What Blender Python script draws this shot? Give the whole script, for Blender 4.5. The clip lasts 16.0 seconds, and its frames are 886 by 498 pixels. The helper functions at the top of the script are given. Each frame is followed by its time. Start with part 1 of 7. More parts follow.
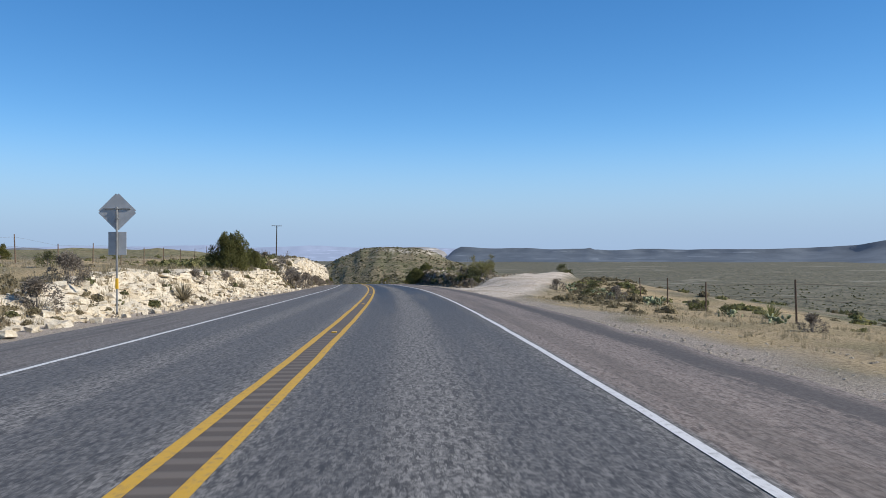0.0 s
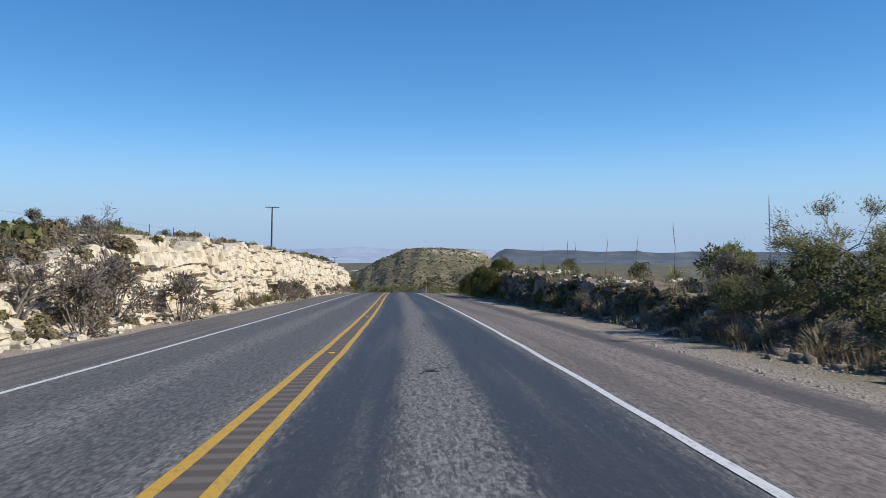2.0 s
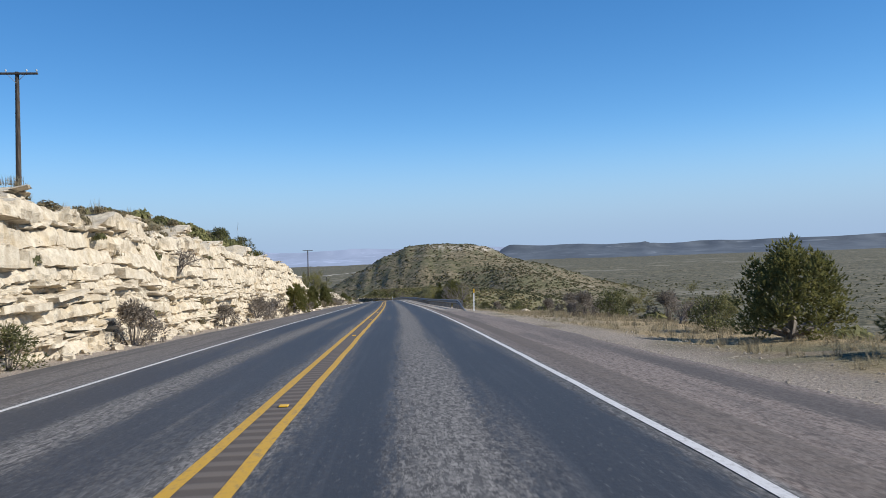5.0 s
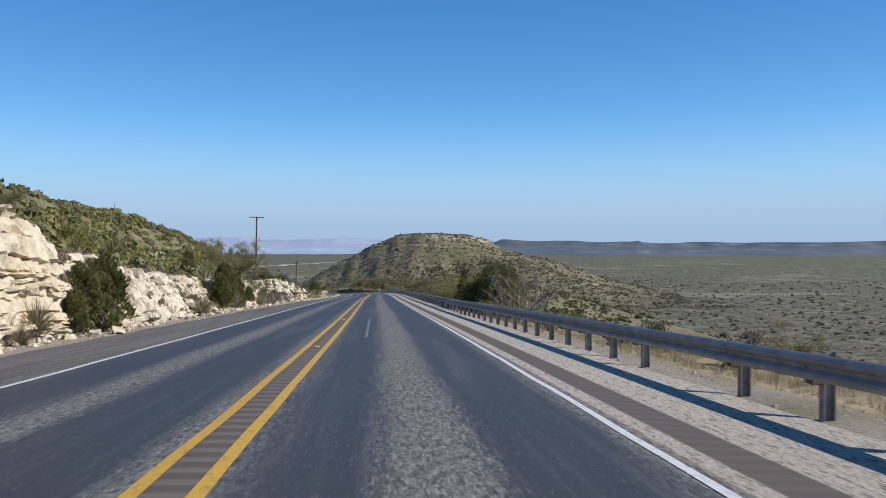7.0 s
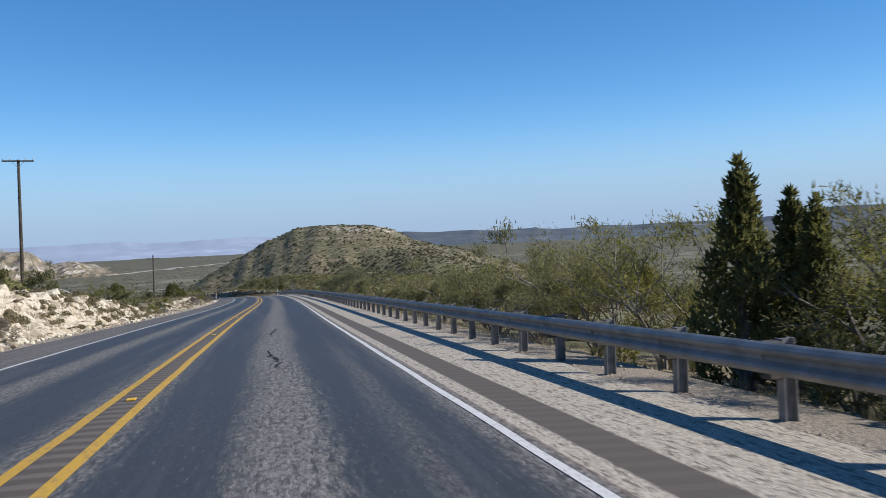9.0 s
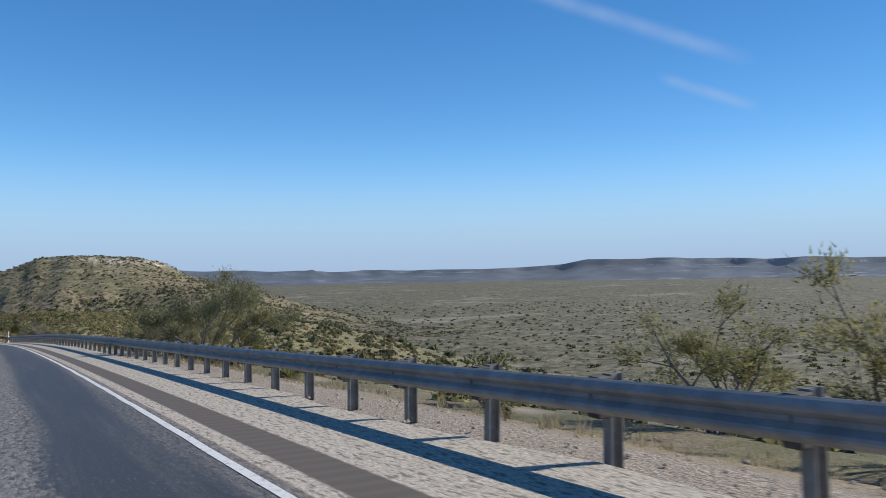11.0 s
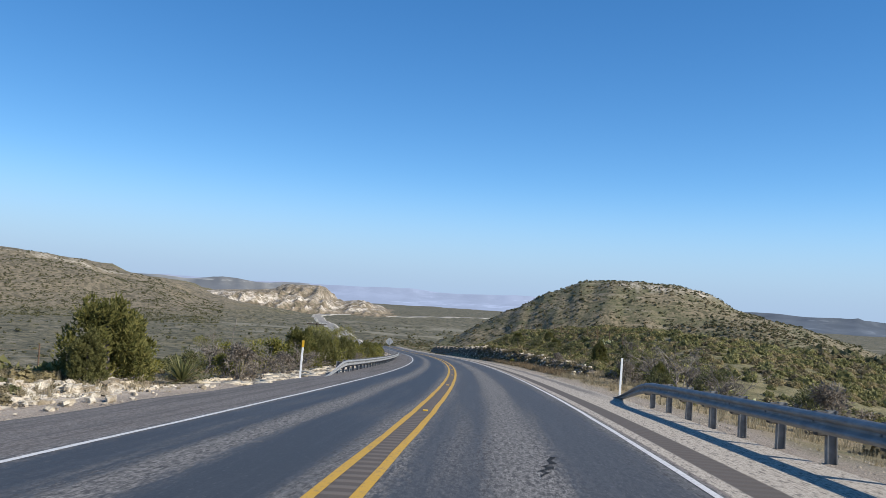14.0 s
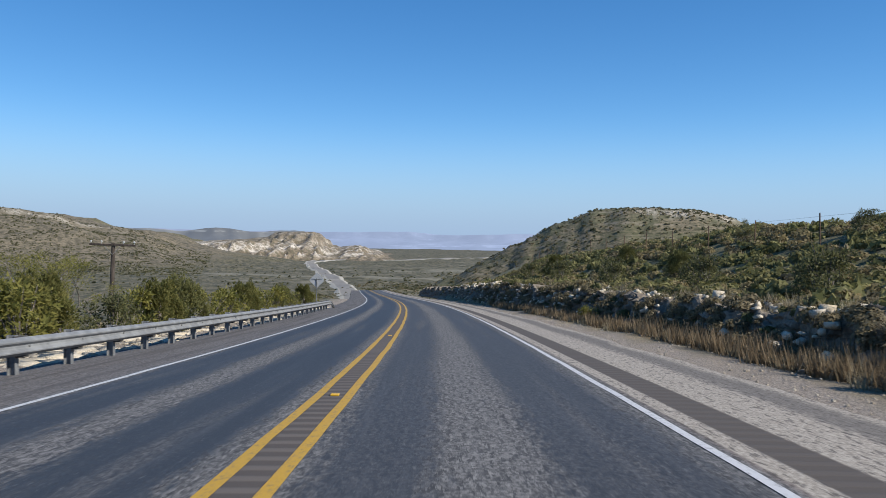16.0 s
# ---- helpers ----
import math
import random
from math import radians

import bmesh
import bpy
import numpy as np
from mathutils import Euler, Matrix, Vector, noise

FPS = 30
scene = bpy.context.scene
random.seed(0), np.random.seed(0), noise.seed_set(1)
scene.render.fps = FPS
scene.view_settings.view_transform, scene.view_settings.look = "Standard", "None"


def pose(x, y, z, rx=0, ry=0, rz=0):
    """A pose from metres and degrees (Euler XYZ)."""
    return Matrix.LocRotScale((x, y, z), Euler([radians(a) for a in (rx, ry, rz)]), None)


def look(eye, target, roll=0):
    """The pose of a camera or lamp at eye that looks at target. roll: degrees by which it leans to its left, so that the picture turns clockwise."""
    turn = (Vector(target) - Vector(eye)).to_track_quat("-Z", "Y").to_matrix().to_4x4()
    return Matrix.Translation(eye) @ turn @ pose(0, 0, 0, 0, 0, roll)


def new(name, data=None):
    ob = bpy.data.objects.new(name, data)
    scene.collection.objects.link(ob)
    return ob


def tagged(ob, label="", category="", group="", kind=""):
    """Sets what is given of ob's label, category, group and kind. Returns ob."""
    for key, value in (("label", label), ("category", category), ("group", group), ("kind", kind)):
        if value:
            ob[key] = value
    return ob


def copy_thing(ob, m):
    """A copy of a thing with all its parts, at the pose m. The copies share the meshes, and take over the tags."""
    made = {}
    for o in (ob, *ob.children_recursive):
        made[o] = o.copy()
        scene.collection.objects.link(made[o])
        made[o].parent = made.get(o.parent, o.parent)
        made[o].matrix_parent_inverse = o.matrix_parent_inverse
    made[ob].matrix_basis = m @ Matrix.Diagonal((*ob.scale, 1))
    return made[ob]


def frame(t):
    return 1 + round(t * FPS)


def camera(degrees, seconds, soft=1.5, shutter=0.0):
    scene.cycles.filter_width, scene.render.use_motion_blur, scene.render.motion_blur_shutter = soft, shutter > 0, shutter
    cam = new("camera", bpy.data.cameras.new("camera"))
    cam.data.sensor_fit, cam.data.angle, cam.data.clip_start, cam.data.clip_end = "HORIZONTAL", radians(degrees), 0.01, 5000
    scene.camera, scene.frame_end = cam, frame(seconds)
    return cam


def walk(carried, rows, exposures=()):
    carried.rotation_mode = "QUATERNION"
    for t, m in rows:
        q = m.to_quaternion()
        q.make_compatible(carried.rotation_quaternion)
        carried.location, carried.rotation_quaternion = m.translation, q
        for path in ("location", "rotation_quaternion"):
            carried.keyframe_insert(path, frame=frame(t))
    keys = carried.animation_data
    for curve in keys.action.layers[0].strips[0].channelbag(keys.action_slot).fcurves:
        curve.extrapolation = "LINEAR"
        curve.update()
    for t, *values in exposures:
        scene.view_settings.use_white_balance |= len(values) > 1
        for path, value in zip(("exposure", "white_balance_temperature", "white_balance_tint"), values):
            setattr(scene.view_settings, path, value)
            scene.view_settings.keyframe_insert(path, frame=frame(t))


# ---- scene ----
cam = camera(62.73, 16.0, soft=0.85, shutter=0.05)
# seconds, x, y, z, pitch, roll, yaw of the drive down the grade
DRIVE = (
    (0.0, 1.54, -0.13, 1.33, 0.12, 0.15, -7.21),
    (0.3, 2.2, 8.09, 1.14, -0.68, 0.71, -6.93),
    (0.5, 2.58, 13.58, 1.0, 0.16, -0.05, -6.48),
    (0.8, 3.07, 21.81, 0.77, -0.57, 0.04, -6.52),
    (1.0, 3.38, 27.3, 0.61, 0.27, -0.18, -6.2),
    (1.5, 3.98, 41.04, 0.18, 0.06, -0.37, -4.21),
    (2.0, 4.49, 54.79, -0.3, 0.3, -0.05, -3.81),
    (2.5, 4.78, 68.55, -0.82, 0.21, -0.37, -3.31),
    (3.0, 4.95, 82.34, -1.35, -0.33, 0.92, -4.11),
    (3.5, 4.96, 96.15, -1.89, 0.37, 1.38, -4.73),
    (4.0, 4.95, 109.98, -2.44, 0.35, 1.5, -4.55),
    (4.5, 4.94, 123.85, -3.01, 0.29, 1.77, -4.12),
    (5.0, 4.95, 137.76, -3.63, 0.23, 2.09, -3.6),
    (5.5, 4.98, 151.73, -4.3, 0.17, 2.37, -3.17),
    (6.0, 4.98, 165.74, -5.03, 0.15, 2.48, -2.99),
    (6.5, 4.91, 179.78, -5.81, 0.11, 0.29, -6.43),
    (7.0, 4.81, 193.82, -6.62, -0.35, 0.0, -4.39),
    (7.5, 4.64, 207.84, -7.43, 0.12, 0.91, -2.21),
    (8.0, 4.6, 221.86, -8.24, -1.61, 1.2, -2.72),
    (8.5, 4.45, 235.9, -9.06, -0.6, 0.49, -3.68),
    (9.0, 4.34, 249.99, -9.88, -1.05, 2.61, -12.41),
    (9.5, 4.1, 264.12, -10.7, -0.68, 2.39, -14.67),
    (10.0, 3.95, 278.29, -11.55, 0.19, 1.88, -19.91),
    (10.5, 3.88, 292.49, -12.41, 1.17, 1.3, -25.84),
    (11.0, 3.81, 306.7, -13.29, 1.88, 0.87, -30.16),
    (11.3, 3.72, 315.24, -13.81, 2.03, 0.79, -31.03),
    (11.5, 3.47, 320.92, -14.15, 3.95, 1.35, -19.44),
    (12.0, 3.02, 335.15, -15.01, 5.67, -2.16, 0.95),
    (12.5, 2.62, 349.35, -15.85, 3.62, -1.46, 8.71),
    (13.0, 1.77, 363.49, -16.68, 2.26, -1.87, 9.1),
    (13.5, 0.96, 377.58, -17.55, 4.19, -1.76, 8.69),
    (14.0, -0.1, 391.62, -18.45, 4.01, -3.52, 9.21),
    (14.5, -1.38, 405.6, -19.38, 3.65, -4.36, 9.33),
    (15.0, -2.9, 419.5, -20.35, 0.35, -3.82, 8.89),
    (15.5, -4.75, 433.31, -21.31, 0.93, -3.1, 9.5),
    (16.0, -6.75, 447.01, -22.25, -0.5, -0.98, 9.16),
)
walk(cam, [(t, pose(x, y, z, 90 + p, r, w)) for t, x, y, z, p, r, w in DRIVE], [(0.0, 0.3, 6040, 10.0), (9.2, 0.3, 6040, 10.0), (11.3, 0.36, 6120, 10.0), (12.0, 0.44, 6180, 10.0), (14.7, 0.44, 6160, 10.0), (15.3, 0.33, 6060, 10.0), (16.0, 0.3, 6040, 10.0)])

# ---- daylight: a clear late-morning sky, the sun high on the right and a little behind ----
SUN_EL, SUN_AZ = 35.0, 107.0
sky_world = bpy.data.worlds.new("clear_sky")
scene.world = sky_world
sky_world.use_nodes = True
wt = sky_world.node_tree
sky = wt.nodes.new("ShaderNodeTexSky")
sky.sky_type, sky.sun_disc = "NISHITA", False
sky.sun_elevation, sky.sun_rotation = radians(SUN_EL), radians(SUN_AZ)
sky.altitude, sky.air_density, sky.dust_density, sky.ozone_density = 800, 1.0, 0.0, 3.5
deep = wt.nodes.new("ShaderNodeHueSaturation")
deep.inputs["Saturation"].default_value = 1.24
deep.inputs["Hue"].default_value = 0.4995
up = wt.nodes.new("ShaderNodeTexCoord")
upz = wt.nodes.new("ShaderNodeSeparateXYZ")
wt.links.new(up.outputs["Generated"], upz.inputs[0])
# a dry, clean sky brightens only a little towards the sun: most of it is the sky square to the sun
level = wt.nodes.new("ShaderNodeVectorMath")
level.operation = "MULTIPLY"
level.inputs[1].default_value = (1, 1, 0)
wt.links.new(up.outputs["Generated"], level.inputs[0])
reach = wt.nodes.new("ShaderNodeVectorMath")
reach.operation = "LENGTH"
wt.links.new(level.outputs[0], reach.inputs[0])
square = wt.nodes.new("ShaderNodeCombineXYZ")
wt.links.new(reach.outputs["Value"], square.inputs[1])
wt.links.new(upz.outputs[2], square.inputs[2])
even = wt.nodes.new("ShaderNodeTexSky")
even.sky_type, even.sun_disc = "NISHITA", False
even.sun_elevation, even.sun_rotation = sky.sun_elevation, sky.sun_rotation
even.altitude, even.air_density, even.dust_density, even.ozone_density = 800, 1.0, 0.0, 3.5
wt.links.new(square.outputs[0], even.inputs[0])
blend = wt.nodes.new("ShaderNodeMix")
blend.data_type = "RGBA"
blend.inputs[0].default_value = 0.7
wt.links.new(sky.outputs[0], blend.inputs[6])
wt.links.new(even.outputs[0], blend.inputs[7])
wt.links.new(blend.outputs[2], deep.inputs["Color"])
WISPS = (((-0.0615, 0.4739, -0.8784), (0.6673, 0.674, 0.3169), 0.18, 0.015), ((-0.0904, 0.4335, -0.8966), (0.7519, 0.6201, 0.224), 0.07, 0.011))
# pale haze low over the horizon, the same all round
low = wt.nodes.new("ShaderNodeMapRange")
low.interpolation_type = "SMOOTHERSTEP"
for k, v in ((1, -0.02), (2, 0.19), (3, 0.95), (4, 0.0)):
    low.inputs[k].default_value = v
wt.links.new(upz.outputs[2], low.inputs[0])
haze = wt.nodes.new("ShaderNodeMix")
haze.data_type = "RGBA"
wt.links.new(low.outputs[0], haze.inputs[0])
wt.links.new(deep.outputs[0], haze.inputs[6])
haze.inputs[7].default_value = (2.42, 3.3, 4.6, 1)
# two thin wisps of high cloud, each along a great circle: its pole, its middle, half length and half width
veil = haze.outputs[2]
for pole, middle, half, wide in WISPS:
    across, along, shred = (wt.nodes.new(k) for k in ("ShaderNodeVectorMath", "ShaderNodeVectorMath", "ShaderNodeTexNoise"))
    for n, v in ((across, pole), (along, middle)):
        n.operation = "DOT_PRODUCT"
        n.inputs[1].default_value = v
        wt.links.new(up.outputs["Generated"], n.inputs[0])
    wt.links.new(up.outputs["Generated"], shred.inputs["Vector"])
    shred.inputs["Scale"].default_value, shred.inputs["Detail"].default_value = 22, 5
    masks = []
    for src, lo, hi in ((across, wide, 0.0), (along, math.cos(half), math.cos(half * 0.4))):
        out = src.outputs["Value"]
        if src is across:
            mag = wt.nodes.new("ShaderNodeMath")
            mag.operation = "ABSOLUTE"
            wt.links.new(out, mag.inputs[0])
            out = mag.outputs[0]
        n = wt.nodes.new("ShaderNodeMapRange")
        n.interpolation_type = "SMOOTHSTEP"
        n.inputs[1].default_value, n.inputs[2].default_value = lo, hi
        wt.links.new(out, n.inputs[0])
        masks.append(n.outputs[0])
    both = shred.outputs[0]
    for k in masks:
        n = wt.nodes.new("ShaderNodeMath")
        n.operation = "MULTIPLY"
        wt.links.new(both, n.inputs[0])
        wt.links.new(k, n.inputs[1])
        both = n.outputs[0]
    thin = wt.nodes.new("ShaderNodeMath")
    thin.operation = "MULTIPLY"
    thin.inputs[1].default_value = 0.55
    wt.links.new(both, thin.inputs[0])
    both = thin.outputs[0]
    over = wt.nodes.new("ShaderNodeMix")
    over.data_type = "RGBA"
    wt.links.new(both, over.inputs[0])
    wt.links.new(veil, over.inputs[6])
    over.inputs[7].default_value = (2.9, 3.6, 4.9, 1)
    veil = over.outputs[2]
wt.links.new(veil, wt.nodes["Background"].inputs[0])
wt.nodes["Background"].inputs[1].default_value = 0.117
sun = new("sun", bpy.data.lights.new("sun", "SUN"))
sun.data.energy, sun.data.angle, sun.data.color = 4.95, radians(0.53), (1.0, 0.925, 0.795)
a, e = radians(SUN_AZ), radians(SUN_EL)
sun.matrix_world = look((0, 0, 50), (-50 * math.sin(a) * math.cos(e), -50 * math.cos(a) * math.cos(e), 50 - 50 * math.sin(e)))

# ---- the road's line: curvature (per km) and grade along its length ----
KS = np.arange(-40, 681, 40.0)
KV = np.array([1.01, 1.02, 1.09, 0.63, -0.22, 0.19, 0.33, 0.12, -0.49, 0.72, 0.77, 1.49, 1.27, 1.12, 1.07, 0.6, 0.0, 0.0, 0.0])
GS = np.arange(-60, 721, 60.0)
GV = np.array([-0.0231, -0.0231, -0.0378, -0.0405, -0.0568, -0.0576, -0.063, -0.0591, -0.0701, -0.0656, -0.0656, -0.06, -0.055, -0.05])
# cross-fall of the two halves of the road at the same places
CROSS_R = np.array([-0.14, 0.2, 1.29, 1.07, -2.87, -5.23, -1.61, 1.86, 0.41, 1.43, 0.32, -0.33, -0.69, -0.86]) / 100
CROSS_L = np.array([-0.43, -0.16, -1.79, -0.89, -1.0, -0.89, -3.73, -4.07, -2.64, -2.53, -2.14, -1.91, -1.78, -1.73]) / 100
RS = np.arange(-40.0, 700.0, 1.0)
RT = np.cumsum(np.interp(RS, KS, KV) / 1000)
RT = RT - np.interp(100, RS, RT)
RX, RY, RZ = np.cumsum(-np.sin(RT)), np.cumsum(np.cos(RT)), np.cumsum(np.interp(RS, GS, GV))
RX, RY, RZ = RX - RX[40], RY - RY[40], RZ - RZ[40]
# stationing: short of true metres in its upper part; things are placed to fit the camera's view
RS, GS = (q - np.interp(q, (-60, 0, 96, 166, 250, 321, 447, 720), (-4.5, 0.0, 6.92, 10.02, 11.42, 11.79, 11.96, 12.0)) for q in (RS, GS))
YELLOW, EDGE_R, EDGE_L = 0.20, 3.67, -3.65


def tilt(s, d):
    """Height that the cross-fall adds at d metres right of the centre line."""
    return np.where(d > 0, np.interp(s, GS, CROSS_R), np.interp(s, GS, CROSS_L)) * np.minimum(np.abs(d), 8.5)


def road(s, d, h=0.0):
    """World place of s metres along, d metres right of the centre line, h above the road."""
    th = np.interp(s, RS, RT)
    return Vector((np.interp(s, RS, RX) + d * math.cos(th), np.interp(s, RS, RY) + d * math.sin(th), np.interp(s, RS, RZ) + float(tilt(s, d)) + h))


def heading(s):
    return math.degrees(np.interp(s, RS, RT))


def to_road(x, y):
    """Arrays of s, d and road height for arrays of world places."""
    s = np.interp(y, RY, RS)
    for _ in range(3):
        th = np.interp(s, RS, RT)
        dx, dy = x - np.interp(s, RS, RX), y - np.interp(s, RS, RY)
        s = np.clip(s - dx * np.sin(th) + dy * np.cos(th), RS[0], RS[-1])
    th = np.interp(s, RS, RT)
    dx, dy = x - np.interp(s, RS, RX), y - np.interp(s, RS, RY)
    d = dx * np.cos(th) + dy * np.sin(th)
    return s, d, np.interp(s, RS, RZ) + tilt(s, d)


# ---- small tools ----
def smooth(a, lo, hi):
    t = np.clip((a - lo) / (hi - lo), 0, 1)
    return t * t * (3 - 2 * t)


class Waves:
    """Cheap repeatable 2D roughness: sums of turned sine waves."""
    def __init__(self, seed, size, octaves=4):
        r = np.random.RandomState(seed)
        self.w = []
        for o in range(octaves):
            for _ in range(5):
                an, k = r.uniform(0, 6.28), 2 * math.pi / size * 1.9 ** o * r.uniform(0.7, 1.3)
                self.w.append((math.cos(an) * k, math.sin(an) * k, r.uniform(0, 6.28), 0.55 ** o / 2.5))

    def __call__(self, x, y):
        return sum(a * np.sin(kx * x + ky * y + p) for kx, ky, p, a in self.w)


def mesh_from(name, verts, faces, mat, uv=None, smooth_shade=False):
    me = bpy.data.meshes.new(name)
    me.from_pydata([tuple(v) for v in verts], [], [tuple(f) for f in faces])
    if uv is not None:
        lay = me.uv_layers.new(name="UVMap")
        idx = np.zeros(len(me.loops), dtype=np.int32)
        me.loops.foreach_get("vertex_index", idx)
        lay.data.foreach_set("uv", np.asarray(uv, dtype=np.float32)[idx].ravel())
    for m in (mat if isinstance(mat, (list, tuple)) else [mat]):
        me.materials.append(m)
    if smooth_shade:
        me.polygons.foreach_set("use_smooth", [True] * len(me.polygons))
    me.update()
    return me


def part(name, data, mat, parent, label=""):
    """One mesh object under a thing or a part; data is a bmesh or a finished mesh."""
    if isinstance(data, bmesh.types.BMesh):
        me = bpy.data.meshes.new(name)
        data.to_mesh(me)
        data.free()
        me.materials.append(mat)
    else:
        me = data
    ob = new(name, me)
    ob.parent = parent
    if label:
        ob["label"] = label
    return ob


def thing(name, label, category, group="", kind="", at=None):
    ob = tagged(new(name), label, category, group, kind)
    if at is not None:
        ob.matrix_world = at
    return ob


def box(bm, x0, x1, y0, y1, z0, z1, bevel=0.0):
    got = bmesh.ops.create_cube(bm, size=1.0, matrix=Matrix.Translation(((x0 + x1) / 2, (y0 + y1) / 2, (z0 + z1) / 2)) @ Matrix.Diagonal((x1 - x0, y1 - y0, z1 - z0, 1)))
    if bevel:
        ed = list({ed for v in got["verts"] for ed in v.link_edges})
        bmesh.ops.bevel(bm, geom=ed, offset=bevel, segments=1, affect="EDGES")
    return bm


def tube(bm, pts, radii, sides=6):
    """A tapering round limb along points."""
    rings = []
    for i, p in enumerate(pts):
        a, b = Vector(pts[max(i - 1, 0)]), Vector(pts[min(i + 1, len(pts) - 1)])
        q = (b - a).to_track_quat("Z", "X")
        rings.append([bm.verts.new(Vector(p) + q @ Vector((radii[i] * math.cos(6.2832 * k / sides), radii[i] * math.sin(6.2832 * k / sides), 0))) for k in range(sides)])
    for r0, r1 in zip(rings, rings[1:]):
        for k in range(sides):
            bm.faces.new((r0[k], r0[(k + 1) % sides], r1[(k + 1) % sides], r1[k]))
    if sides > 3:
        bm.faces.new(rings[-1])
        bm.faces.new(list(reversed(rings[0])))
    return bm


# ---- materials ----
# factor on every plain base colour, set together with exposure and sky strength
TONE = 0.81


class Mat:
    """A node material, built with short calls."""
    def __init__(self, name):
        self.m = bpy.data.materials.new(name)
        self.m.use_nodes = True
        self.t = self.m.node_tree
        self.b = self.t.nodes["Principled BSDF"]
        self.b.inputs["Specular IOR Level"].default_value = 0.3
        self.geo = self.t.nodes.new("ShaderNodeNewGeometry").outputs["Position"]

    def node(self, kind, **sockets):
        n = self.t.nodes.new(kind)
        for k, v in sockets.items():
            self.put(n.inputs[k.replace("_", " ")], v)
        return n

    def put(self, sock, v):
        if isinstance(v, bpy.types.NodeSocket):
            self.t.links.new(v, sock)
        elif isinstance(v, (tuple, list)) and len(v) == 3 and sock.type == "RGBA":
            sock.default_value = (*v, 1)
        else:
            sock.default_value = v

    def noise(self, scale, detail=3.0, rough=0.55, at=None, stretch=None):
        at = at or self.geo
        if stretch:
            mp = self.node("ShaderNodeMapping", Vector=at, Scale=stretch)
            at = mp.outputs[0]
        return self.node("ShaderNodeTexNoise", Vector=at, Scale=scale, Detail=detail, Roughness=rough).outputs[0]

    def cells(self, scale, feature="F1", at=None):
        n = self.node("ShaderNodeTexVoronoi", Vector=at or self.geo, Scale=scale)
        n.feature = feature
        return n.outputs["Distance"]

    def math(self, op, a, b=0.0, c=0.0):
        n = self.t.nodes.new("ShaderNodeMath")
        n.operation = op
        for i, v in enumerate((a, b, c)):
            self.put(n.inputs[i], v)
        return n.outputs[0]

    def step(self, v, lo, hi, to0=0.0, to1=1.0):
        n = self.t.nodes.new("ShaderNodeMapRange")
        n.interpolation_type = "SMOOTHSTEP"
        for i, q in enumerate((v, lo, hi, to0, to1)):
            self.put(n.inputs[i], q)
        return n.outputs[0]

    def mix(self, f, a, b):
        """Blends two colours; plain colours are scaled by TONE to suit exposure and sky."""
        n = self.t.nodes.new("ShaderNodeMix")
        n.data_type = "RGBA"
        self.put(n.inputs[0], f)
        for k, c in ((6, a), (7, b)):
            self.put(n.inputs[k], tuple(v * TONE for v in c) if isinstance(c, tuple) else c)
        return n.outputs[2]

    def attr(self, name):
        n = self.t.nodes.new("ShaderNodeAttribute")
        n.attribute_name = name
        return n.outputs["Fac"]

    def uv(self):
        n = self.t.nodes.new("ShaderNodeUVMap")
        x = self.node("ShaderNodeSeparateXYZ", Vector=n.outputs[0])
        return n.outputs[0], x.outputs[0], x.outputs[1]

    def random(self):
        return self.t.nodes.new("ShaderNodeObjectInfo").outputs["Random"]

    def island(self):
        return self.t.nodes.new("ShaderNodeNewGeometry").outputs["Random Per Island"]

    def done(self, colour, rough=0.9, bump=None, depth=0.02, metal=0.0):
        self.put(self.b.inputs["Base Color"], colour)
        self.put(self.b.inputs["Roughness"], rough)
        self.put(self.b.inputs["Metallic"], metal)
        if bump is not None:
            n = self.node("ShaderNodeBump", Height=bump, Distance=depth, Strength=1.0)
            self.t.links.new(n.outputs[0], self.b.inputs["Normal"])
        return self.m


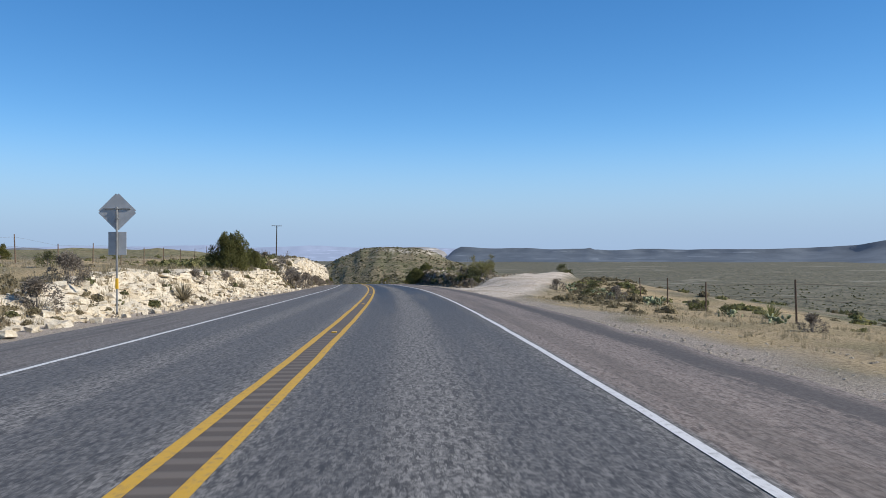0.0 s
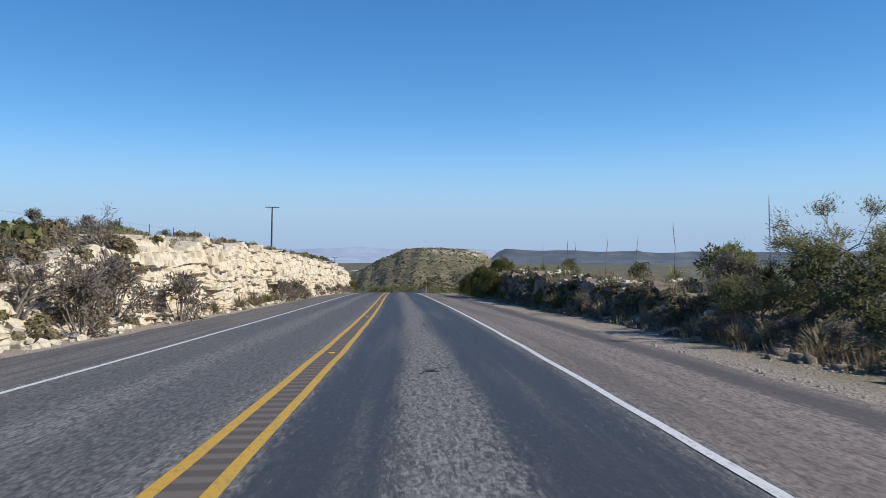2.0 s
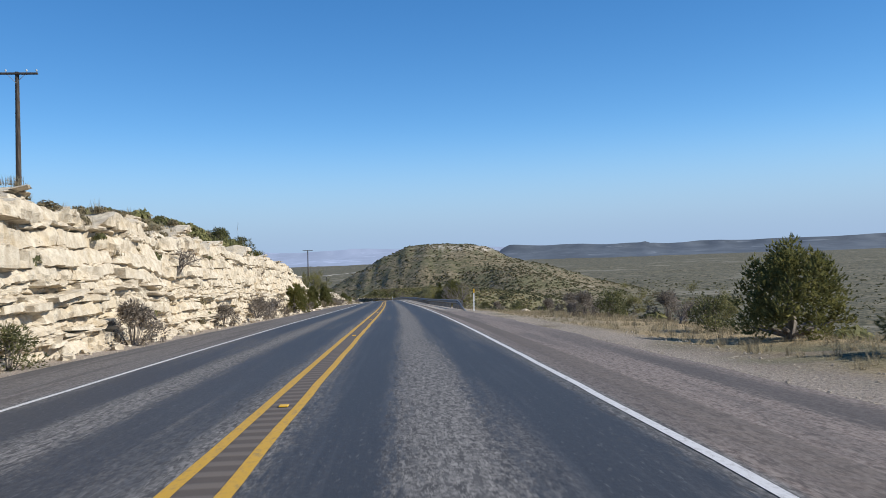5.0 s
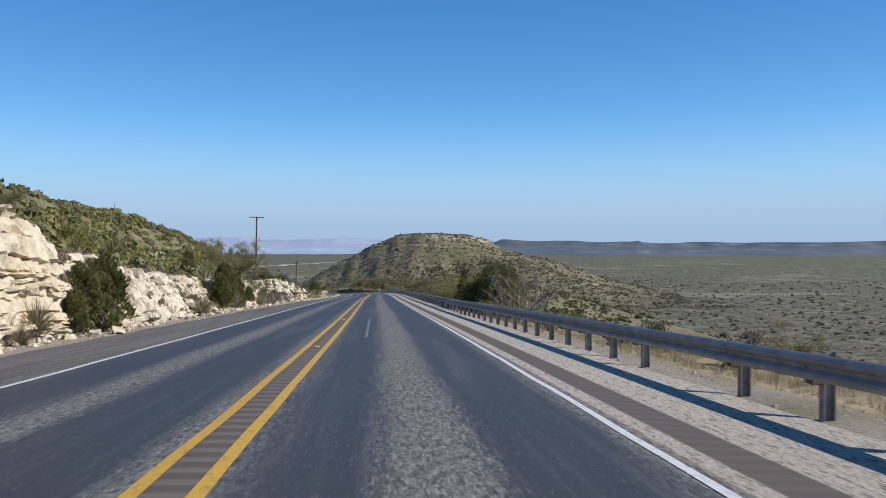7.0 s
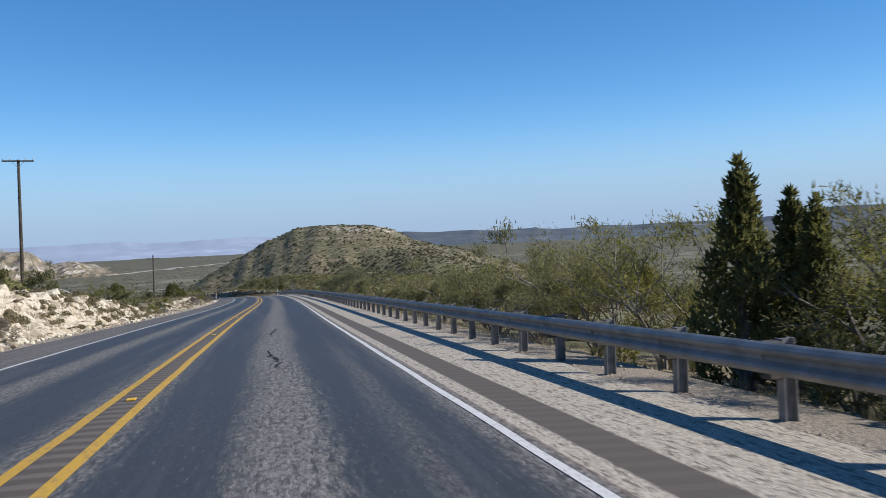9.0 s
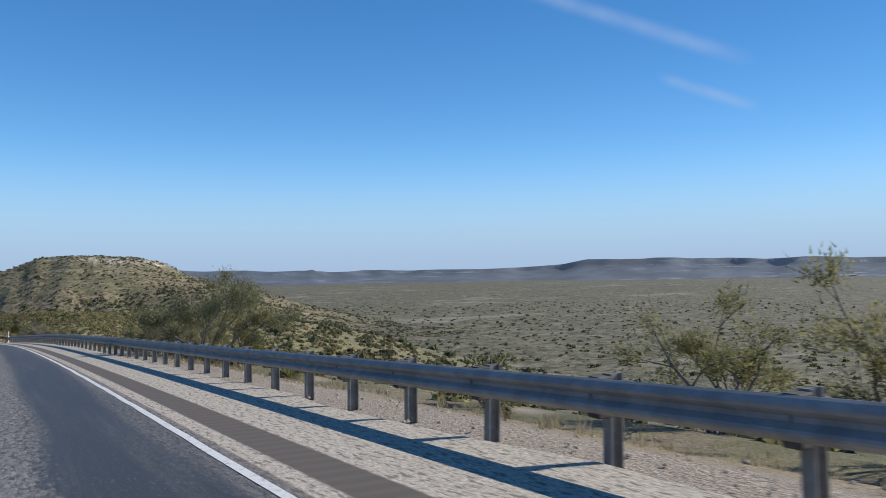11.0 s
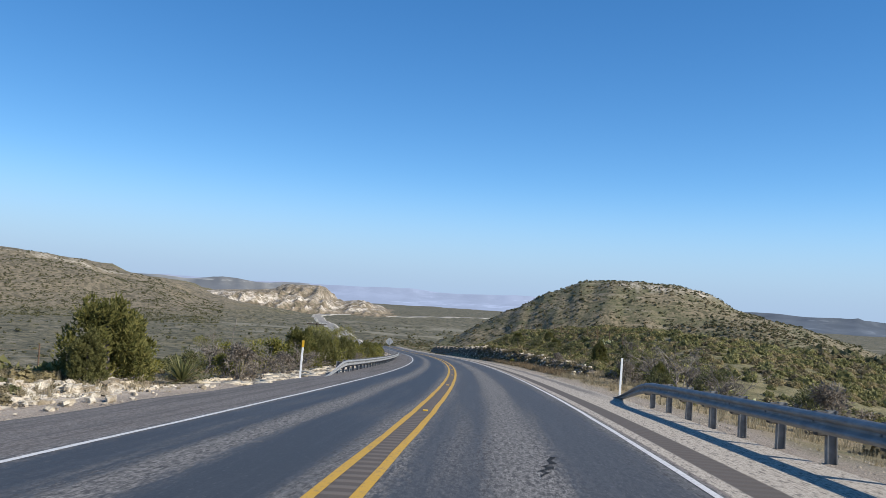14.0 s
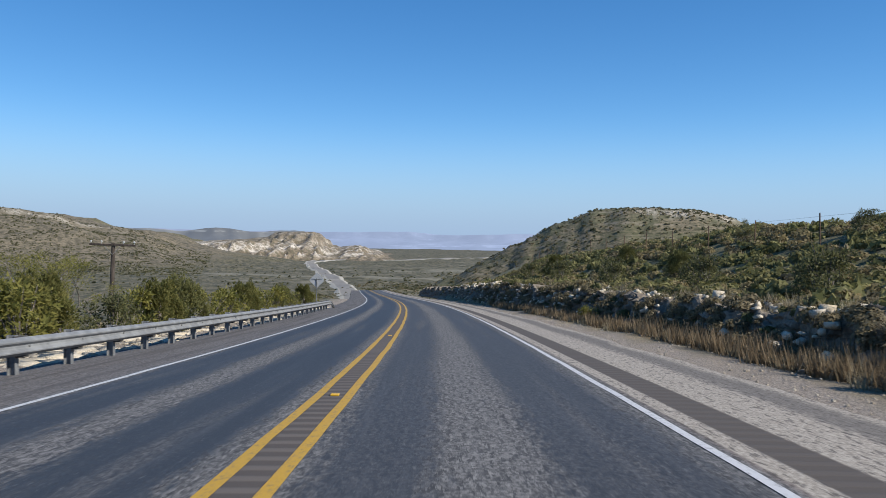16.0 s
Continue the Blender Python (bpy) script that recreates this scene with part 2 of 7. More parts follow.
def make_asphalt():
    m = Mat("chip_seal_asphalt")
    uv, s, d = m.uv()
    streak = m.noise(1.0, 4, 0.6, uv, (0.12, 1.6, 1))
    blotch = m.noise(1.0, 4, 0.6, uv, (0.07, 1.3, 1))
    chips = m.noise(25, 3, 0.75)
    worn = m.noise(9, 3, 0.7)
    fray = m.noise(1.0, 5, 0.7, uv, (1.2, 9, 1))
    wob = m.math("ADD", m.math("MULTIPLY_ADD", streak, 0.5, -0.25), m.math("MULTIPLY_ADD", fray, 0.5, -0.25))
    speck = m.noise(1.0, 3, 0.7, uv, (4.5, 15, 1))
    dd = m.math("ADD", m.math("ADD", d, wob), m.math("MULTIPLY_ADD", speck, 0.7, -0.35))

    def band(centre, half, soft=0.22):
        return m.step(m.math("ABSOLUTE", m.math("SUBTRACT", dd, centre)), half - soft, half + soft, 1.0, 0.0)
    dark = m.math("MAXIMUM", band(0.82, 0.52), band(2.82, 0.68))
    dark = m.math("MULTIPLY", dark, m.step(s, -5.0, 60.0, 0.35, 1.0))
    dark = m.math("MULTIPLY", dark, m.step(s, 300.0, 360.0, 1.0, 0.78))
    other = m.math("MAXIMUM", band(-1.12, 0.66), band(-3.0, 0.6))
    other = m.math("MULTIPLY", other, m.step(s, 70.0, 160.0, 0.4, 1.0))
    dark = m.math("MAXIMUM", dark, other)
    dark = m.math("MULTIPLY", dark, m.math("MULTIPLY", 1.0, m.step(blotch, 0.28, 0.5, 0.55, 1.0)))
    agg = m.mix(m.step(chips, 0.4, 0.64), (0.075, 0.072, 0.07), (0.3, 0.28, 0.263))
    agg = m.mix(m.step(worn, 0.45, 0.7, 0.0, 0.45), agg, (0.10, 0.098, 0.1))
    tar = m.mix(m.step(chips, 0.5, 0.75, 0.0, 0.4), (0.047, 0.047, 0.051), (0.115, 0.112, 0.112))
    mott = m.noise(13, 4, 0.75, uv, (0.45, 1.0, 1))
    agg = m.mix(m.step(mott, 0.46, 0.66, 0.0, 0.5), agg, (0.24, 0.226, 0.213))
    agg = m.mix(m.step(mott, 0.5, 0.36, 0.0, 0.5), agg, (0.06, 0.058, 0.058))
    tar = m.mix(m.step(mott, 0.58, 0.7, 0.0, 0.4), tar, (0.1, 0.098, 0.096))
    # dark pits between the stones and pale stones in the bitumen, stretched along the road to fit the camera's view
    agg = m.mix(m.step(speck, 0.53, 0.59, 0.0, 0.8), agg, (0.055, 0.053, 0.054))
    agg = m.mix(m.step(m.noise(1.0, 3, 0.75, uv, (6, 19, 1)), 0.55, 0.62, 0.0, 0.75), agg, (0.33, 0.31, 0.29))
    tar = m.mix(m.step(m.noise(1.0, 3, 0.75, uv, (7, 21, 1)), 0.6, 0.66, 0.0, 0.6), tar, (0.16, 0.155, 0.15))
    col = m.mix(dark, agg, tar)
    # shoulders: browner, worn chip seal
    sh = m.mix(m.step(chips, 0.38, 0.65), (0.125, 0.093, 0.08), (0.33, 0.275, 0.24))
    sh = m.mix(m.step(mott, 0.45, 0.62, 0.0, 0.5), sh, (0.34, 0.29, 0.25))
    sh = m.mix(m.step(streak, 0.45, 0.65, 0.0, 0.5), sh, (0.09, 0.08, 0.076))
    pale = m.mix(m.step(chips, 0.35, 0.65), (0.3, 0.255, 0.205), (0.6, 0.53, 0.44))
    sh = m.mix(m.math("MULTIPLY", m.math("MULTIPLY", m.step(s, 172, 196), m.step(s, 404, 412, 1.0, 0.9)), m.step(d, 3.82, 3.86)), sh, pale)
    belt = m.math("MULTIPLY", m.step(m.math("ABSOLUTE", m.math("SUBTRACT", dd, 5.75)), 0.15, 0.45, 1.0, 0.0), m.math("MAXIMUM", m.step(s, 130, 165, 0.75, 0.0), m.step(s, 404, 412, 0.0, 0.6)))
    sh = m.mix(belt, sh, (0.065, 0.06, 0.06))
    lip = m.math("MULTIPLY", m.step(d, -5.1, -5.6), 0.5)
    sh = m.mix(m.math("MULTIPLY", lip, m.step(blotch, 0.35, 0.6)), sh, (0.06, 0.057, 0.056))
    col = m.mix(m.step(m.noise(1.0, 4, 0.65, uv, (0.22, 7, 1)), 0.5, 0.68, 0.0, 0.28), col, m.mix(dark, (0.2, 0.19, 0.185), (0.1, 0.1, 0.105)))
    grey = m.mix(m.step(chips, 0.38, 0.65), (0.095, 0.088, 0.085), (0.26, 0.242, 0.225))
    grey = m.mix(m.step(m.noise(1.0, 4, 0.65, uv, (0.1, 3.2, 1)), 0.46, 0.62, 0.0, 0.75), grey, (0.075, 0.07, 0.068))
    sh = m.mix(m.math("MULTIPLY", m.step(d, -3.7, -3.8), 0.8), sh, grey)
    sh = m.mix(m.step(speck, 0.54, 0.6, 0.0, 0.7), sh, (0.085, 0.07, 0.062))
    side = m.math("MAXIMUM", m.step(d, 3.74, 3.84), m.step(d, -3.8, -3.9))
    col = m.mix(side, col, sh)
    # rumble strips: milled strip on the right shoulder and between the yellow lines
    rum = m.math("MULTIPLY", m.step(d, 4.05, 4.1), m.step(d, 4.6, 4.55))
    rum = m.math("MULTIPLY", rum, m.step(s, 120, 170, 0.35, 1.0))
    mid = m.step(m.math("ABSOLUTE", d), 0.15, 0.17, 1.0, 0.0)
    groove = m.math("SINE", m.math("MULTIPLY", s, 2 * math.pi / 0.31))
    groove = m.step(groove, -0.2, 0.5)
    col = m.mix(rum, col, m.mix(groove, (0.115, 0.095, 0.08), (0.128, 0.107, 0.092)))
    col = m.mix(mid, col, m.mix(groove, (0.11, 0.09, 0.077), (0.165, 0.138, 0.118)))
    ht = m.math("ADD", m.math("MULTIPLY", chips, 0.5), m.math("MULTIPLY", groove, m.math("MULTIPLY", m.math("MAXIMUM", rum, mid), 0.7)))
    return m.done(col, m.step(dark, 0.0, 1.0, 0.9, 0.6), ht, 0.008)


def make_paint(name, colour, worn_to):
    m = Mat(name)
    n = m.noise(15, 5, 0.8)
    return m.done(m.mix(m.step(n, 0.52, 0.64, 0.0, 0.85), colour, worn_to), 0.6, m.noise(38, 2), 0.004)


def make_ground():
    m = Mat("dry_hill_ground")
    big, mid, fine = m.noise(0.09, 4, 0.6), m.noise(0.7, 4, 0.65), m.noise(14, 4, 0.7)
    dirt = m.mix(m.step(fine, 0.35, 0.68), (0.13, 0.1, 0.07), (0.3, 0.25, 0.18))
    grass = m.mix(m.step(fine, 0.36, 0.64), (0.125, 0.105, 0.055), (0.29, 0.24, 0.135))
    col = m.mix(m.step(mid, 0.42, 0.6), dirt, grass)
    green = m.mix(m.step(fine, 0.3, 0.7), (0.05, 0.058, 0.028), (0.15, 0.15, 0.07))
    col = m.mix(m.step(m.noise(0.25, 4, 0.7), 0.42, 0.58, 0.0, 0.85), col, green)
    stones = m.cells(3.2)
    col = m.mix(m.math("MULTIPLY", m.step(stones, 0.12, 0.2, 1.0, 0.0), m.step(big, 0.45, 0.6)), col, (0.55, 0.51, 0.45))
    gravel = m.mix(m.step(m.noise(30, 3, 0.8), 0.38, 0.64), (0.22, 0.175, 0.138), (0.55, 0.465, 0.375))
    caliche = m.mix(m.step(m.noise(5, 5, 0.75), 0.36, 0.62), (0.5, 0.4, 0.305), (0.76, 0.655, 0.54))
    caliche = m.mix(m.step(m.noise(0.45, 4, 0.7), 0.48, 0.66, 0.0, 0.6), caliche, (0.5, 0.385, 0.275))
    col = m.mix(m.attr("gravel"), col, gravel)
    col = m.mix(m.attr("straw"), col, m.mix(m.step(fine, 0.36, 0.64), (0.28, 0.2, 0.1), (0.58, 0.44, 0.245)))
    col = m.mix(m.attr("caliche"), col, caliche)
    # far valley floor: continuous thorn scrub with pale clearings and tracks
    scrub = m.mix(m.step(m.noise(0.17, 5, 0.8), 0.4, 0.6), (0.05, 0.051, 0.029), (0.19, 0.164, 0.1))
    clear = m.math("MULTIPLY", m.step(m.noise(0.012, 4, 0.7, None, (0.35, 1, 1)), 0.58, 0.66), 0.48)
    scrub = m.mix(clear, scrub, (0.34, 0.31, 0.235))
    soil = m.math("MULTIPLY", m.step(m.noise(0.055, 5, 0.75), 0.53, 0.62), m.step(m.noise(0.4, 4, 0.75), 0.4, 0.56, 0.1, 0.6))
    scrub = m.mix(soil, scrub, (0.33, 0.285, 0.21))
    col = m.mix(m.attr("valley"), col, scrub)
    brush = m.mix(m.step(m.noise(0.9, 5, 0.75), 0.38, 0.62), (0.115, 0.11, 0.048), (0.3, 0.255, 0.13))
    brush = m.mix(m.step(fine, 0.5, 0.72, 0.0, 0.4), brush, (0.27, 0.22, 0.125))
    col = m.mix(m.attr("brushy"), col, brush)
    hillside = m.mix(m.step(m.noise(0.33, 5, 0.75), 0.4, 0.6), (0.085, 0.08, 0.042), (0.3, 0.238, 0.15))
    hillside = m.mix(m.step(m.noise(0.035, 4, 0.6), 0.45, 0.6, 0.0, 0.6), hillside, m.mix(m.step(m.noise(0.3, 4, 0.7), 0.4, 0.6), (0.07, 0.082, 0.035), (0.15, 0.15, 0.07)))
    ledges = m.step(m.noise(1.0, 4, 0.6, None, (0.012, 0.012, 0.3)), 0.56, 0.62)
    hillside = m.mix(m.math("MULTIPLY", ledges, m.step(m.noise(0.16, 4, 0.7), 0.45, 0.56, 0.0, 0.6)), hillside, (0.36, 0.3, 0.215))
    col = m.mix(m.attr("hillside"), col, hillside)
    tan = m.mix(m.step(m.noise(0.15, 5, 0.75), 0.38, 0.62), (0.1, 0.088, 0.058), (0.25, 0.205, 0.14))
    col = m.mix(m.attr("ridgeland"), col, tan)
    col = m.mix(m.attr("chalk"), col, m.mix(m.step(m.noise(0.1, 5, 0.75), 0.42, 0.6), (0.3, 0.26, 0.19), (0.68, 0.61, 0.51)))
    return m.done(col, 0.95, m.math("ADD", fine, m.noise(45, 2)), 0.03)


def make_limestone(name, light, shade, warm, soil=0.55, bare=0.58):
    m = Mat(name)
    n1, n2, n3 = m.noise(0.6, 4, 0.6), m.noise(4, 5, 0.7), m.noise(24, 4, 0.75)
    col = m.mix(m.step(n2, 0.35, 0.65), shade, light)
    col = m.mix(m.step(n1, 0.48, 0.68, 0.0, 0.6), col, warm)
    col = m.mix(m.math("MULTIPLY", m.step(m.noise(2.2, 5, 0.8, None, (1, 1, 2.6)), 0.58, 0.68), 0.6), col, (0.2, 0.165, 0.12))
    dirt = m.mix(n3, (0.17, 0.125, 0.075), (0.36, 0.29, 0.19))
    col = m.mix(m.math("MULTIPLY", m.step(m.noise(0.85, 5, 0.75), bare, bare + 0.1), soil), col, dirt)
    col = m.mix(m.math("MULTIPLY", m.island(), 0.25), col, (0.5, 0.43, 0.34))
    return m.done(col, 0.95, m.math("ADD", n2, m.math("MULTIPLY", n3, 0.5)), 0.06)


def make_leaf(name, c0, c1, rough=0.75):
    m = Mat(name)
    col = m.mix(m.island(), c0, c1)
    col = m.mix(m.step(m.noise(1.6, 2), 0.4, 0.65, 0.0, 0.5), col, tuple(v * 0.62 for v in c0))
    m.done(col, rough)
    # thin leaves let some sunlight through
    thin = m.node("ShaderNodeBsdfTranslucent", Color=col)
    both = m.t.nodes.new("ShaderNodeMixShader")
    both.inputs[0].default_value = 0.45
    m.t.links.new(m.b.outputs[0], both.inputs[1])
    m.t.links.new(thin.outputs[0], both.inputs[2])
    m.t.links.new(both.outputs[0], m.t.nodes["Material Output"].inputs[0])
    return m.m


def make_plain(name, c0, c1, scale=8.0, rough=0.7, metal=0.0, depth=0.004, stretch=None):
    m = Mat(name)
    n = m.noise(scale, 4, 0.65, None, stretch)
    return m.done(m.mix(m.step(n, 0.35, 0.68), c0, c1), rough, n, depth, metal)


ASPHALT = make_asphalt()
YELLOW_PAINT = make_paint("yellow_road_paint", (0.62, 0.36, 0.035), (0.24, 0.18, 0.1))
FADED_PAINT = make_paint("faded_white_paint", (0.19, 0.19, 0.19), (0.06, 0.06, 0.062))
WHITE_PAINT = make_paint("white_road_paint", (0.72, 0.7, 0.68), (0.3, 0.28, 0.26))
GROUND = make_ground()
LIMESTONE = make_limestone("cut_limestone", (0.83, 0.735, 0.575), (0.61, 0.505, 0.365), (0.75, 0.6, 0.385), 0.5, 0.58)
SOILSTONE = make_limestone("earthy_limestone", (0.85, 0.77, 0.63), (0.64, 0.54, 0.41), (0.7, 0.56, 0.37), 0.85, 0.47)
# darker limestone copy, with the shade on the right cuts put into it
GREYSTONE = make_limestone("shaded_grey_stone", (0.31, 0.255, 0.19), (0.13, 0.102, 0.074), (0.165, 0.12, 0.078))
PEBBLE = make_limestone("shoulder_gravel_stone", (0.52, 0.46, 0.37), (0.3, 0.25, 0.19), (0.4, 0.32, 0.23))
JUNIPER = make_leaf("juniper_needles", (0.14, 0.146, 0.05), (0.37, 0.345, 0.125))
OLIVE = make_leaf("olive_thorn_leaves", (0.11, 0.12, 0.05), (0.25, 0.235, 0.1))
BRIGHT = make_leaf("yellow_green_leaves", (0.18, 0.185, 0.042), (0.39, 0.34, 0.085))
GREYBUSH = make_leaf("grey_dry_leaves", (0.2, 0.165, 0.13), (0.4, 0.34, 0.27))
YUCCA = make_leaf("yucca_blades", (0.15, 0.17, 0.06), (0.41, 0.38, 0.16), 0.5)
STRAW = make_leaf("straw_blades", (0.31, 0.25, 0.15), (0.57, 0.48, 0.31))
FEATHERY = make_leaf("feathery_mesquite_leaves", (0.19, 0.185, 0.075), (0.42, 0.375, 0.16))
CEDAR = make_leaf("sunny_cedar_leaves", (0.15, 0.16, 0.045), (0.36, 0.32, 0.1))
CACTUS = make_plain("cactus_skin", (0.2, 0.23, 0.12), (0.4, 0.4, 0.23), 9, 0.7)
BARK = make_plain("grey_bark", (0.14, 0.118, 0.098), (0.31, 0.27, 0.235), 12, 0.9, 0, 0.01, (1, 1, 0.25))
POLEWOOD = make_plain("weathered_pole_wood", (0.045, 0.035, 0.028), (0.12, 0.095, 0.075), 14, 0.85, 0, 0.006, (1, 1, 0.1))
GALV = make_plain("galvanised_steel", (0.235, 0.235, 0.235), (0.335, 0.335, 0.33), 3, 0.65, 0.1, 0.001)
DULL = make_plain("dull_grey_steel", (0.2, 0.2, 0.2), (0.31, 0.31, 0.305), 5, 0.65, 0.2, 0.001)
BLOCKOUT = make_plain("dark_spacer_block", (0.06, 0.055, 0.05), (0.13, 0.115, 0.1), 8, 0.85)
SIGNBACK = make_plain("bare_sheet_aluminium", (0.42, 0.425, 0.43), (0.52, 0.525, 0.53), 2, 0.55, 0.3, 0.0005)
WHITEPOST = make_plain("white_plastic", (0.92, 0.92, 0.9), (0.98, 0.98, 0.96), 5, 0.5, 0, 0.0005)
AMBER = make_plain("amber_reflective_sheet", (0.75, 0.42, 0.02), (0.82, 0.5, 0.04), 5, 0.4, 0, 0.0005)
DEADWOOD = make_plain("sun_bleached_wood", (0.3, 0.27, 0.23), (0.52, 0.48, 0.42), 10, 0.9, 0, 0.008, (1, 1, 0.15))
RUST = make_plain("rusty_steel", (0.1, 0.06, 0.04), (0.22, 0.14, 0.09), 20, 0.8)
TAR = make_plain("crack_sealing_tar", (0.012, 0.012, 0.012), (0.028, 0.027, 0.026), 20, 0.85)
CERAMIC = make_plain("pale_insulator", (0.5, 0.5, 0.48), (0.62, 0.62, 0.6), 5, 0.3)

# ---- the lie of the land ----
VALLEY = -58.0
# height over the road: of the cut's top on the left, of the slope behind it, of the right verge and of the ground farther right
L_S = (-40, 8, 20, 27, 50, 62, 70, 76, 87, 100, 115, 128, 160, 182, 192, 198, 204, 209, 219, 235, 250, 268, 285, 304, 330, 345, 365, 385, 400, 700)
L_TOP = (0.1, 0.2, 0.8, 1.5, 1.7, 2.0, 1.9, 3.2, 3.65, 3.9, 4.0, 4.1, 4.6, 4.55, 4.4, 4.05, 3.5, 2.6, 2.1, 1.9, 2.0, 2.5, 2.0, 0.9, 0.85, 1.1, 1.05, 0.65, 0.0, -0.3)
B_S = (-40, 30, 60, 110, 160, 178, 198, 212, 235, 260, 275, 287, 302, 330, 370, 420, 460, 700)
B_TOP = (0.6, 2.1, 2.5, 4.6, 6.0, 7.2, 7.2, 7.1, 8.0, 8.8, 8.2, 5.6, 3.0, 0.8, 0.4, -2.0, -4.5, -6.0)
B_FALL = (0.0, 0.0, 0.0, 0.0, 0.0, -0.1, -0.1, -0.04, 0.0, 0.02, 0.04, 0.06, 0.08, 0.1, 0.1, 0.1, 0.1, 0.05)
R_S = (-40, 20, 40, 50, 55, 64, 75, 82, 95, 112, 124, 132, 145, 178, 190, 228, 385, 405, 425, 435, 455, 480, 510, 560, 700)
R_TOP = (-0.25, -0.3, -0.3, 0.1, 0.3, 0.8, 1.2, 1.4, 1.9, 1.9, 1.3, 0.3, -0.2, -0.25, -0.6, -0.85, -0.9, -0.4, -0.1, 0.8, 1.1, 1.6, 2.2, 2.0, 1.0)
R_FAR = (-2.2, -1.8, -1.1, -0.4, 0.0, 0.4, 0.6, 0.8, 1.0, 0.5, -1.0, -2.2, -2.4, -2.6, -3.4, -4.4, -6.5, -3.2, -0.8, 1.6, 4.2, 5.4, 6.0, 6.0, 4.0)
F_FALL = (0.17, 0.17, 0.17, 0.17, 0.17, 0.17, 0.17, 0.17, 0.17, 0.17, 0.17, 0.17, 0.16, 0.13, 0.12, 0.13, 0.15, 0.15, 0.14, 0.12, 0.08, 0.06, 0.05, 0.05, 0.05)
rough_s, rough_m, rough_l = Waves(3, 3.5, 3), Waves(4, 22, 4), Waves(5, 160, 4)
HILL = (66.0, 1010.0)


def turnout_mask(s, d):
    """Pale gravel pull-off on the right, running off behind the mound."""
    near = smooth(s, 26 + 2.7 * (d - 6), 31 + 2.7 * (d - 6)) * (1 - smooth(s, 54 + 1.4 * (d - 6.5), 57 + 1.4 * (d - 6.5)))
    return near * smooth(d, 5.9, 6.4) * (1 - smooth(d, 24, 34))


def far_land(x, y):
    """The valley floor with the flat-topped hill and the ridge."""
    z = VALLEY + 1.5 * rough_l(x, y)
    r = np.hypot(x - HILL[0], (y - HILL[1]) * 0.9)
    an = np.arctan2(y - HILL[1], x - HILL[0])
    r = r * (1 + 0.06 * np.sin(3 * an + 1.0) + 0.04 * np.sin(7 * an)) + 4 * rough_l(x * 2, y * 2)
    steep = np.interp(r, (0, 26, 42, 50, 76, 122, 152, 250), (5.6, 4.8, 2.4, -0.6, -12.5, -42, -58, -64))
    gentle = np.interp(r, (0, 26, 42, 50, 77, 106, 137, 190, 260), (5.6, 4.6, 1.6, -1.6, -12.6, -20, -29, -46, -62))
    hill = steep + (gentle - steep) * smooth(x - HILL[0], -30, 60) - 0.035 * np.clip(x - HILL[0], -50, 50)
    z = np.maximum(z, hill + 0.35 * rough_m(x, y))
    # spur from the hill to the road
    w = np.exp(-(((x - (32 + 0.07 * (y - 500))) / 40.0) ** 2)) * smooth(y, 430, 480) * (1 - smooth(y, 830, 990))
    z = np.maximum(z, VALLEY + w * (36 - 12 * smooth(y, 560, 800)) + 0.8 * rough_m(x, y) * w)
    # ridge on the left, seen across the valley
    b, q = np.degrees(np.arctan2(-x, y - 352.0)), np.hypot(x, y - 352.0)
    b = b + 1.2 * rough_l(x * 0.6, y * 0.6)
    top = np.interp(b, (20, 26.5, 27.9, 29.6, 32.7, 35.3, 40.4, 50, 75, 95), (-58, -40, -26, -13, -4, 13, 20, 25, 25, -58))
    ridge = VALLEY + (top - VALLEY) * (0.82 * smooth(q, 830, 1210) + 0.18 * smooth(q, 1195, 1240))
    z = np.maximum(z, ridge + 1.3 * rough_m(x * 0.4, y * 0.4))
    return z, q, b, r


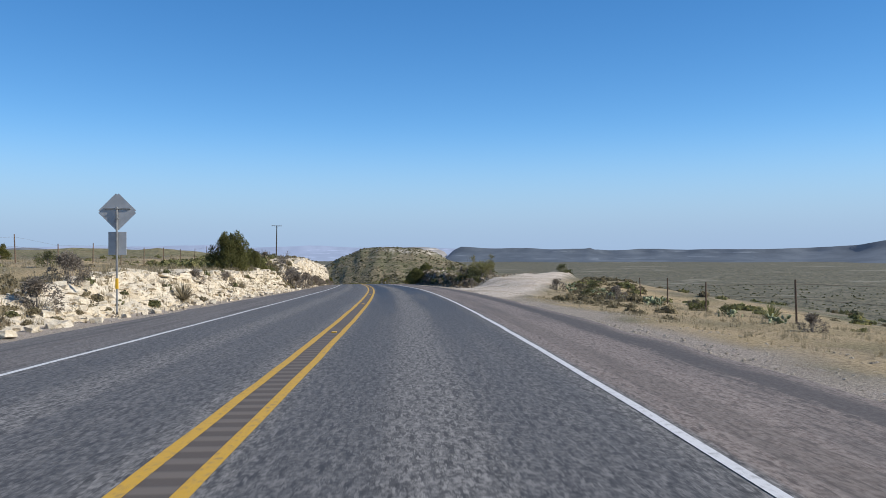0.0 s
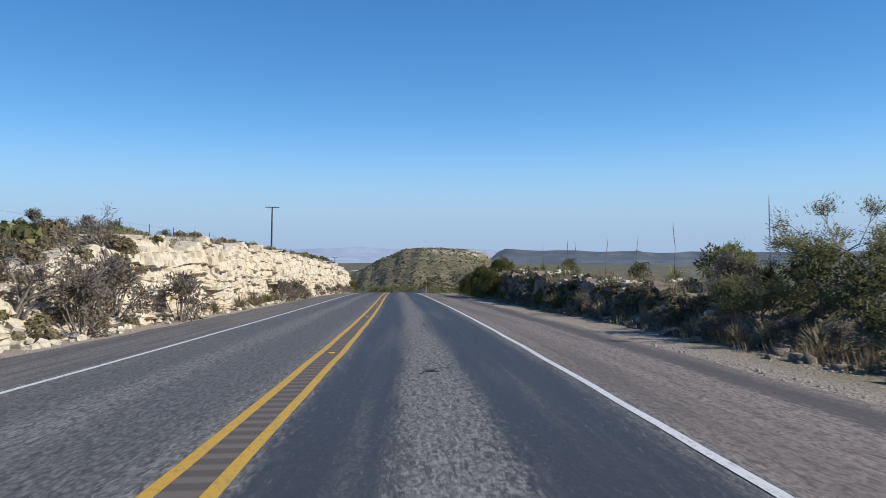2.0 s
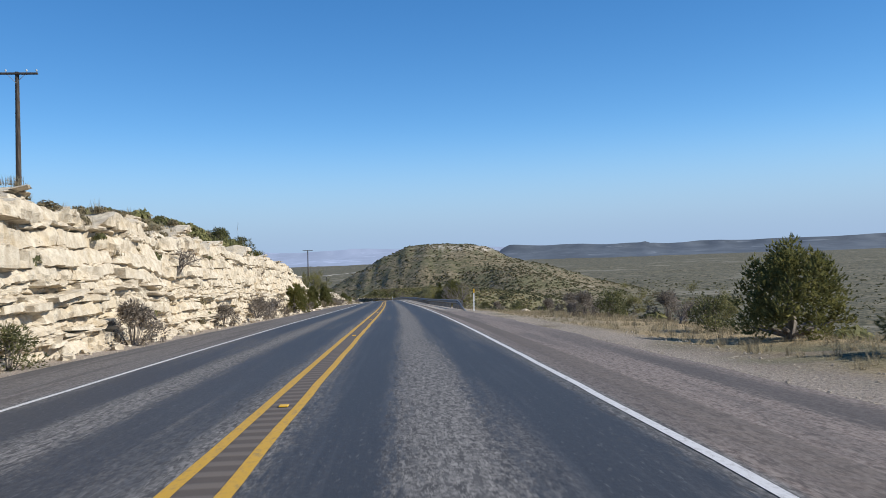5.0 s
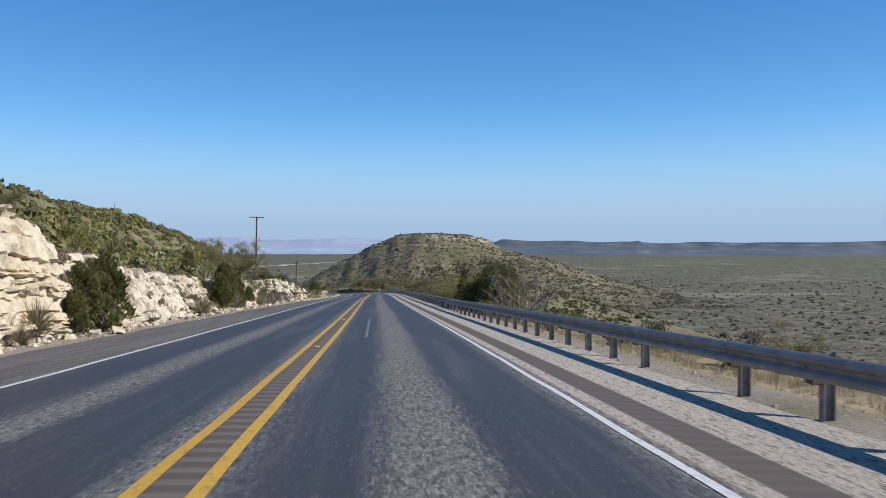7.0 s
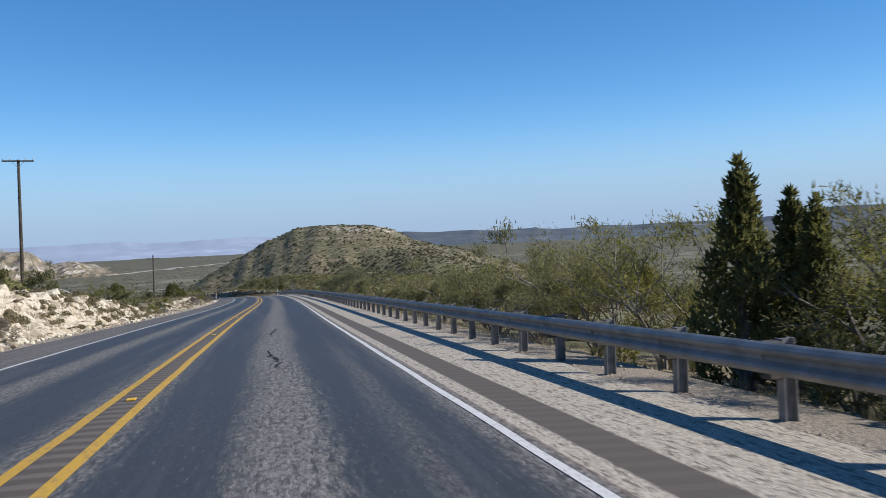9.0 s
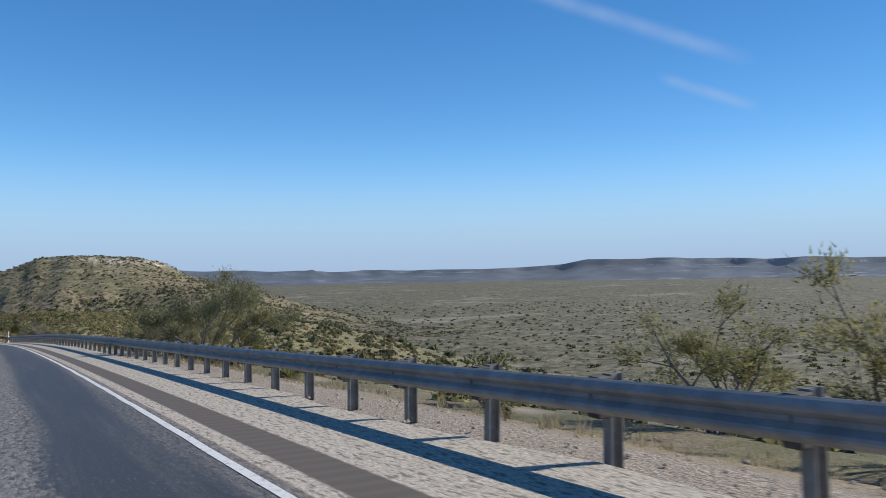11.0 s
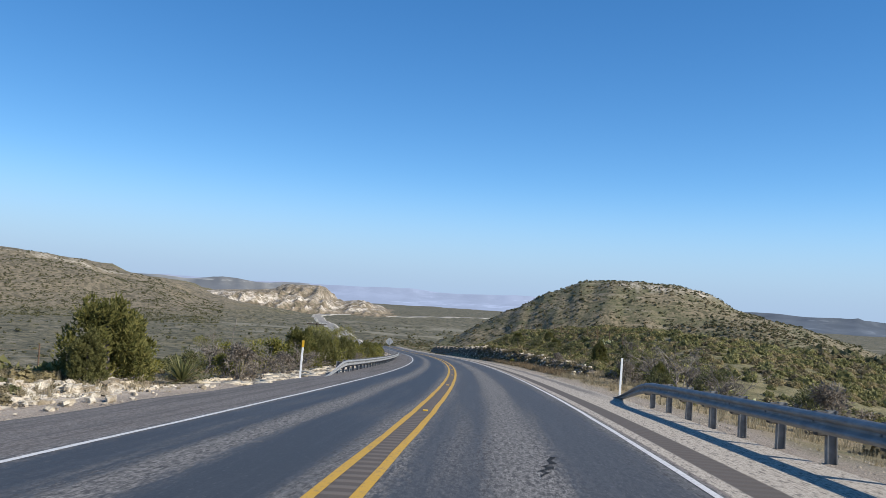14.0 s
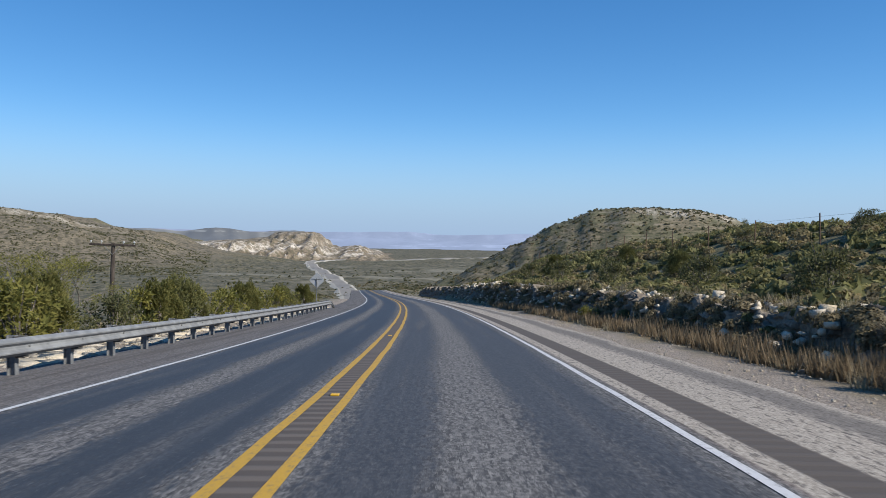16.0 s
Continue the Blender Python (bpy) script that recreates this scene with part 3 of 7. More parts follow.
def land(x, y):
    """Height and surface masks of the ground."""
    x, y = np.asarray(x, float), np.asarray(y, float)
    s, d, rz = to_road(x, y)
    a = np.abs(d)
    left = d < 0
    # left of the road
    toe = -0.06 - 0.02 * np.clip(a - 6.3, 0, 3)
    top, back = np.interp(s, L_S, L_TOP), np.interp(s, B_S, B_TOP)
    hl = toe + (top - toe) * smooth(a, 9.6, 11.2)
    hl = hl + (back - top) * smooth(a, np.interp(s, (150, 175, 205, 240), (10.4, 9.4, 9.4, 10.4)), np.interp(s, (150, 175, 200, 215, 240), (25, 16, 16, 20, 25))) - np.maximum(np.interp(s, B_S, B_FALL), 0) * np.clip(a - 25, 0, None) - np.minimum(np.interp(s, B_S, B_FALL), 0) * np.clip(a - 25, 0, 25)
    # right of the road
    rt, rf = np.interp(s, R_S, R_TOP), np.interp(s, R_S, R_FAR)
    # the pull-off stays level while the road falls away beside it
    t = turnout_mask(s, d)
    shelf = np.clip(-1.05 - rz, -0.1, 1.6) * smooth(d, 6.5, 13)
    rt, rf = rt + (shelf - rt) * t, rf + (shelf - rf) * t
    hr = toe + (rt - toe) * np.where(rt > 0.2, smooth(a, 9.0, 10.6), smooth(a, 7.0, 11.0))
    hr = hr + (rf - rt) * smooth(a, 11.0, 24.0) - np.interp(s, R_S, F_FALL) * np.clip(a - 24, 0, None)
    h = np.where(left, hl, hr)
    bumps = 0.05 * rough_s(x, y) + 0.16 * rough_m(x, y) * smooth(a, 10, 22)
    h = h + bumps * smooth(a, 6.6, 9.0)
    h = np.where(a < 6.25, -0.18, h)
    near = rz + h
    far, q, b, hr_ = far_land(x, y)
    w = np.maximum(smooth(a, 60, 240), smooth(y, 560, 660))
    w = np.where(left & (y < 300), smooth(a, 600, 1500) * 0, w)
    z = np.maximum(near * (1 - w) + far * w, VALLEY - 3)
    z = np.where((a < 6.25) & (s < 686) & (y < 690), rz - 0.18, z)
    inside = (y > -60) & (y < 640) & (a < 60)
    gravel = np.where(left, (1 - smooth(a, 7.6, 9.6)), (1 - smooth(a, 7.1, 8.0 + 0.6 * rough_s(x, y)))) * inside
    # dry grass: wide on the first verge and on the slope before the guardrail, a strip elsewhere
    first, middle, last = 1 - smooth(s, 50, 74), smooth(s, 130, 152) * (1 - smooth(s, 220, 250)), smooth(s, 394, 410)
    ragged = a + 2.5 * rough_m(x, y)
    reach = 9.5 + 14.5 * first + 10.5 * middle + 2.0 * last
    right = smooth(a, 7.4, 8.2) * (1 - smooth(ragged, reach, reach + 4.5 + 7 * (first + middle))) * (0.35 + 0.65 * first + 0.65 * middle + 0.6 * last)
    straw = np.where(left, 0.9 * smooth(a, 9.5, 12) * (1 - smooth(s, 60, 110)) * (1 - smooth(ragged, 30, 56)), right) * smooth(y, -58, -30) * (y < 640) * (0.75 + 0.4 * rough_s(x * 0.5, y * 0.5))
    rub = np.where(left, smooth(a, 7.0, 8.0) * (1 - smooth(a, 9.4, 10.8)) * smooth(s, 8, 20) * (1 - smooth(s, 395, 415)), 0) * inside * 0.85
    sandy = np.exp(-(((s - 187) / 6.5) ** 2 + ((d - 10.2) / 2.6) ** 2)) + 0.7 * np.exp(-(((s - 168) / 9) ** 2 + ((d - 9.2) / 1.3) ** 2))
    cal = np.clip(np.maximum(np.maximum(t ** 3, rub), 0.5 * sandy) + 0.25 * rough_s(x * 0.7, y * 0.7) * t, 0, 1)
    valley = np.clip(smooth(-z, 38, 54) * smooth(np.hypot(x, y), 150, 320), 0, 1)
    hillside = (1 - smooth(hr_, 170, 250)) * (z > VALLEY + 2)
    ridgeland = smooth(b, 22, 26) * smooth(q, 820, 950) * (q < 1500) * smooth(z - VALLEY, 2, 9)
    chalk = 0.8 * (1 - smooth(np.abs(hr_ - 44), 5, 11)) * (z > -10) * smooth(rough_m(x * 2, y * 2), -0.25, 0.2) * smooth(x - HILL[0], -45, -10)
    brushy = np.where(left, smooth(a, 10.8, 12.2) * smooth(s, 150, 185) * (1 - smooth(s, 300, 330)), smooth(a, 10.0, 11.5) * smooth(s, 405, 430)) * (z > VALLEY + 12) * (1 - smooth(a, 70, 120)) * 0.85
    chalk = np.maximum(chalk, 0.6 * ((b > 30) & (b < 60)) * smooth(q, 1206, 1216) * (1 - smooth(q, 1224, 1236)) * smooth(rough_m(x, y), -0.5, 0.2))
    return z, dict(brushy=brushy, gravel=gravel * (1 - t), straw=np.clip(straw, 0, 1) * (1 - t), caliche=cal, valley=valley, hillside=hillside * 0.9, ridgeland=ridgeland, chalk=np.clip(chalk, 0, 1))


def height(x, y):
    return float(land(np.array([x]), np.array([y]))[0][0])


def on_ground(s, d, turn=0.0, sink=0.0, size=1.0):
    """Pose on the ground beside the road."""
    p = road(s, d)
    z = height(p.x, p.y)
    for s0, s1, side, toe, tops, lean in BANKS:
        f = (side * d - toe) / lean(s)
        if s0 < s < s1 and 0 < f < 1.6:
            z = max(z, road(s, d, tops(s) * min(1, f) ** 1.25 - 0.15).z)
    return Matrix.Translation((p.x, p.y, z - sink)) @ Matrix.Rotation(radians(turn), 4, "Z") @ Matrix.Scale(size, 4)


def spread(lo, hi, near, far, growth, end):
    """Grid lines: fine between lo and hi, coarser outward to end."""
    out = []
    for sign, start, lim in ((-1, lo, end[0]), (1, hi, end[1])):
        p, step, side = start, near, []
        while (p - lim) * sign < 0:
            step = min(step * growth, far) if abs(p - start) < 1400 else step * 1.15
            p = p + sign * step
            side.append(p)
        out.append(side)
    return np.array(sorted(out[0]) + list(np.arange(lo, hi, near)) + sorted(out[1]))


def build_ground():
    xs = spread(-34, 32, 1.0, 17.0, 1.09, (-4700, 4700))
    ys = spread(-10, 520, 1.9, 12.0, 1.07, (-700, 4750))
    gx, gy = np.meshgrid(xs, ys)
    z, masks = land(gx.ravel(), gy.ravel())
    nx, ny = len(xs), len(ys)
    i = np.arange(nx * ny).reshape(ny, nx)
    faces = np.stack([i[:-1, :-1].ravel(), i[:-1, 1:].ravel(), i[1:, 1:].ravel(), i[1:, :-1].ravel()], 1)
    me = bpy.data.meshes.new("ground")
    me.vertices.add(nx * ny)
    me.vertices.foreach_set("co", np.stack([gx.ravel(), gy.ravel(), z], 1).astype(np.float32).ravel())
    me.loops.add(faces.size)
    me.loops.foreach_set("vertex_index", faces.ravel().astype(np.int32))
    me.polygons.add(len(faces))
    me.polygons.foreach_set("loop_start", np.arange(0, faces.size, 4).astype(np.int32))
    me.polygons.foreach_set("use_smooth", [True] * len(faces))
    me.update(calc_edges=True)
    for k, v in masks.items():
        at = me.attributes.new(k, "FLOAT", "POINT")
        at.data.foreach_set("value", v.astype(np.float32))
    me.materials.append(GROUND)
    tagged(new("ground", me), "dry hill country ground with straw grass, pale gravel and thorn scrub", "ground", kind="structure")


build_ground()


# ---- road, markings ----
def ribbon(name, s0, s1, d0, d1, step, mat, lift, cols=1, wave=0.0, crown=0.0, skirt=0.0):
    ss = np.arange(s0, s1 + step / 2, step)
    ds = np.linspace(d0, d1, cols + 1)
    verts, uvs, faces = [], [], []
    rnd = Waves(int(s0 * 7 + d0 * 13) % 997 + 1, 1.1, 3)
    for s in ss:
        for k, d in enumerate(ds):
            e = wave * float(rnd(s, d)) if k in (0, cols) else 0.0
            verts.append(road(s, d + e, lift - crown * max(abs(d) - 3.7, 0)))
            uvs.append((s, d))
    n = cols + 1
    for r in range(len(ss) - 1):
        for k in range(cols):
            faces.append((r * n + k, r * n + k + 1, (r + 1) * n + k + 1, (r + 1) * n + k))
    if skirt:
        base = len(verts)
        for r in range(len(ss)):
            for k in (0, cols):
                v = verts[r * n + k]
                verts.append(v - Vector((0, 0, skirt)))
                uvs.append(uvs[r * n + k])
        for r in range(len(ss) - 1):
            faces.append((r * n, (r + 1) * n, base + 2 * r + 2, base + 2 * r))
            faces.append((r * n + cols, base + 2 * r + 1, base + 2 * r + 3, (r + 1) * n + cols))
    return mesh_from(name, verts, faces, mat, uvs)


pavement = tagged(new("road", ribbon("road", -32, 684, -6.35, 6.3, 2.0, ASPHALT, 0.0, 14, 0.09, 0.02, 0.22)), "worn chip-seal asphalt highway with dark wheel tracks", "road", kind="structure")
for d in (-YELLOW, YELLOW):
    part("centre_line", ribbon("centre_line", -32, 684, d - 0.058, d + 0.058, 1.0, YELLOW_PAINT, 0.005, 1, 0.008), None, pavement, "worn solid yellow painted line")
for d in (EDGE_L, EDGE_R):
    part("edge_line", ribbon("edge_line", -32, 684, d - 0.05, d + 0.05, 1.0, WHITE_PAINT, 0.005, 1, 0.008), None, pavement, "solid white painted edge line")


def far_road():
    """The same highway where it shows again on the valley floor."""
    pts = [(RX[-12], RY[-12]), (-100, 787), (-182, 1015), (-238, 1152), (-375, 1489), (-408, 1632), (-385, 1732), (-320, 1812), (-184, 2197), (-40, 2600), (200, 3300)]
    path = []
    for i in range(len(pts) - 1):
        p = [Vector((*pts[min(max(i + k, 0), len(pts) - 1)], 0)) for k in (-1, 0, 1, 2)]
        for t in np.linspace(0, 1, 14, endpoint=False):
            path.append(0.5 * (2 * p[1] + (p[2] - p[0]) * t + (2 * p[0] - 5 * p[1] + 4 * p[2] - p[3]) * t * t + (3 * p[1] - p[0] - 3 * p[2] + p[3]) * t ** 3))
    verts, faces, uvs = [], [], []
    for i, p in enumerate(path):
        t = (path[min(i + 1, len(path) - 1)] - path[max(i - 1, 0)]).normalized()
        nrm = Vector((t.y, -t.x, 0))
        for k in (-9.5, -6, 0, 6, 9.5):
            q = p + nrm * k
            near = max(height(*(q + nrm * j + t * j * 2).xy) for j in (-3, 0, 3))
            verts.append((q.x, q.y, near + (0.5 if abs(k) < 8 else -0.5) - 1.2 * max(0, 1 - i / 7)))
            uvs.append((i, k))
    for i in range(len(path) - 1):
        for k in range(4):
            faces.append((i * 5 + k, i * 5 + k + 1, i * 5 + k + 6, i * 5 + k + 5))
    m = Mat("sunlit_far_asphalt")
    uv, s, d = m.uv()
    ad = m.math("ABSOLUTE", d)
    mat = m.done(m.mix(m.step(ad, 4.5, 6.5), m.mix(m.noise(0.3), (0.22, 0.2, 0.18), (0.32, 0.3, 0.27)), (0.5, 0.46, 0.38)), 0.9)
    tagged(new("far_road", mesh_from("far_road", verts, faces, mat, uvs)), "pale highway winding across the distant valley floor", "road", kind="structure")


far_road()


# ---- distance: tablelands and ridges, their haze painted on ----
def distance(name, label, r, bearings, tops, base, colour, back=260, seed=1, light=0.0, haze_glow=(0.34, 0.43, 0.62)):
    """A far tableland standing round the valley: talus, rim and flat top."""
    bs = np.arange(bearings[0], bearings[-1] + 0.01, 0.35)
    ts = np.interp(bs, bearings, tops)
    w = Waves(seed, 9, 4)
    verts, faces = [], []
    for b, el in zip(bs, ts):
        rr = r + 90 * float(w(b, 0))
        top = -12 + r * math.tan(radians(el)) + 3.0 * float(w(b * 1.7, 5))
        for f, rad in ((0.0, rr - 700), (0.25, rr - 380), (0.62, rr - 130), (0.78, rr - 60), (0.97, rr - 35), (1.0, rr), (1.0, rr + back)):
            k = radians(b)
            verts.append((-math.sin(k) * rad, 352 + math.cos(k) * rad, base + (top - base) * f + (2.0 * float(w(b * 3, f * 9)) if 0 < f < 0.9 else 0)))
    n = 7
    for i in range(len(bs) - 1):
        for k in range(n - 1):
            faces.append((i * n + k, i * n + k + 1, (i + 1) * n + k + 1, (i + 1) * n + k))
    m = Mat(name + "_scrub")
    nz = m.noise(0.004, 5, 0.7)
    scrub = m.mix(m.step(nz, 0.4, 0.62), colour, tuple(min(1, v * 1.5 + 0.015) for v in colour))
    # pale benches of rock and bare ground, level along the slope
    bench = m.math("MULTIPLY", m.step(m.noise(1.0, 4, 0.6, None, (0.0011, 0.0011, 0.075)), 0.54, 0.62), m.step(m.noise(0.006, 4, 0.7), 0.46, 0.58, 0.0, 0.8))
    mat = m.done(m.mix(bench, scrub, tuple(min(1, v * 2.6 + 0.06) for v in colour)), 1.0)
    # distance haze is put on as a faint blue glow of the surface
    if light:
        m.put(m.b.inputs["Emission Color"], haze_glow)
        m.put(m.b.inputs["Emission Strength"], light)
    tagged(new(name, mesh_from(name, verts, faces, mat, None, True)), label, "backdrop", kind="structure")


# bluish base colours and the light values stand in for haze
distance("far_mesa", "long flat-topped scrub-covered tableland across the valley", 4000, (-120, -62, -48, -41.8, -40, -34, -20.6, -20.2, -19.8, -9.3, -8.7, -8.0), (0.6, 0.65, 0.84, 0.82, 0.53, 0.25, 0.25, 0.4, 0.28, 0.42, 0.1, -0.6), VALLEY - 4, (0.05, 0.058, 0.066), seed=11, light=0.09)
distance("hazy_ridge", "mountain ridge on the horizon with pale blue haze painted on", 4420, (-14, -6, 2, 8, 13, 20, 34, 60, 110), (0.3, 0.45, 0.55, 0.5, 0.6, 0.55, 0.5, 0.6, 0.6), VALLEY - 4, (0.05, 0.06, 0.085), 120, 12, 0.62, (0.36, 0.42, 0.57))
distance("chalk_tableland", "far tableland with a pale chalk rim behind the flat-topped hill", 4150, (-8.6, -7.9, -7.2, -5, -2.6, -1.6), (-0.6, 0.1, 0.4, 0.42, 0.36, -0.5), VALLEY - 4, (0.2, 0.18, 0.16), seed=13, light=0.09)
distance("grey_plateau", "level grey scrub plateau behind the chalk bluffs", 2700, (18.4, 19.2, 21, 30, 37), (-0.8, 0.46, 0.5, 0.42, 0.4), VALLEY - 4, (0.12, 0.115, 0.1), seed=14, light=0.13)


def chalk_bluffs():
    """Eroded chalk slopes, two pale cones and a capped butte across the valley."""
    bs, qs = np.arange(12.4, 31.0, 0.055), np.concatenate([np.arange(1290, 1620, 5.0), np.arange(1620, 1800, 7.0), np.arange(1800, 2200, 40.0)])
    b, q = (v.ravel() for v in np.meshgrid(bs, qs))
    x, y = -np.sin(np.radians(b)) * q, 352 + np.cos(np.radians(b)) * q
    gully, fine = Waves(61, 70, 4), Waves(62, 21, 4)
    bb = b + 0.25 * gully(x, y)
    top = np.interp(bb, (12.8, 13.8, 15.3, 16.6, 17.3, 17.9, 18.5, 20.8, 21.5, 22.4, 25, 27, 31), (-58, -50, -33, -40, -34, -16, -2.5, -4.0, -15, -20, -25, -31, -36))
    qq = q + 22 * gully(x + 300, y) + 9 * fine(x, y)
    rise = 0.52 * smooth(qq, 1330, 1540) + 0.42 * smooth(qq, 1555, 1735) + 0.06 * smooth(q + 3 * fine(x, y), 1730, 1756)
    face = smooth(qq, 1320, 1390) * (1 - smooth(qq, 1640, 1720))
    z = VALLEY - 3 + (top - VALLEY + 3) * rise + face * (2.2 * gully(x, y * 0.5) + 1.0 * np.abs(fine(x, y)))
    for cb, cq, high, wide in ((23.7, 1470, 17, 62), (21.9, 1500, 15, 48), (25.6, 1440, 8, 50), (15.3, 1480, 7, 60)):
        cx, cy = -math.sin(radians(cb)) * cq, 352 + math.cos(radians(cb)) * cq
        z = z + high * np.clip(1 - np.hypot(x - cx, y - cy) / wide, 0, 1) ** 1.2
    z = np.minimum(z, np.maximum(top, VALLEY + 30) + 6)
    bare = smooth(z, -56, -46) * (1 - 0.8 * smooth(z, -34, -18)) * smooth(gully(x * 1.4, y) + 0.5 * fine(x, y), -0.3, 0.5) * (1 - 0.8 * smooth(b, 26, 28.5))
    bare = np.maximum(bare, 0.4 * (smooth(z, -16, -9) * (1 - smooth(z, -5, -3))) * smooth(fine(x, y), -0.2, 0.3))
    n = len(bs)
    i = np.arange(len(b)).reshape(len(qs), n)
    faces = np.stack([i[:-1, :-1].ravel(), i[1:, :-1].ravel(), i[1:, 1:].ravel(), i[:-1, 1:].ravel()], 1)
    m = Mat("eroded_chalk")
    scrub = m.mix(m.step(m.noise(0.1, 5, 0.75), 0.4, 0.6), (0.13, 0.105, 0.07), (0.3, 0.235, 0.165))
    white = m.mix(m.step(m.noise(0.07, 5, 0.75), 0.38, 0.6), (0.3, 0.245, 0.185), (0.7, 0.62, 0.52))
    col = m.mix(m.attr("bare"), scrub, white)
    col = m.mix(m.step(m.noise(0.21, 3, 0.7), 0.5, 0.6, 0.0, 0.8), col, (0.13, 0.12, 0.075))
    me = mesh_from("chalk_bluffs", np.stack([x, y, z], 1), faces, m.done(col, 1.0), None, True)
    at = me.attributes.new("bare", "FLOAT", "POINT")
    at.data.foreach_set("value", np.clip(bare, 0, 1).astype(np.float32))
    tagged(new("chalk_bluffs", me), "white eroded chalk bluffs and a capped butte across the valley", "bluff", kind="structure")


chalk_bluffs()


# ---- cut rock ----
def stone_mesh(name, seed, mat):
    """A rough block with chipped corners, one metre across."""
    r = random.Random(seed)
    bm = box(bmesh.new(), -0.5, 0.5, -0.5, 0.5, -0.5, 0.5, 0.07)
    for v in bm.verts:
        v.co += Vector((r.uniform(-0.05, 0.05), r.uniform(-0.035, 0.035), r.uniform(-0.05, 0.05)))
    for k in range(2):
        nrm = Vector((r.uniform(-1, 1), r.uniform(-1, 0.2), r.uniform(-0.4, 1))).normalized()
        bmesh.ops.bisect_plane(bm, geom=bm.verts[:] + bm.edges[:] + bm.faces[:], plane_co=nrm * r.uniform(0.48, 0.66), plane_no=nrm, clear_outer=True)
        bmesh.ops.holes_fill(bm, edges=[e for e in bm.edges if e.is_boundary])
    bmesh.ops.triangulate(bm, faces=bm.faces[:])
    me = bpy.data.meshes.new(name)
    bm.to_mesh(me)
    bm.free()
    me.materials.append(mat)
    return me


def chip_mesh(name, seed, mat):
    """A cheap angular broken stone for heaps."""
    r = random.Random(seed)
    bm = box(bmesh.new(), -0.5, 0.5, -0.5, 0.5, -0.5, 0.5)
    for v in bm.verts:
        v.co += Vector((r.uniform(-0.2, 0.2), r.uniform(-0.2, 0.2), r.uniform(-0.15, 0.15)))
    nrm = Vector((r.uniform(-1, 1), r.uniform(-1, 1), r.uniform(0.2, 1))).normalized()
    bmesh.ops.bisect_plane(bm, geom=bm.verts[:] + bm.edges[:] + bm.faces[:], plane_co=nrm * 0.42, plane_no=nrm, clear_outer=True)
    bmesh.ops.holes_fill(bm, edges=[e for e in bm.edges if e.is_boundary])
    bmesh.ops.triangulate(bm, faces=bm.faces[:])
    me = bpy.data.meshes.new(name)
    bm.to_mesh(me)
    bm.free()
    me.materials.append(mat)
    return me


STONES = [stone_mesh("stone", k, LIMESTONE) for k in range(9)]
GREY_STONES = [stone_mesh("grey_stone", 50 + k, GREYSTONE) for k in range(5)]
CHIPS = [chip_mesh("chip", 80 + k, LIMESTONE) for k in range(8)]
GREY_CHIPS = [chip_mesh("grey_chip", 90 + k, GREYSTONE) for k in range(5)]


def mesh_arrays(me):
    v = np.zeros(len(me.vertices) * 3)
    me.vertices.foreach_get("co", v)
    return v.reshape(-1, 3), [tuple(p.vertices) for p in me.polygons]


def joined(name, meshes, places, mat):
    """Many small pieces as one mesh: places are (mesh number, matrix)."""
    arr = [mesh_arrays(m) for m in meshes]
    vs, fs, n = [], [], 0
    for k, m in places:
        v, f = arr[k]
        mm = np.array(m)
        vs.append(v @ mm[:3, :3].T + mm[:3, 3])
        fs.extend([tuple(i + n for i in q) for q in f])
        n += len(v)
    return mesh_from(name, np.concatenate(vs), fs, mat)


class Courses:
    """Bedded rock: courses of uneven thickness, each broken into blocks of uneven width."""
    def __init__(self, seed, s0, s1, tall, big):
        r = np.random.RandomState(seed)
        self.z, self.s = [-0.4], []
        while self.z[-1] < tall + 1.5:
            self.z.append(self.z[-1] + big * r.choice((0.14, 0.2, 0.28, 0.36, 0.5, 0.7)))
        for j in range(len(self.z)):
            thick = big * 0.5 + (self.z[j] - self.z[j - 1] if j else 0.3)
            e = np.cumsum(r.choice((0.4, 0.7, 1.1, 1.7, 2.6, 3.6), int((s1 - s0) / (0.5 * thick)) + 90) * thick) + s0 - 3 - r.uniform(0, 2)
            self.s.append(e[e < s1 + 6])
        self.z = np.array(self.z)
        self.push = [r.normal(0, 0.095, len(e) + 1) + r.normal(0, 0.09) for e in self.s]
        self.slant = [r.normal(0, 0.05, len(e) + 1) for e in self.s]
        self.bed = Waves(seed + 7, 16, 3)
        self.jog = Waves(seed + 8, 1.3, 3)
        self.part = Waves(seed + 9, 2.6, 3)

    def __call__(self, s, z):
        """Depth into the bank of the rock's surface at places s, z on the face."""
        zz = z + 0.22 * self.bed(s, 0 * s) + 0.012 * self.jog(s, z)
        sw = s + 0.05 * self.jog(s + 9, z * 1.6)
        j = np.clip(np.searchsorted(self.z, zz), 1, len(self.z) - 1)
        gap = np.minimum(self.z[j] - zz, zz - self.z[j - 1])
        out = np.zeros_like(s)
        groove = 0.26 * (1 - np.clip(gap / 0.05, 0, 1)) ** 1.2
        for c in np.unique(j):
            m = j == c
            e = self.s[c]
            k = np.clip(np.searchsorted(e, sw[m]), 1, len(e) - 1)
            side_gap = np.minimum(e[k] - sw[m], sw[m] - e[k - 1])
            mid = (e[k] + e[k - 1]) / 2
            out[m] = self.push[c][k] + self.slant[c][k] * np.clip(sw[m] - mid, -0.6, 0.6)
            open_bed = np.clip(0.45 + 1.3 * self.part(s[m], 0 * s[m] + 3.7 * c), 0.08, 1)
            groove[m] = np.maximum(groove[m] * open_bed, 0.2 * np.clip(1 - side_gap / 0.09, 0, 1))
        return out + groove


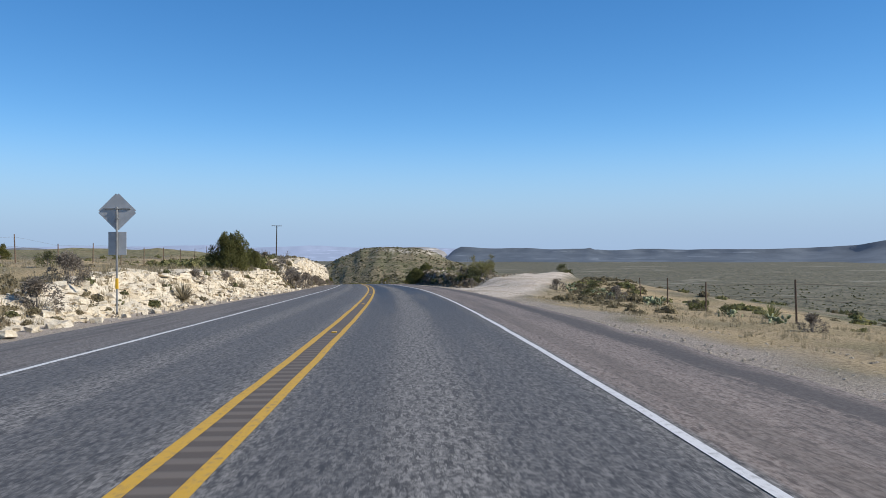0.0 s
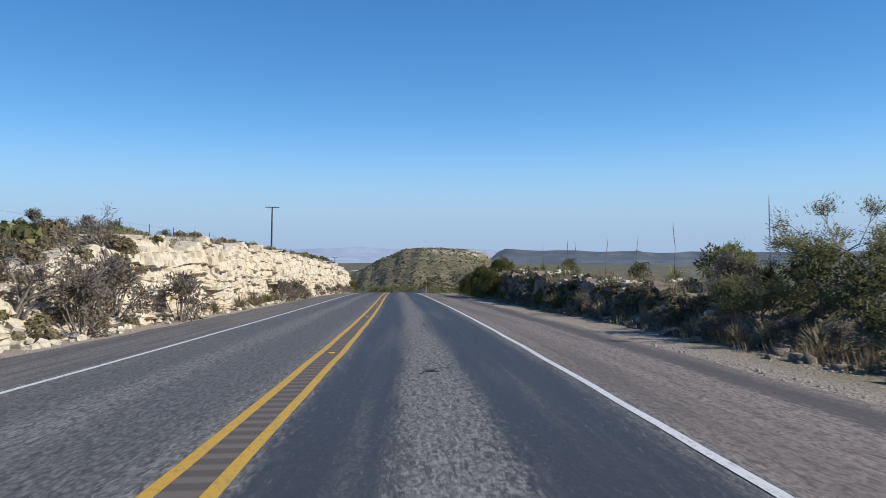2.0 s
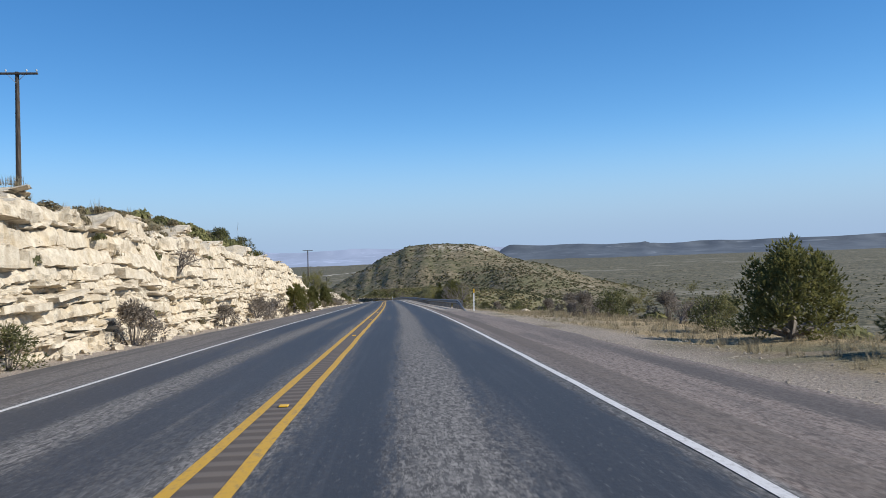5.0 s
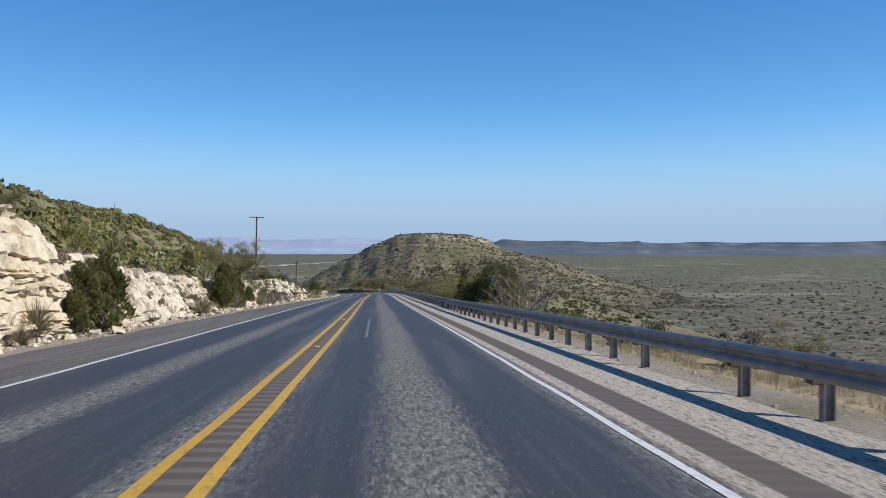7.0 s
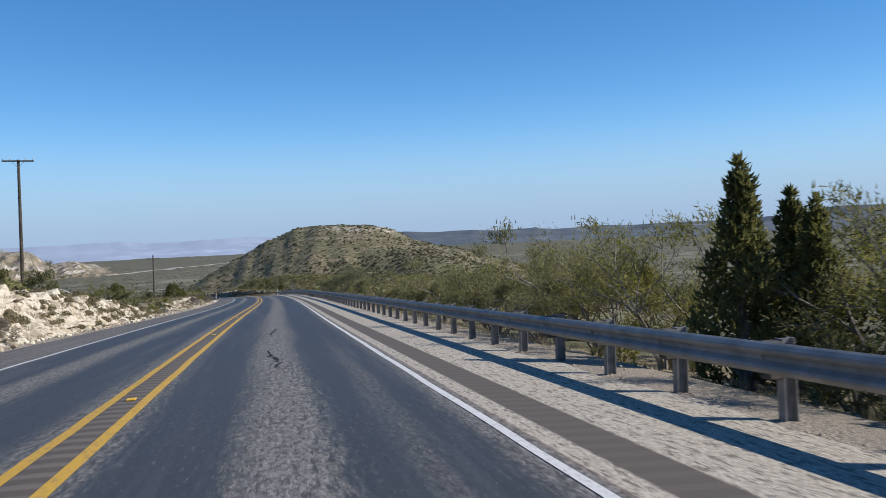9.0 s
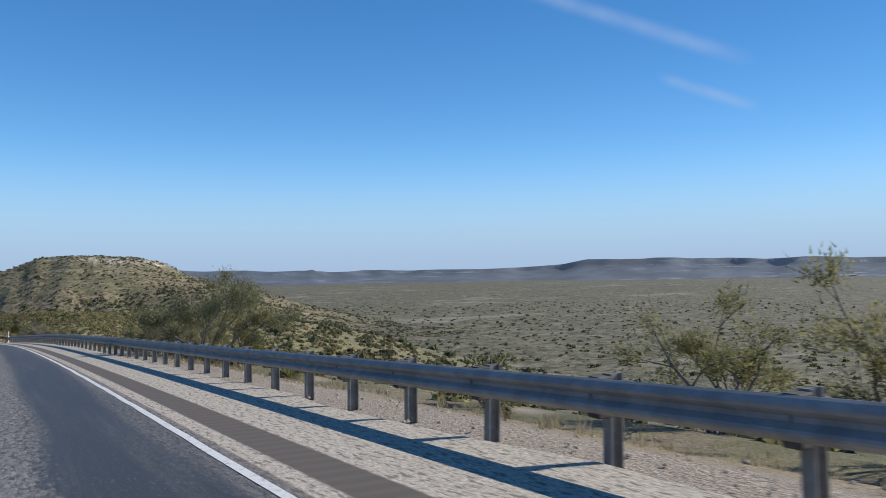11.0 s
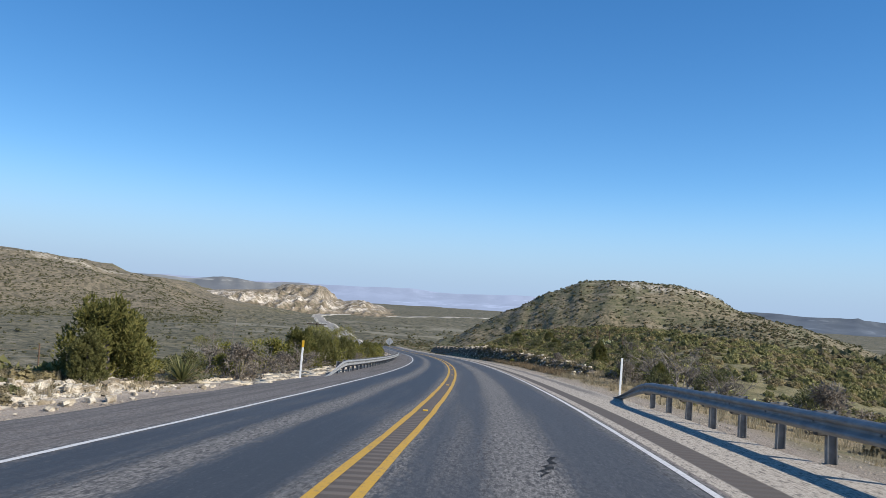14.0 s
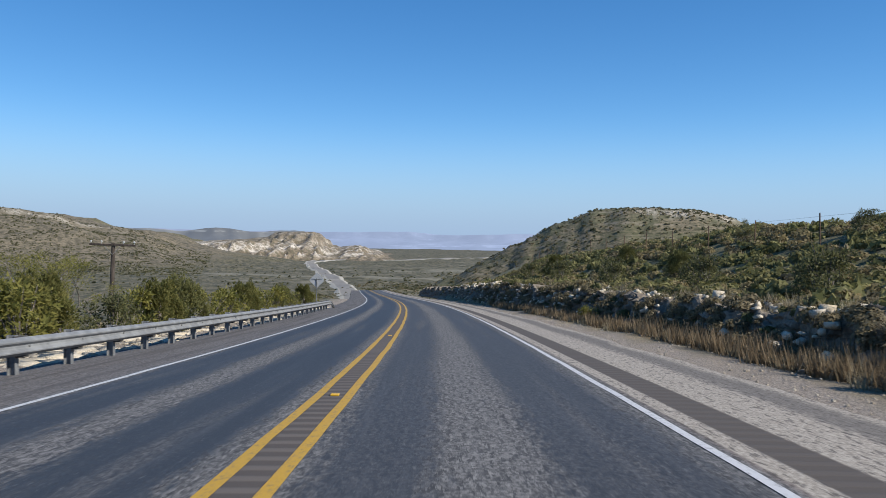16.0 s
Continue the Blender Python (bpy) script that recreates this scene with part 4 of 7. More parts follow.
def rock_cut(name, label, s0, s1, side, toe, tops, lean, meshes, chips, mat, seed, pieces=(0, 0), heap=20, big=1.0, fine=0.15, rows=42, proud=0.4, grain=1.0, bedded=False):
    """A blasted road cut: a bedded, cracked face with ledges, single proud blocks and loose stones."""
    rnd = random.Random(seed)
    w1, w2, w3 = Waves(seed, 5.0, 4), Waves(seed + 1, 1.6, 3), Waves(seed + 2, 0.33, 4)
    rock = Courses(seed, s0, s1, 6.0, big)
    ss = np.concatenate([np.arange(a, c, fine * k) for a, c, k in ((s0, pieces[0], 1.0), (max(s0, pieces[0]), min(s1, pieces[1] + 55), 0.6), (max(s0, pieces[1] + 55), s1, 1.0)) if a < c])
    hs, ls = np.array([tops(s) for s in ss]) * smooth(ss, s0, s0 + 2.5) * (1 - smooth(ss, s1 - 2.5, s1)), np.array([lean(s) for s in ss])

    def face(s, v, h, ln):
        """Distance from the centre line and height of the face at arrays of places."""
        z = h * v
        full = np.minimum(1, h / 2)
        out = toe + ln * v ** 0.8 + 0.16 * w1(s, z) * full + 0.03 * w2(s, z * 1.7) + (0.03 * w3(s, z * 2.2) if bedded else 0) + rock(s, z) * (0.35 + 0.65 * full)
        return out, z + np.where(v > 0.3, (0.05 if bedded else 0.12) * w2(s + 40, v * 3), 0)
    verts, faces = [], []
    grid = []
    levels = None
    if bedded:
        # grid lines that follow the beds, close together at every joint
        levels = [q for a, c in zip(rock.z[:-1], rock.z[1:]) for q in ((a, a + 0.045, (a + c) / 2, c - 0.045) if c - a > 0.16 else (a, a + 0.045, c - 0.045))]
        levels = [0.0] + [q for q in levels if q < float(hs.max()) + 0.4]
        rows = len(levels) + 2
    for k in range(rows):
        v = min(k / (rows - 3), 1.0) + 0 * ss
        if bedded and 0 < k < rows - 2:
            v = np.clip((levels[k] - 0.22 * rock.bed(ss, 0 * ss)) / np.maximum(hs, 0.05), 0, 1)
        d, z = face(ss, v, hs, ls)
        if k >= rows - 2:
            d, z = d + (0.8 if k == rows - 2 else 2.4), hs + 0.1 * w2(ss, 9.0 * k)
        grid.append((d, z))
    for i, s in enumerate(ss):
        for k in range(rows):
            verts.append(road(s, side * float(grid[k][0][i]), float(grid[k][1][i]) - 0.12))
    for i in range(len(ss) - 1):
        for k in range(rows - 1):
            q = (i * rows + k, i * rows + k + 1, (i + 1) * rows + k + 1, (i + 1) * rows + k)
            faces.append(q if side > 0 else q[::-1])
    base = thing(name, label, "rock cut", kind="structure")
    part("rock_face", mesh_from("rock_face", verts, faces, mat), None, base)
    single, rest = [], []

    def at(s, v):
        d, z = face(np.array([s]), np.array([v]), np.array([tops(s)]), np.array([lean(s)]))
        return float(d[0]), float(z[0])

    def put(to, n, s, d, h, wid, hgt, deep, turn, slope):
        m = Matrix.Translation(road(s, side * d, h)) @ Matrix.Rotation(radians(heading(s) + turn), 4, "Z") @ Matrix.Rotation(radians(slope), 4, "Y") @ Matrix.Rotation(radians(rnd.gauss(0, abs(slope) * 0.5 + 1.5)), 4, "X") @ Matrix.Diagonal((deep, wid, hgt, 1)) @ Matrix.Rotation(radians(rnd.choice((0, 180))), 4, "Z")
        to.append((rnd.randrange(n), m))
    # single blocks that stand proud of their course
    for c in range(1, len(rock.z)):
        e, thick = rock.s[c], rock.z[c] - rock.z[c - 1]
        for k in range(1, len(e)):
            s, wid = (e[k] + e[k - 1]) / 2, e[k] - e[k - 1]
            zc = (rock.z[c] + rock.z[c - 1]) / 2 - 0.22 * float(rock.bed(s, 0.0))
            if pieces[0] < s < pieces[1] and 0.1 < zc < tops(s) * 0.85 and wid > 0.3 and rnd.random() < proud and len(single) < 290:
                d, h = at(s, zc / tops(s))
                put(single, len(meshes), s, d + 0.25 - rnd.uniform(0.0, 0.06), zc - 0.12, wid * 0.97, thick * 0.94, 0.6, rnd.gauss(0, 2), rnd.gauss(0, 2))
    # loose weathered stones where it is a slope
    for _ in range(int((s1 - s0) * heap)):
        s = rnd.uniform(s0, s1)
        if lean(s) >= 1.5 or rnd.random() < 0.1:
            v = rnd.random()
            d, h = at(s, v)
            k = (0.07 + 0.34 * rnd.random() ** 2.5) * grain
            put(rest, len(chips), s, d + rnd.uniform(0.0, 0.12), h - 0.1, k * rnd.uniform(0.8, 1.7), k * rnd.uniform(0.45, 0.9), k, rnd.uniform(0, 360), rnd.gauss(0, 16))
    # broken stones at the foot
    s = s0
    while s < s1:
        k = rnd.uniform(0.1, 0.45) ** 1.4 * grain
        put(rest, len(chips), s, toe - rnd.uniform(-0.4, 0.9), k * 0.15 - 0.05, k * 1.3, k * 0.7, k, rnd.uniform(0, 360), rnd.gauss(0, 16))
        s += rnd.uniform(0.1, 0.4)
    ob = part("rubble", joined("rubble", chips, rest, mat), None, base)
    ob["kind"] = "stuff"
    return base, single


def left_top(s):
    return float(np.interp(s, L_S, L_TOP)) * (0.96 + 0.05 * math.sin(s * 0.9) + 0.05 * math.sin(s * 2.3))


def left_lean(s):
    return float(np.interp(s, (20, 55, 72, 82, 190, 203, 212, 225, 400), (2.1, 1.8, 1.6, 0.7, 0.7, 0.8, 1.2, 1.9, 2.4)))


left_cut, left_stones = rock_cut("rock_cut", "pale broken limestone road cut in uneven ledges", 15, 211, -1, 7.7, left_top, left_lean, STONES, CHIPS, LIMESTONE, 21, (84, 156), 26, 0.78, 0.15, 54, 0.26, 0.8, True)
low_cut, low_stones = rock_cut("rock_bank", "low earthy limestone bank with dirt between the ledges", 206, 306, -1, 7.75, left_top, left_lean, STONES, CHIPS, SOILSTONE, 25, (0, 0), 16, 1.0, 0.15, 42, 0.4, 0.6)
rock_cut("rock_berm", "low bank of loose white limestone rubble", 318, 402, -1, 7.6, left_top, left_lean, STONES, CHIPS, SOILSTONE, 22, (0, 0), 85, 0.35, 0.16, 18, 0.0, 0.5)


def right_top(s):
    return max(0.05, float(np.interp(s, R_S, R_TOP))) * (0.93 + 0.08 * math.sin(s * 0.8) + 0.05 * math.sin(s * 2.1))


right_cut, right_stones = rock_cut("shaded_rock_cut", "grey ledged rock cut with shade put into its stone colour", 64, 106, 1, 8.5, right_top, lambda s: 0.6, GREY_STONES, GREY_CHIPS, GREYSTONE, 23, (70, 104), 10, 0.85, 0.14, 30, 0.5, 0.7)
hill_cut, hill_stones = rock_cut("hill_rock_cut", "low rock cut under a scrubby hillside, its stone colour darkened as shade", 429, 600, 1, 8.6, right_top, lambda s: 1.1, GREY_STONES, GREY_CHIPS, GREYSTONE, 24, (436, 500), 10, 0.34, 0.2, 24, 0.02, 0.35)
BANKS = ((16, 306, -1, 7.7, left_top, left_lean), (318, 402, -1, 7.6, left_top, left_lean), (66, 104, 1, 8.5, right_top, lambda s: 0.6), (432, 600, 1, 8.6, right_top, lambda s: 1.1))


# ---- guardrails ----
W_BEAM = ((0.0, -0.155), (0.03, -0.138), (0.078, -0.105), (0.083, -0.085), (0.075, -0.062), (0.02, -0.02), (0.02, 0.02), (0.075, 0.062), (0.083, 0.085), (0.078, 0.105), (0.03, 0.138), (0.0, 0.155))


def rail_panel(s0, s1, side, dist, rise):
    """A rolled W-beam between two stations; rise(s) is the height of its middle over the road."""
    ss = np.linspace(s0, s1, 5)
    loop = list(W_BEAM) + [(x - 0.006, z) for x, z in reversed(W_BEAM)]
    n = len(loop)
    verts, faces = [], []
    for s in ss:
        c = rise(s)
        k = min(1.0, max(0.0, (c + 0.12) / 0.53))
        for x, z in loop:
            zz = z * (0.35 + 0.65 * k)
            out = x - (0.155 - z) * 0.25 * (1 - k)
            verts.append(road(s, side * (dist - out), c + zz))
    for i in range(len(ss) - 1):
        for k in range(n):
            q = (i * n + k, i * n + (k + 1) % n, (i + 1) * n + (k + 1) % n, (i + 1) * n + k)
            faces.append(q if side > 0 else q[::-1])
    faces += [tuple(range(n)), tuple(range((len(ss) - 1) * n, len(ss) * n))]
    return mesh_from("rail_panel", verts, faces, GALV, None, False)


def post_mesh():
    bm = bmesh.new()
    box(bm, 0.0, 0.012, -0.055, 0.055, -0.9, 0.76)
    box(bm, 0.012, 0.133, -0.006, 0.006, -0.9, 0.76)
    box(bm, 0.133, 0.145, -0.055, 0.055, -0.9, 0.76)
    me = bpy.data.meshes.new("post")
    bm.to_mesh(me)
    bm.free()
    me.materials.append(DULL)
    return me


def block_mesh():
    bm = box(bmesh.new(), -0.17, 0.0, -0.075, 0.075, 0.38, 0.745, 0.012)
    me = bpy.data.meshes.new("spacer_block")
    bm.to_mesh(me)
    bm.free()
    me.materials.append(BLOCKOUT)
    return me


def bolt_mesh():
    bm = bmesh.new()
    bmesh.ops.create_cone(bm, cap_ends=True, segments=8, radius1=0.022, radius2=0.016, depth=0.02, matrix=Matrix.Rotation(radians(90), 4, "Y"))
    me = bpy.data.meshes.new("bolt")
    bm.to_mesh(me)
    bm.free()
    me.materials.append(DULL)
    return me


POST, BLOCK, BOLT = post_mesh(), block_mesh(), bolt_mesh()


def guardrail(label, s0, s1, side, dist, down0, down1, mid, skip=()):
    rail = thing("guardrail", label, "guardrail", "guardrails along the highway")

    def rise(s):
        return (mid + 0.14) * float(smooth(s, s0, s0 + down0)) * float(1 - smooth(s, s1 - down1, s1)) - 0.12
    s = s0
    while s < s1 - 0.5:
        part("rail_panel", rail_panel(s, min(s + 3.82, s1), side, dist, rise), None, rail)
        s += 3.81
    rnd = random.Random(5)
    s, n = s0 + down0 * 0.8, 0
    while s < s1 - down1 * 0.7:
        n += 1
        if n not in skip:
            face_m = Matrix.Rotation(radians(heading(s) + (0 if side > 0 else 180)), 4, "Z")
            lean = Matrix.Rotation(radians(rnd.gauss(0, 0.8)), 4, "X") @ Matrix.Rotation(radians(rnd.gauss(0, 0.6)), 4, "Y")
            p = part("post", POST, None, rail)
            p.matrix_world = Matrix.Translation(road(s, side * (dist + 0.175), rise(s) - 0.58)) @ face_m @ lean
            b = part("spacer_block", BLOCK, None, rail)
            b.matrix_world = p.matrix_world.copy()
            q = part("bolt", BOLT, None, rail)
            q.matrix_world = Matrix.Translation(road(s, side * (dist - 0.028), rise(s))) @ face_m
        s += 1.905
    return rail


guardrail("long galvanised steel W-beam guardrail with both ends turned down", 179.0, 408.3, 1, 6.3, 8.3, 6.5, 0.54, (6,))
guardrail("sunlit galvanised W-beam guardrail with a turned-down end", 411.8, 497.0, -1, 5.65, 7.0, 5.0, 0.44)


# ---- roadside posts and signs ----
def delineator(s, d, tall, label, amber):
    ob = thing("delineator_post", label, "marker post", "marker posts", at=Matrix.Translation(road(s, d, -0.12)) @ Matrix.Rotation(radians(heading(s)), 4, "Z") @ Matrix.Rotation(radians(1.5), 4, "Y"))
    part("post", box(bmesh.new(), -0.042, 0.042, -0.012, 0.012, -0.1, tall - (0.3 if amber else 0.0), 0.006), WHITEPOST, ob)
    if amber:
        part("reflector", box(bmesh.new(), -0.046, 0.046, -0.016, 0.016, tall - 0.3, tall, 0.006), AMBER, ob, "amber reflective sleeve")
    else:
        part("reflector", box(bmesh.new(), -0.04, 0.04, -0.017, -0.0125, tall - 0.16, tall - 0.03, 0.002), WHITEPOST, ob, "white reflective patch")
    return ob


delineator(179.65, 6.82, 1.66, "white plastic marker post with an amber top beside the guardrail end", True)
delineator(409.9, 6.98, 1.55, "plain white plastic marker post on the gravel verge", False)
delineator(411.4, -6.5, 1.65, "white marker post with an amber top by the guardrail end", True)


def diamond_sign(s, d, mid, size, label, plaque):
    """A warning sign seen from behind: bare aluminium on a steel pipe."""
    base = road(s, d)
    ob = thing("warning_sign", label, "road sign", "warning signs", at=Matrix.Translation((base.x, base.y, base.z - 0.05)) @ Matrix.Rotation(radians(heading(s)), 4, "Z"))
    half = size / 2
    part("post", tube(bmesh.new(), [(0, 0, -0.4), (0, 0, mid + half * 0.35)], [0.036, 0.036], 8), DULL, ob)
    bm = box(bmesh.new(), -half, half, -0.003, 0.003, -half, half)
    cor = [e for e in bm.edges if abs(e.verts[0].co.y - e.verts[1].co.y) > 0.004]
    bmesh.ops.bevel(bm, geom=cor, offset=0.06, segments=4, affect="EDGES")
    bmesh.ops.transform(bm, matrix=Matrix.Translation((0, 0.045, mid)) @ Matrix.Rotation(radians(45), 4, "Y"), verts=bm.verts[:])
    part("sign_panel", bm, SIGNBACK, ob, "bare grey aluminium back")
    part("cross_brace", box(bmesh.new(), -half * 0.95, half * 0.95, 0.005, 0.04, mid + half * 0.18, mid + half * 0.25, 0.004), DULL, ob)
    if plaque:
        part("plaque", box(bmesh.new(), -0.29, 0.29, 0.05, 0.056, 1.96, 2.72, 0.003), SIGNBACK, ob, "smaller rectangular plate back")
        part("marker_tape", box(bmesh.new(), -0.04, 0.04, -0.04, 0.04, 0.86, 1.2, 0.004), AMBER, ob, "band of yellow reflective tape")
    for z in (mid - half * 0.5, mid + half * 0.21):
        part("clamp", box(bmesh.new(), -0.05, 0.05, -0.045, 0.04, z - 0.02, z + 0.02, 0.004), DULL, ob)
    return ob


diamond_sign(22.6, -7.8, 3.38, 0.91, "bare grey back of a diamond warning sign on a steel post", True)
diamond_sign(496.4, -7.15, 2.3, 0.92, "diamond warning sign with a sunlit bare metal back", False)


def utility_pole(s, d, tall, arm, over, label):
    p = road(s, d)
    z = height(p.x, p.y)
    ob = thing("utility_pole", label, "utility pole", "utility poles", at=Matrix.Translation((p.x, p.y, z)) @ Matrix.Rotation(radians(heading(s)), 4, "Z") @ Matrix.Rotation(radians(1.0), 4, "Y"))
    part("pole", tube(bmesh.new(), [(0, 0, -0.8), (0, 0, tall * 0.5), (0, 0, tall)], [0.16, 0.135, 0.105], 10), POLEWOOD, ob)
    at = tall - over
    cross = part("crossarm", box(bmesh.new(), -arm / 2, arm / 2, -0.15, -0.05, at - 0.06, at + 0.06, 0.01), POLEWOOD, ob)
    for x in (-arm * 0.47, -arm * 0.24, arm * 0.24, arm * 0.47):
        bm = tube(bmesh.new(), [(x, -0.1, at + 0.05), (x, -0.1, at + 0.12), (x, -0.1, at + 0.14), (x, -0.1, at + 0.2), (x, -0.1, at + 0.24)], [0.015, 0.015, 0.05, 0.055, 0.03], 8)
        part("insulator", bm, CERAMIC, cross, "pale glass insulator")
    for x in (-0.5, 0.5):
        part("brace", tube(bmesh.new(), [(x, -0.12, at - 0.05), (0, -0.12, at - 0.55)], [0.014, 0.014], 5), DULL, ob)
    if over > 0.3:
        part("top_pin", tube(bmesh.new(), [(0, 0, tall - 0.02), (0, 0, tall + 0.12), (0, 0, tall + 0.2)], [0.02, 0.05, 0.03], 8), CERAMIC, ob)
    return ob


def pole_to(s, d, arm_z, arm, over, label):
    """A pole whose crossarm is at the world height arm_z."""
    p = road(s, d)
    utility_pole(s, d, arm_z - height(p.x, p.y) + over, arm, over, label)


pole_to(170.7, -20.1, 7.45, 2.4, 0.12, "weathered wooden utility pole with one crossarm above the rock cut")
pole_to(305.1, -18.8, -2.1, 2.4, 0.12, "weathered wooden utility pole standing in scrub")
pole_to(391.5, -18.5, -11.85, 2.5, 0.75, "dark wooden utility pole rising above its crossarm")
pole_to(478.0, -16.8, -22.7, 2.6, 0.12, "wooden utility pole half hidden behind bushes")


def fence(label, line, tall, wires, every):
    ob = thing("wire_fence", label, "fence", "ranch fences")
    pts = []
    for (s0, d0), (s1, d1) in zip(line, line[1:]):
        n = max(1, int(abs(s1 - s0) / every))
        pts += [(s0 + (s1 - s0) * k / n, d0 + (d1 - d0) * k / n) for k in range(n)]
    rnd = random.Random(8)
    heads = []
    for s, d in pts:
        p = road(s, d)
        z = height(p.x, p.y)
        lean = Vector((rnd.gauss(0, 0.03), rnd.gauss(0, 0.03), 0))
        hgt = tall * rnd.uniform(0.9, 1.12)
        part("post", tube(bmesh.new(), [(p.x, p.y, z - 0.3), Vector((p.x, p.y, z + hgt)) + lean * hgt], [0.035, 0.03], 6), RUST, ob)
        heads.append((Vector((p.x, p.y, z)), hgt))
    for k in range(wires):
        f = (k + 0.7) / wires
        part("wire", tube(bmesh.new(), [h + Vector((0, 0, t * f)) for h, t in heads], [0.004] * len(heads), 4), RUST, ob)
    return ob


fence("rusty wire ranch fence on the ground above the rock cut", [(-6, -24), (40, -20), (110, -16), (166, -15.5)], 1.45, 3, 4.6)
fence("wire ranch fence along the edge of the drop", [(2, 13.5), (26, 13.6), (46, 17.5)], 1.35, 3, 5.5)
fence("leaning wire fence on the scrubby hillside", [(446, 17), (500, 20), (560, 24)], 1.5, 3, 6.5)
fence("old grey wire fence across the flat beside the low rubble bank", [(338, -34), (372, -30), (418, -15)], 1.5, 2, 7.5)


def fence_brace(s, d, label):
    """A weathered end brace of a ranch fence: uprights, a rail and leaning stays."""
    ob = thing("fence_brace", label, "fence", at=on_ground(s, d, heading(s) + 20, 0.0, 0.75))
    for x, tall in ((-0.95, 1.5), (0.0, 1.75), (1.0, 1.55)):
        part("post", tube(bmesh.new(), [(x, 0, -0.3), (x + 0.03, 0.02, tall * 0.5), (x + 0.01, 0, tall)], [0.07, 0.065, 0.055], 8), DEADWOOD, ob)
    part("rail", tube(bmesh.new(), [(-0.95, 0, 1.25), (0.0, 0.02, 1.3)], [0.045, 0.04], 7), DEADWOOD, ob)
    for a, b in (((-1.6, 0.1, 0.85), (-0.95, 0, 1.3)), ((0.0, 0.1, 1.6), (1.15, 0.25, 0.0)), ((1.0, 0.1, 0.25), (1.75, -0.2, 1.45)), ((-0.9, -0.1, 0.15), (-0.05, -0.08, 1.2))):
        part("stay", tube(bmesh.new(), [a, b], [0.05, 0.035], 7), DEADWOOD, ob, "leaning sun-bleached stay")
    return ob


fence_brace(416.0, -11.8, "sun-bleached wooden fence brace standing in roadside brush")


# ---- plants ----
def leaf_mesh(name, mat, n, place, size, seed, long=1.0, broad=0.32):
    """A cloud of small bent leaves; place(rnd) gives a point and its outward direction."""
    r = random.Random(seed)
    verts, faces = [], []
    for _ in range(n):
        p, out = place(r)
        up = (out + Vector((r.gauss(0, 0.5), r.gauss(0, 0.5), r.gauss(0.15, 0.5)))).normalized()
        sd = up.cross(Vector((r.gauss(0, 1), r.gauss(0, 1), r.gauss(0, 1)))).normalized()
        k = size * r.uniform(0.6, 1.4)
        i = len(verts)
        verts += [p - sd * k * broad, p + sd * k * broad, p + up * k * long]
        faces.append((i, i + 1, i + 2))
    return mesh_from(name, verts, faces, mat)


def blob_set(r, n, w, tall, low=0.15):
    """Uneven clump centres for a crown."""
    out = []
    for _ in range(n):
        an, k = r.uniform(0, 6.28), math.sqrt(r.random())
        z = low + (1 - low) * r.random() ** 0.8
        wid = w * (1.0 - 0.55 * max(0, z - 0.4) / 0.6)
        out.append((Vector((math.cos(an) * k * wid, math.sin(an) * k * wid, z * tall)), r.uniform(0.16, 0.34) * w))
    return out


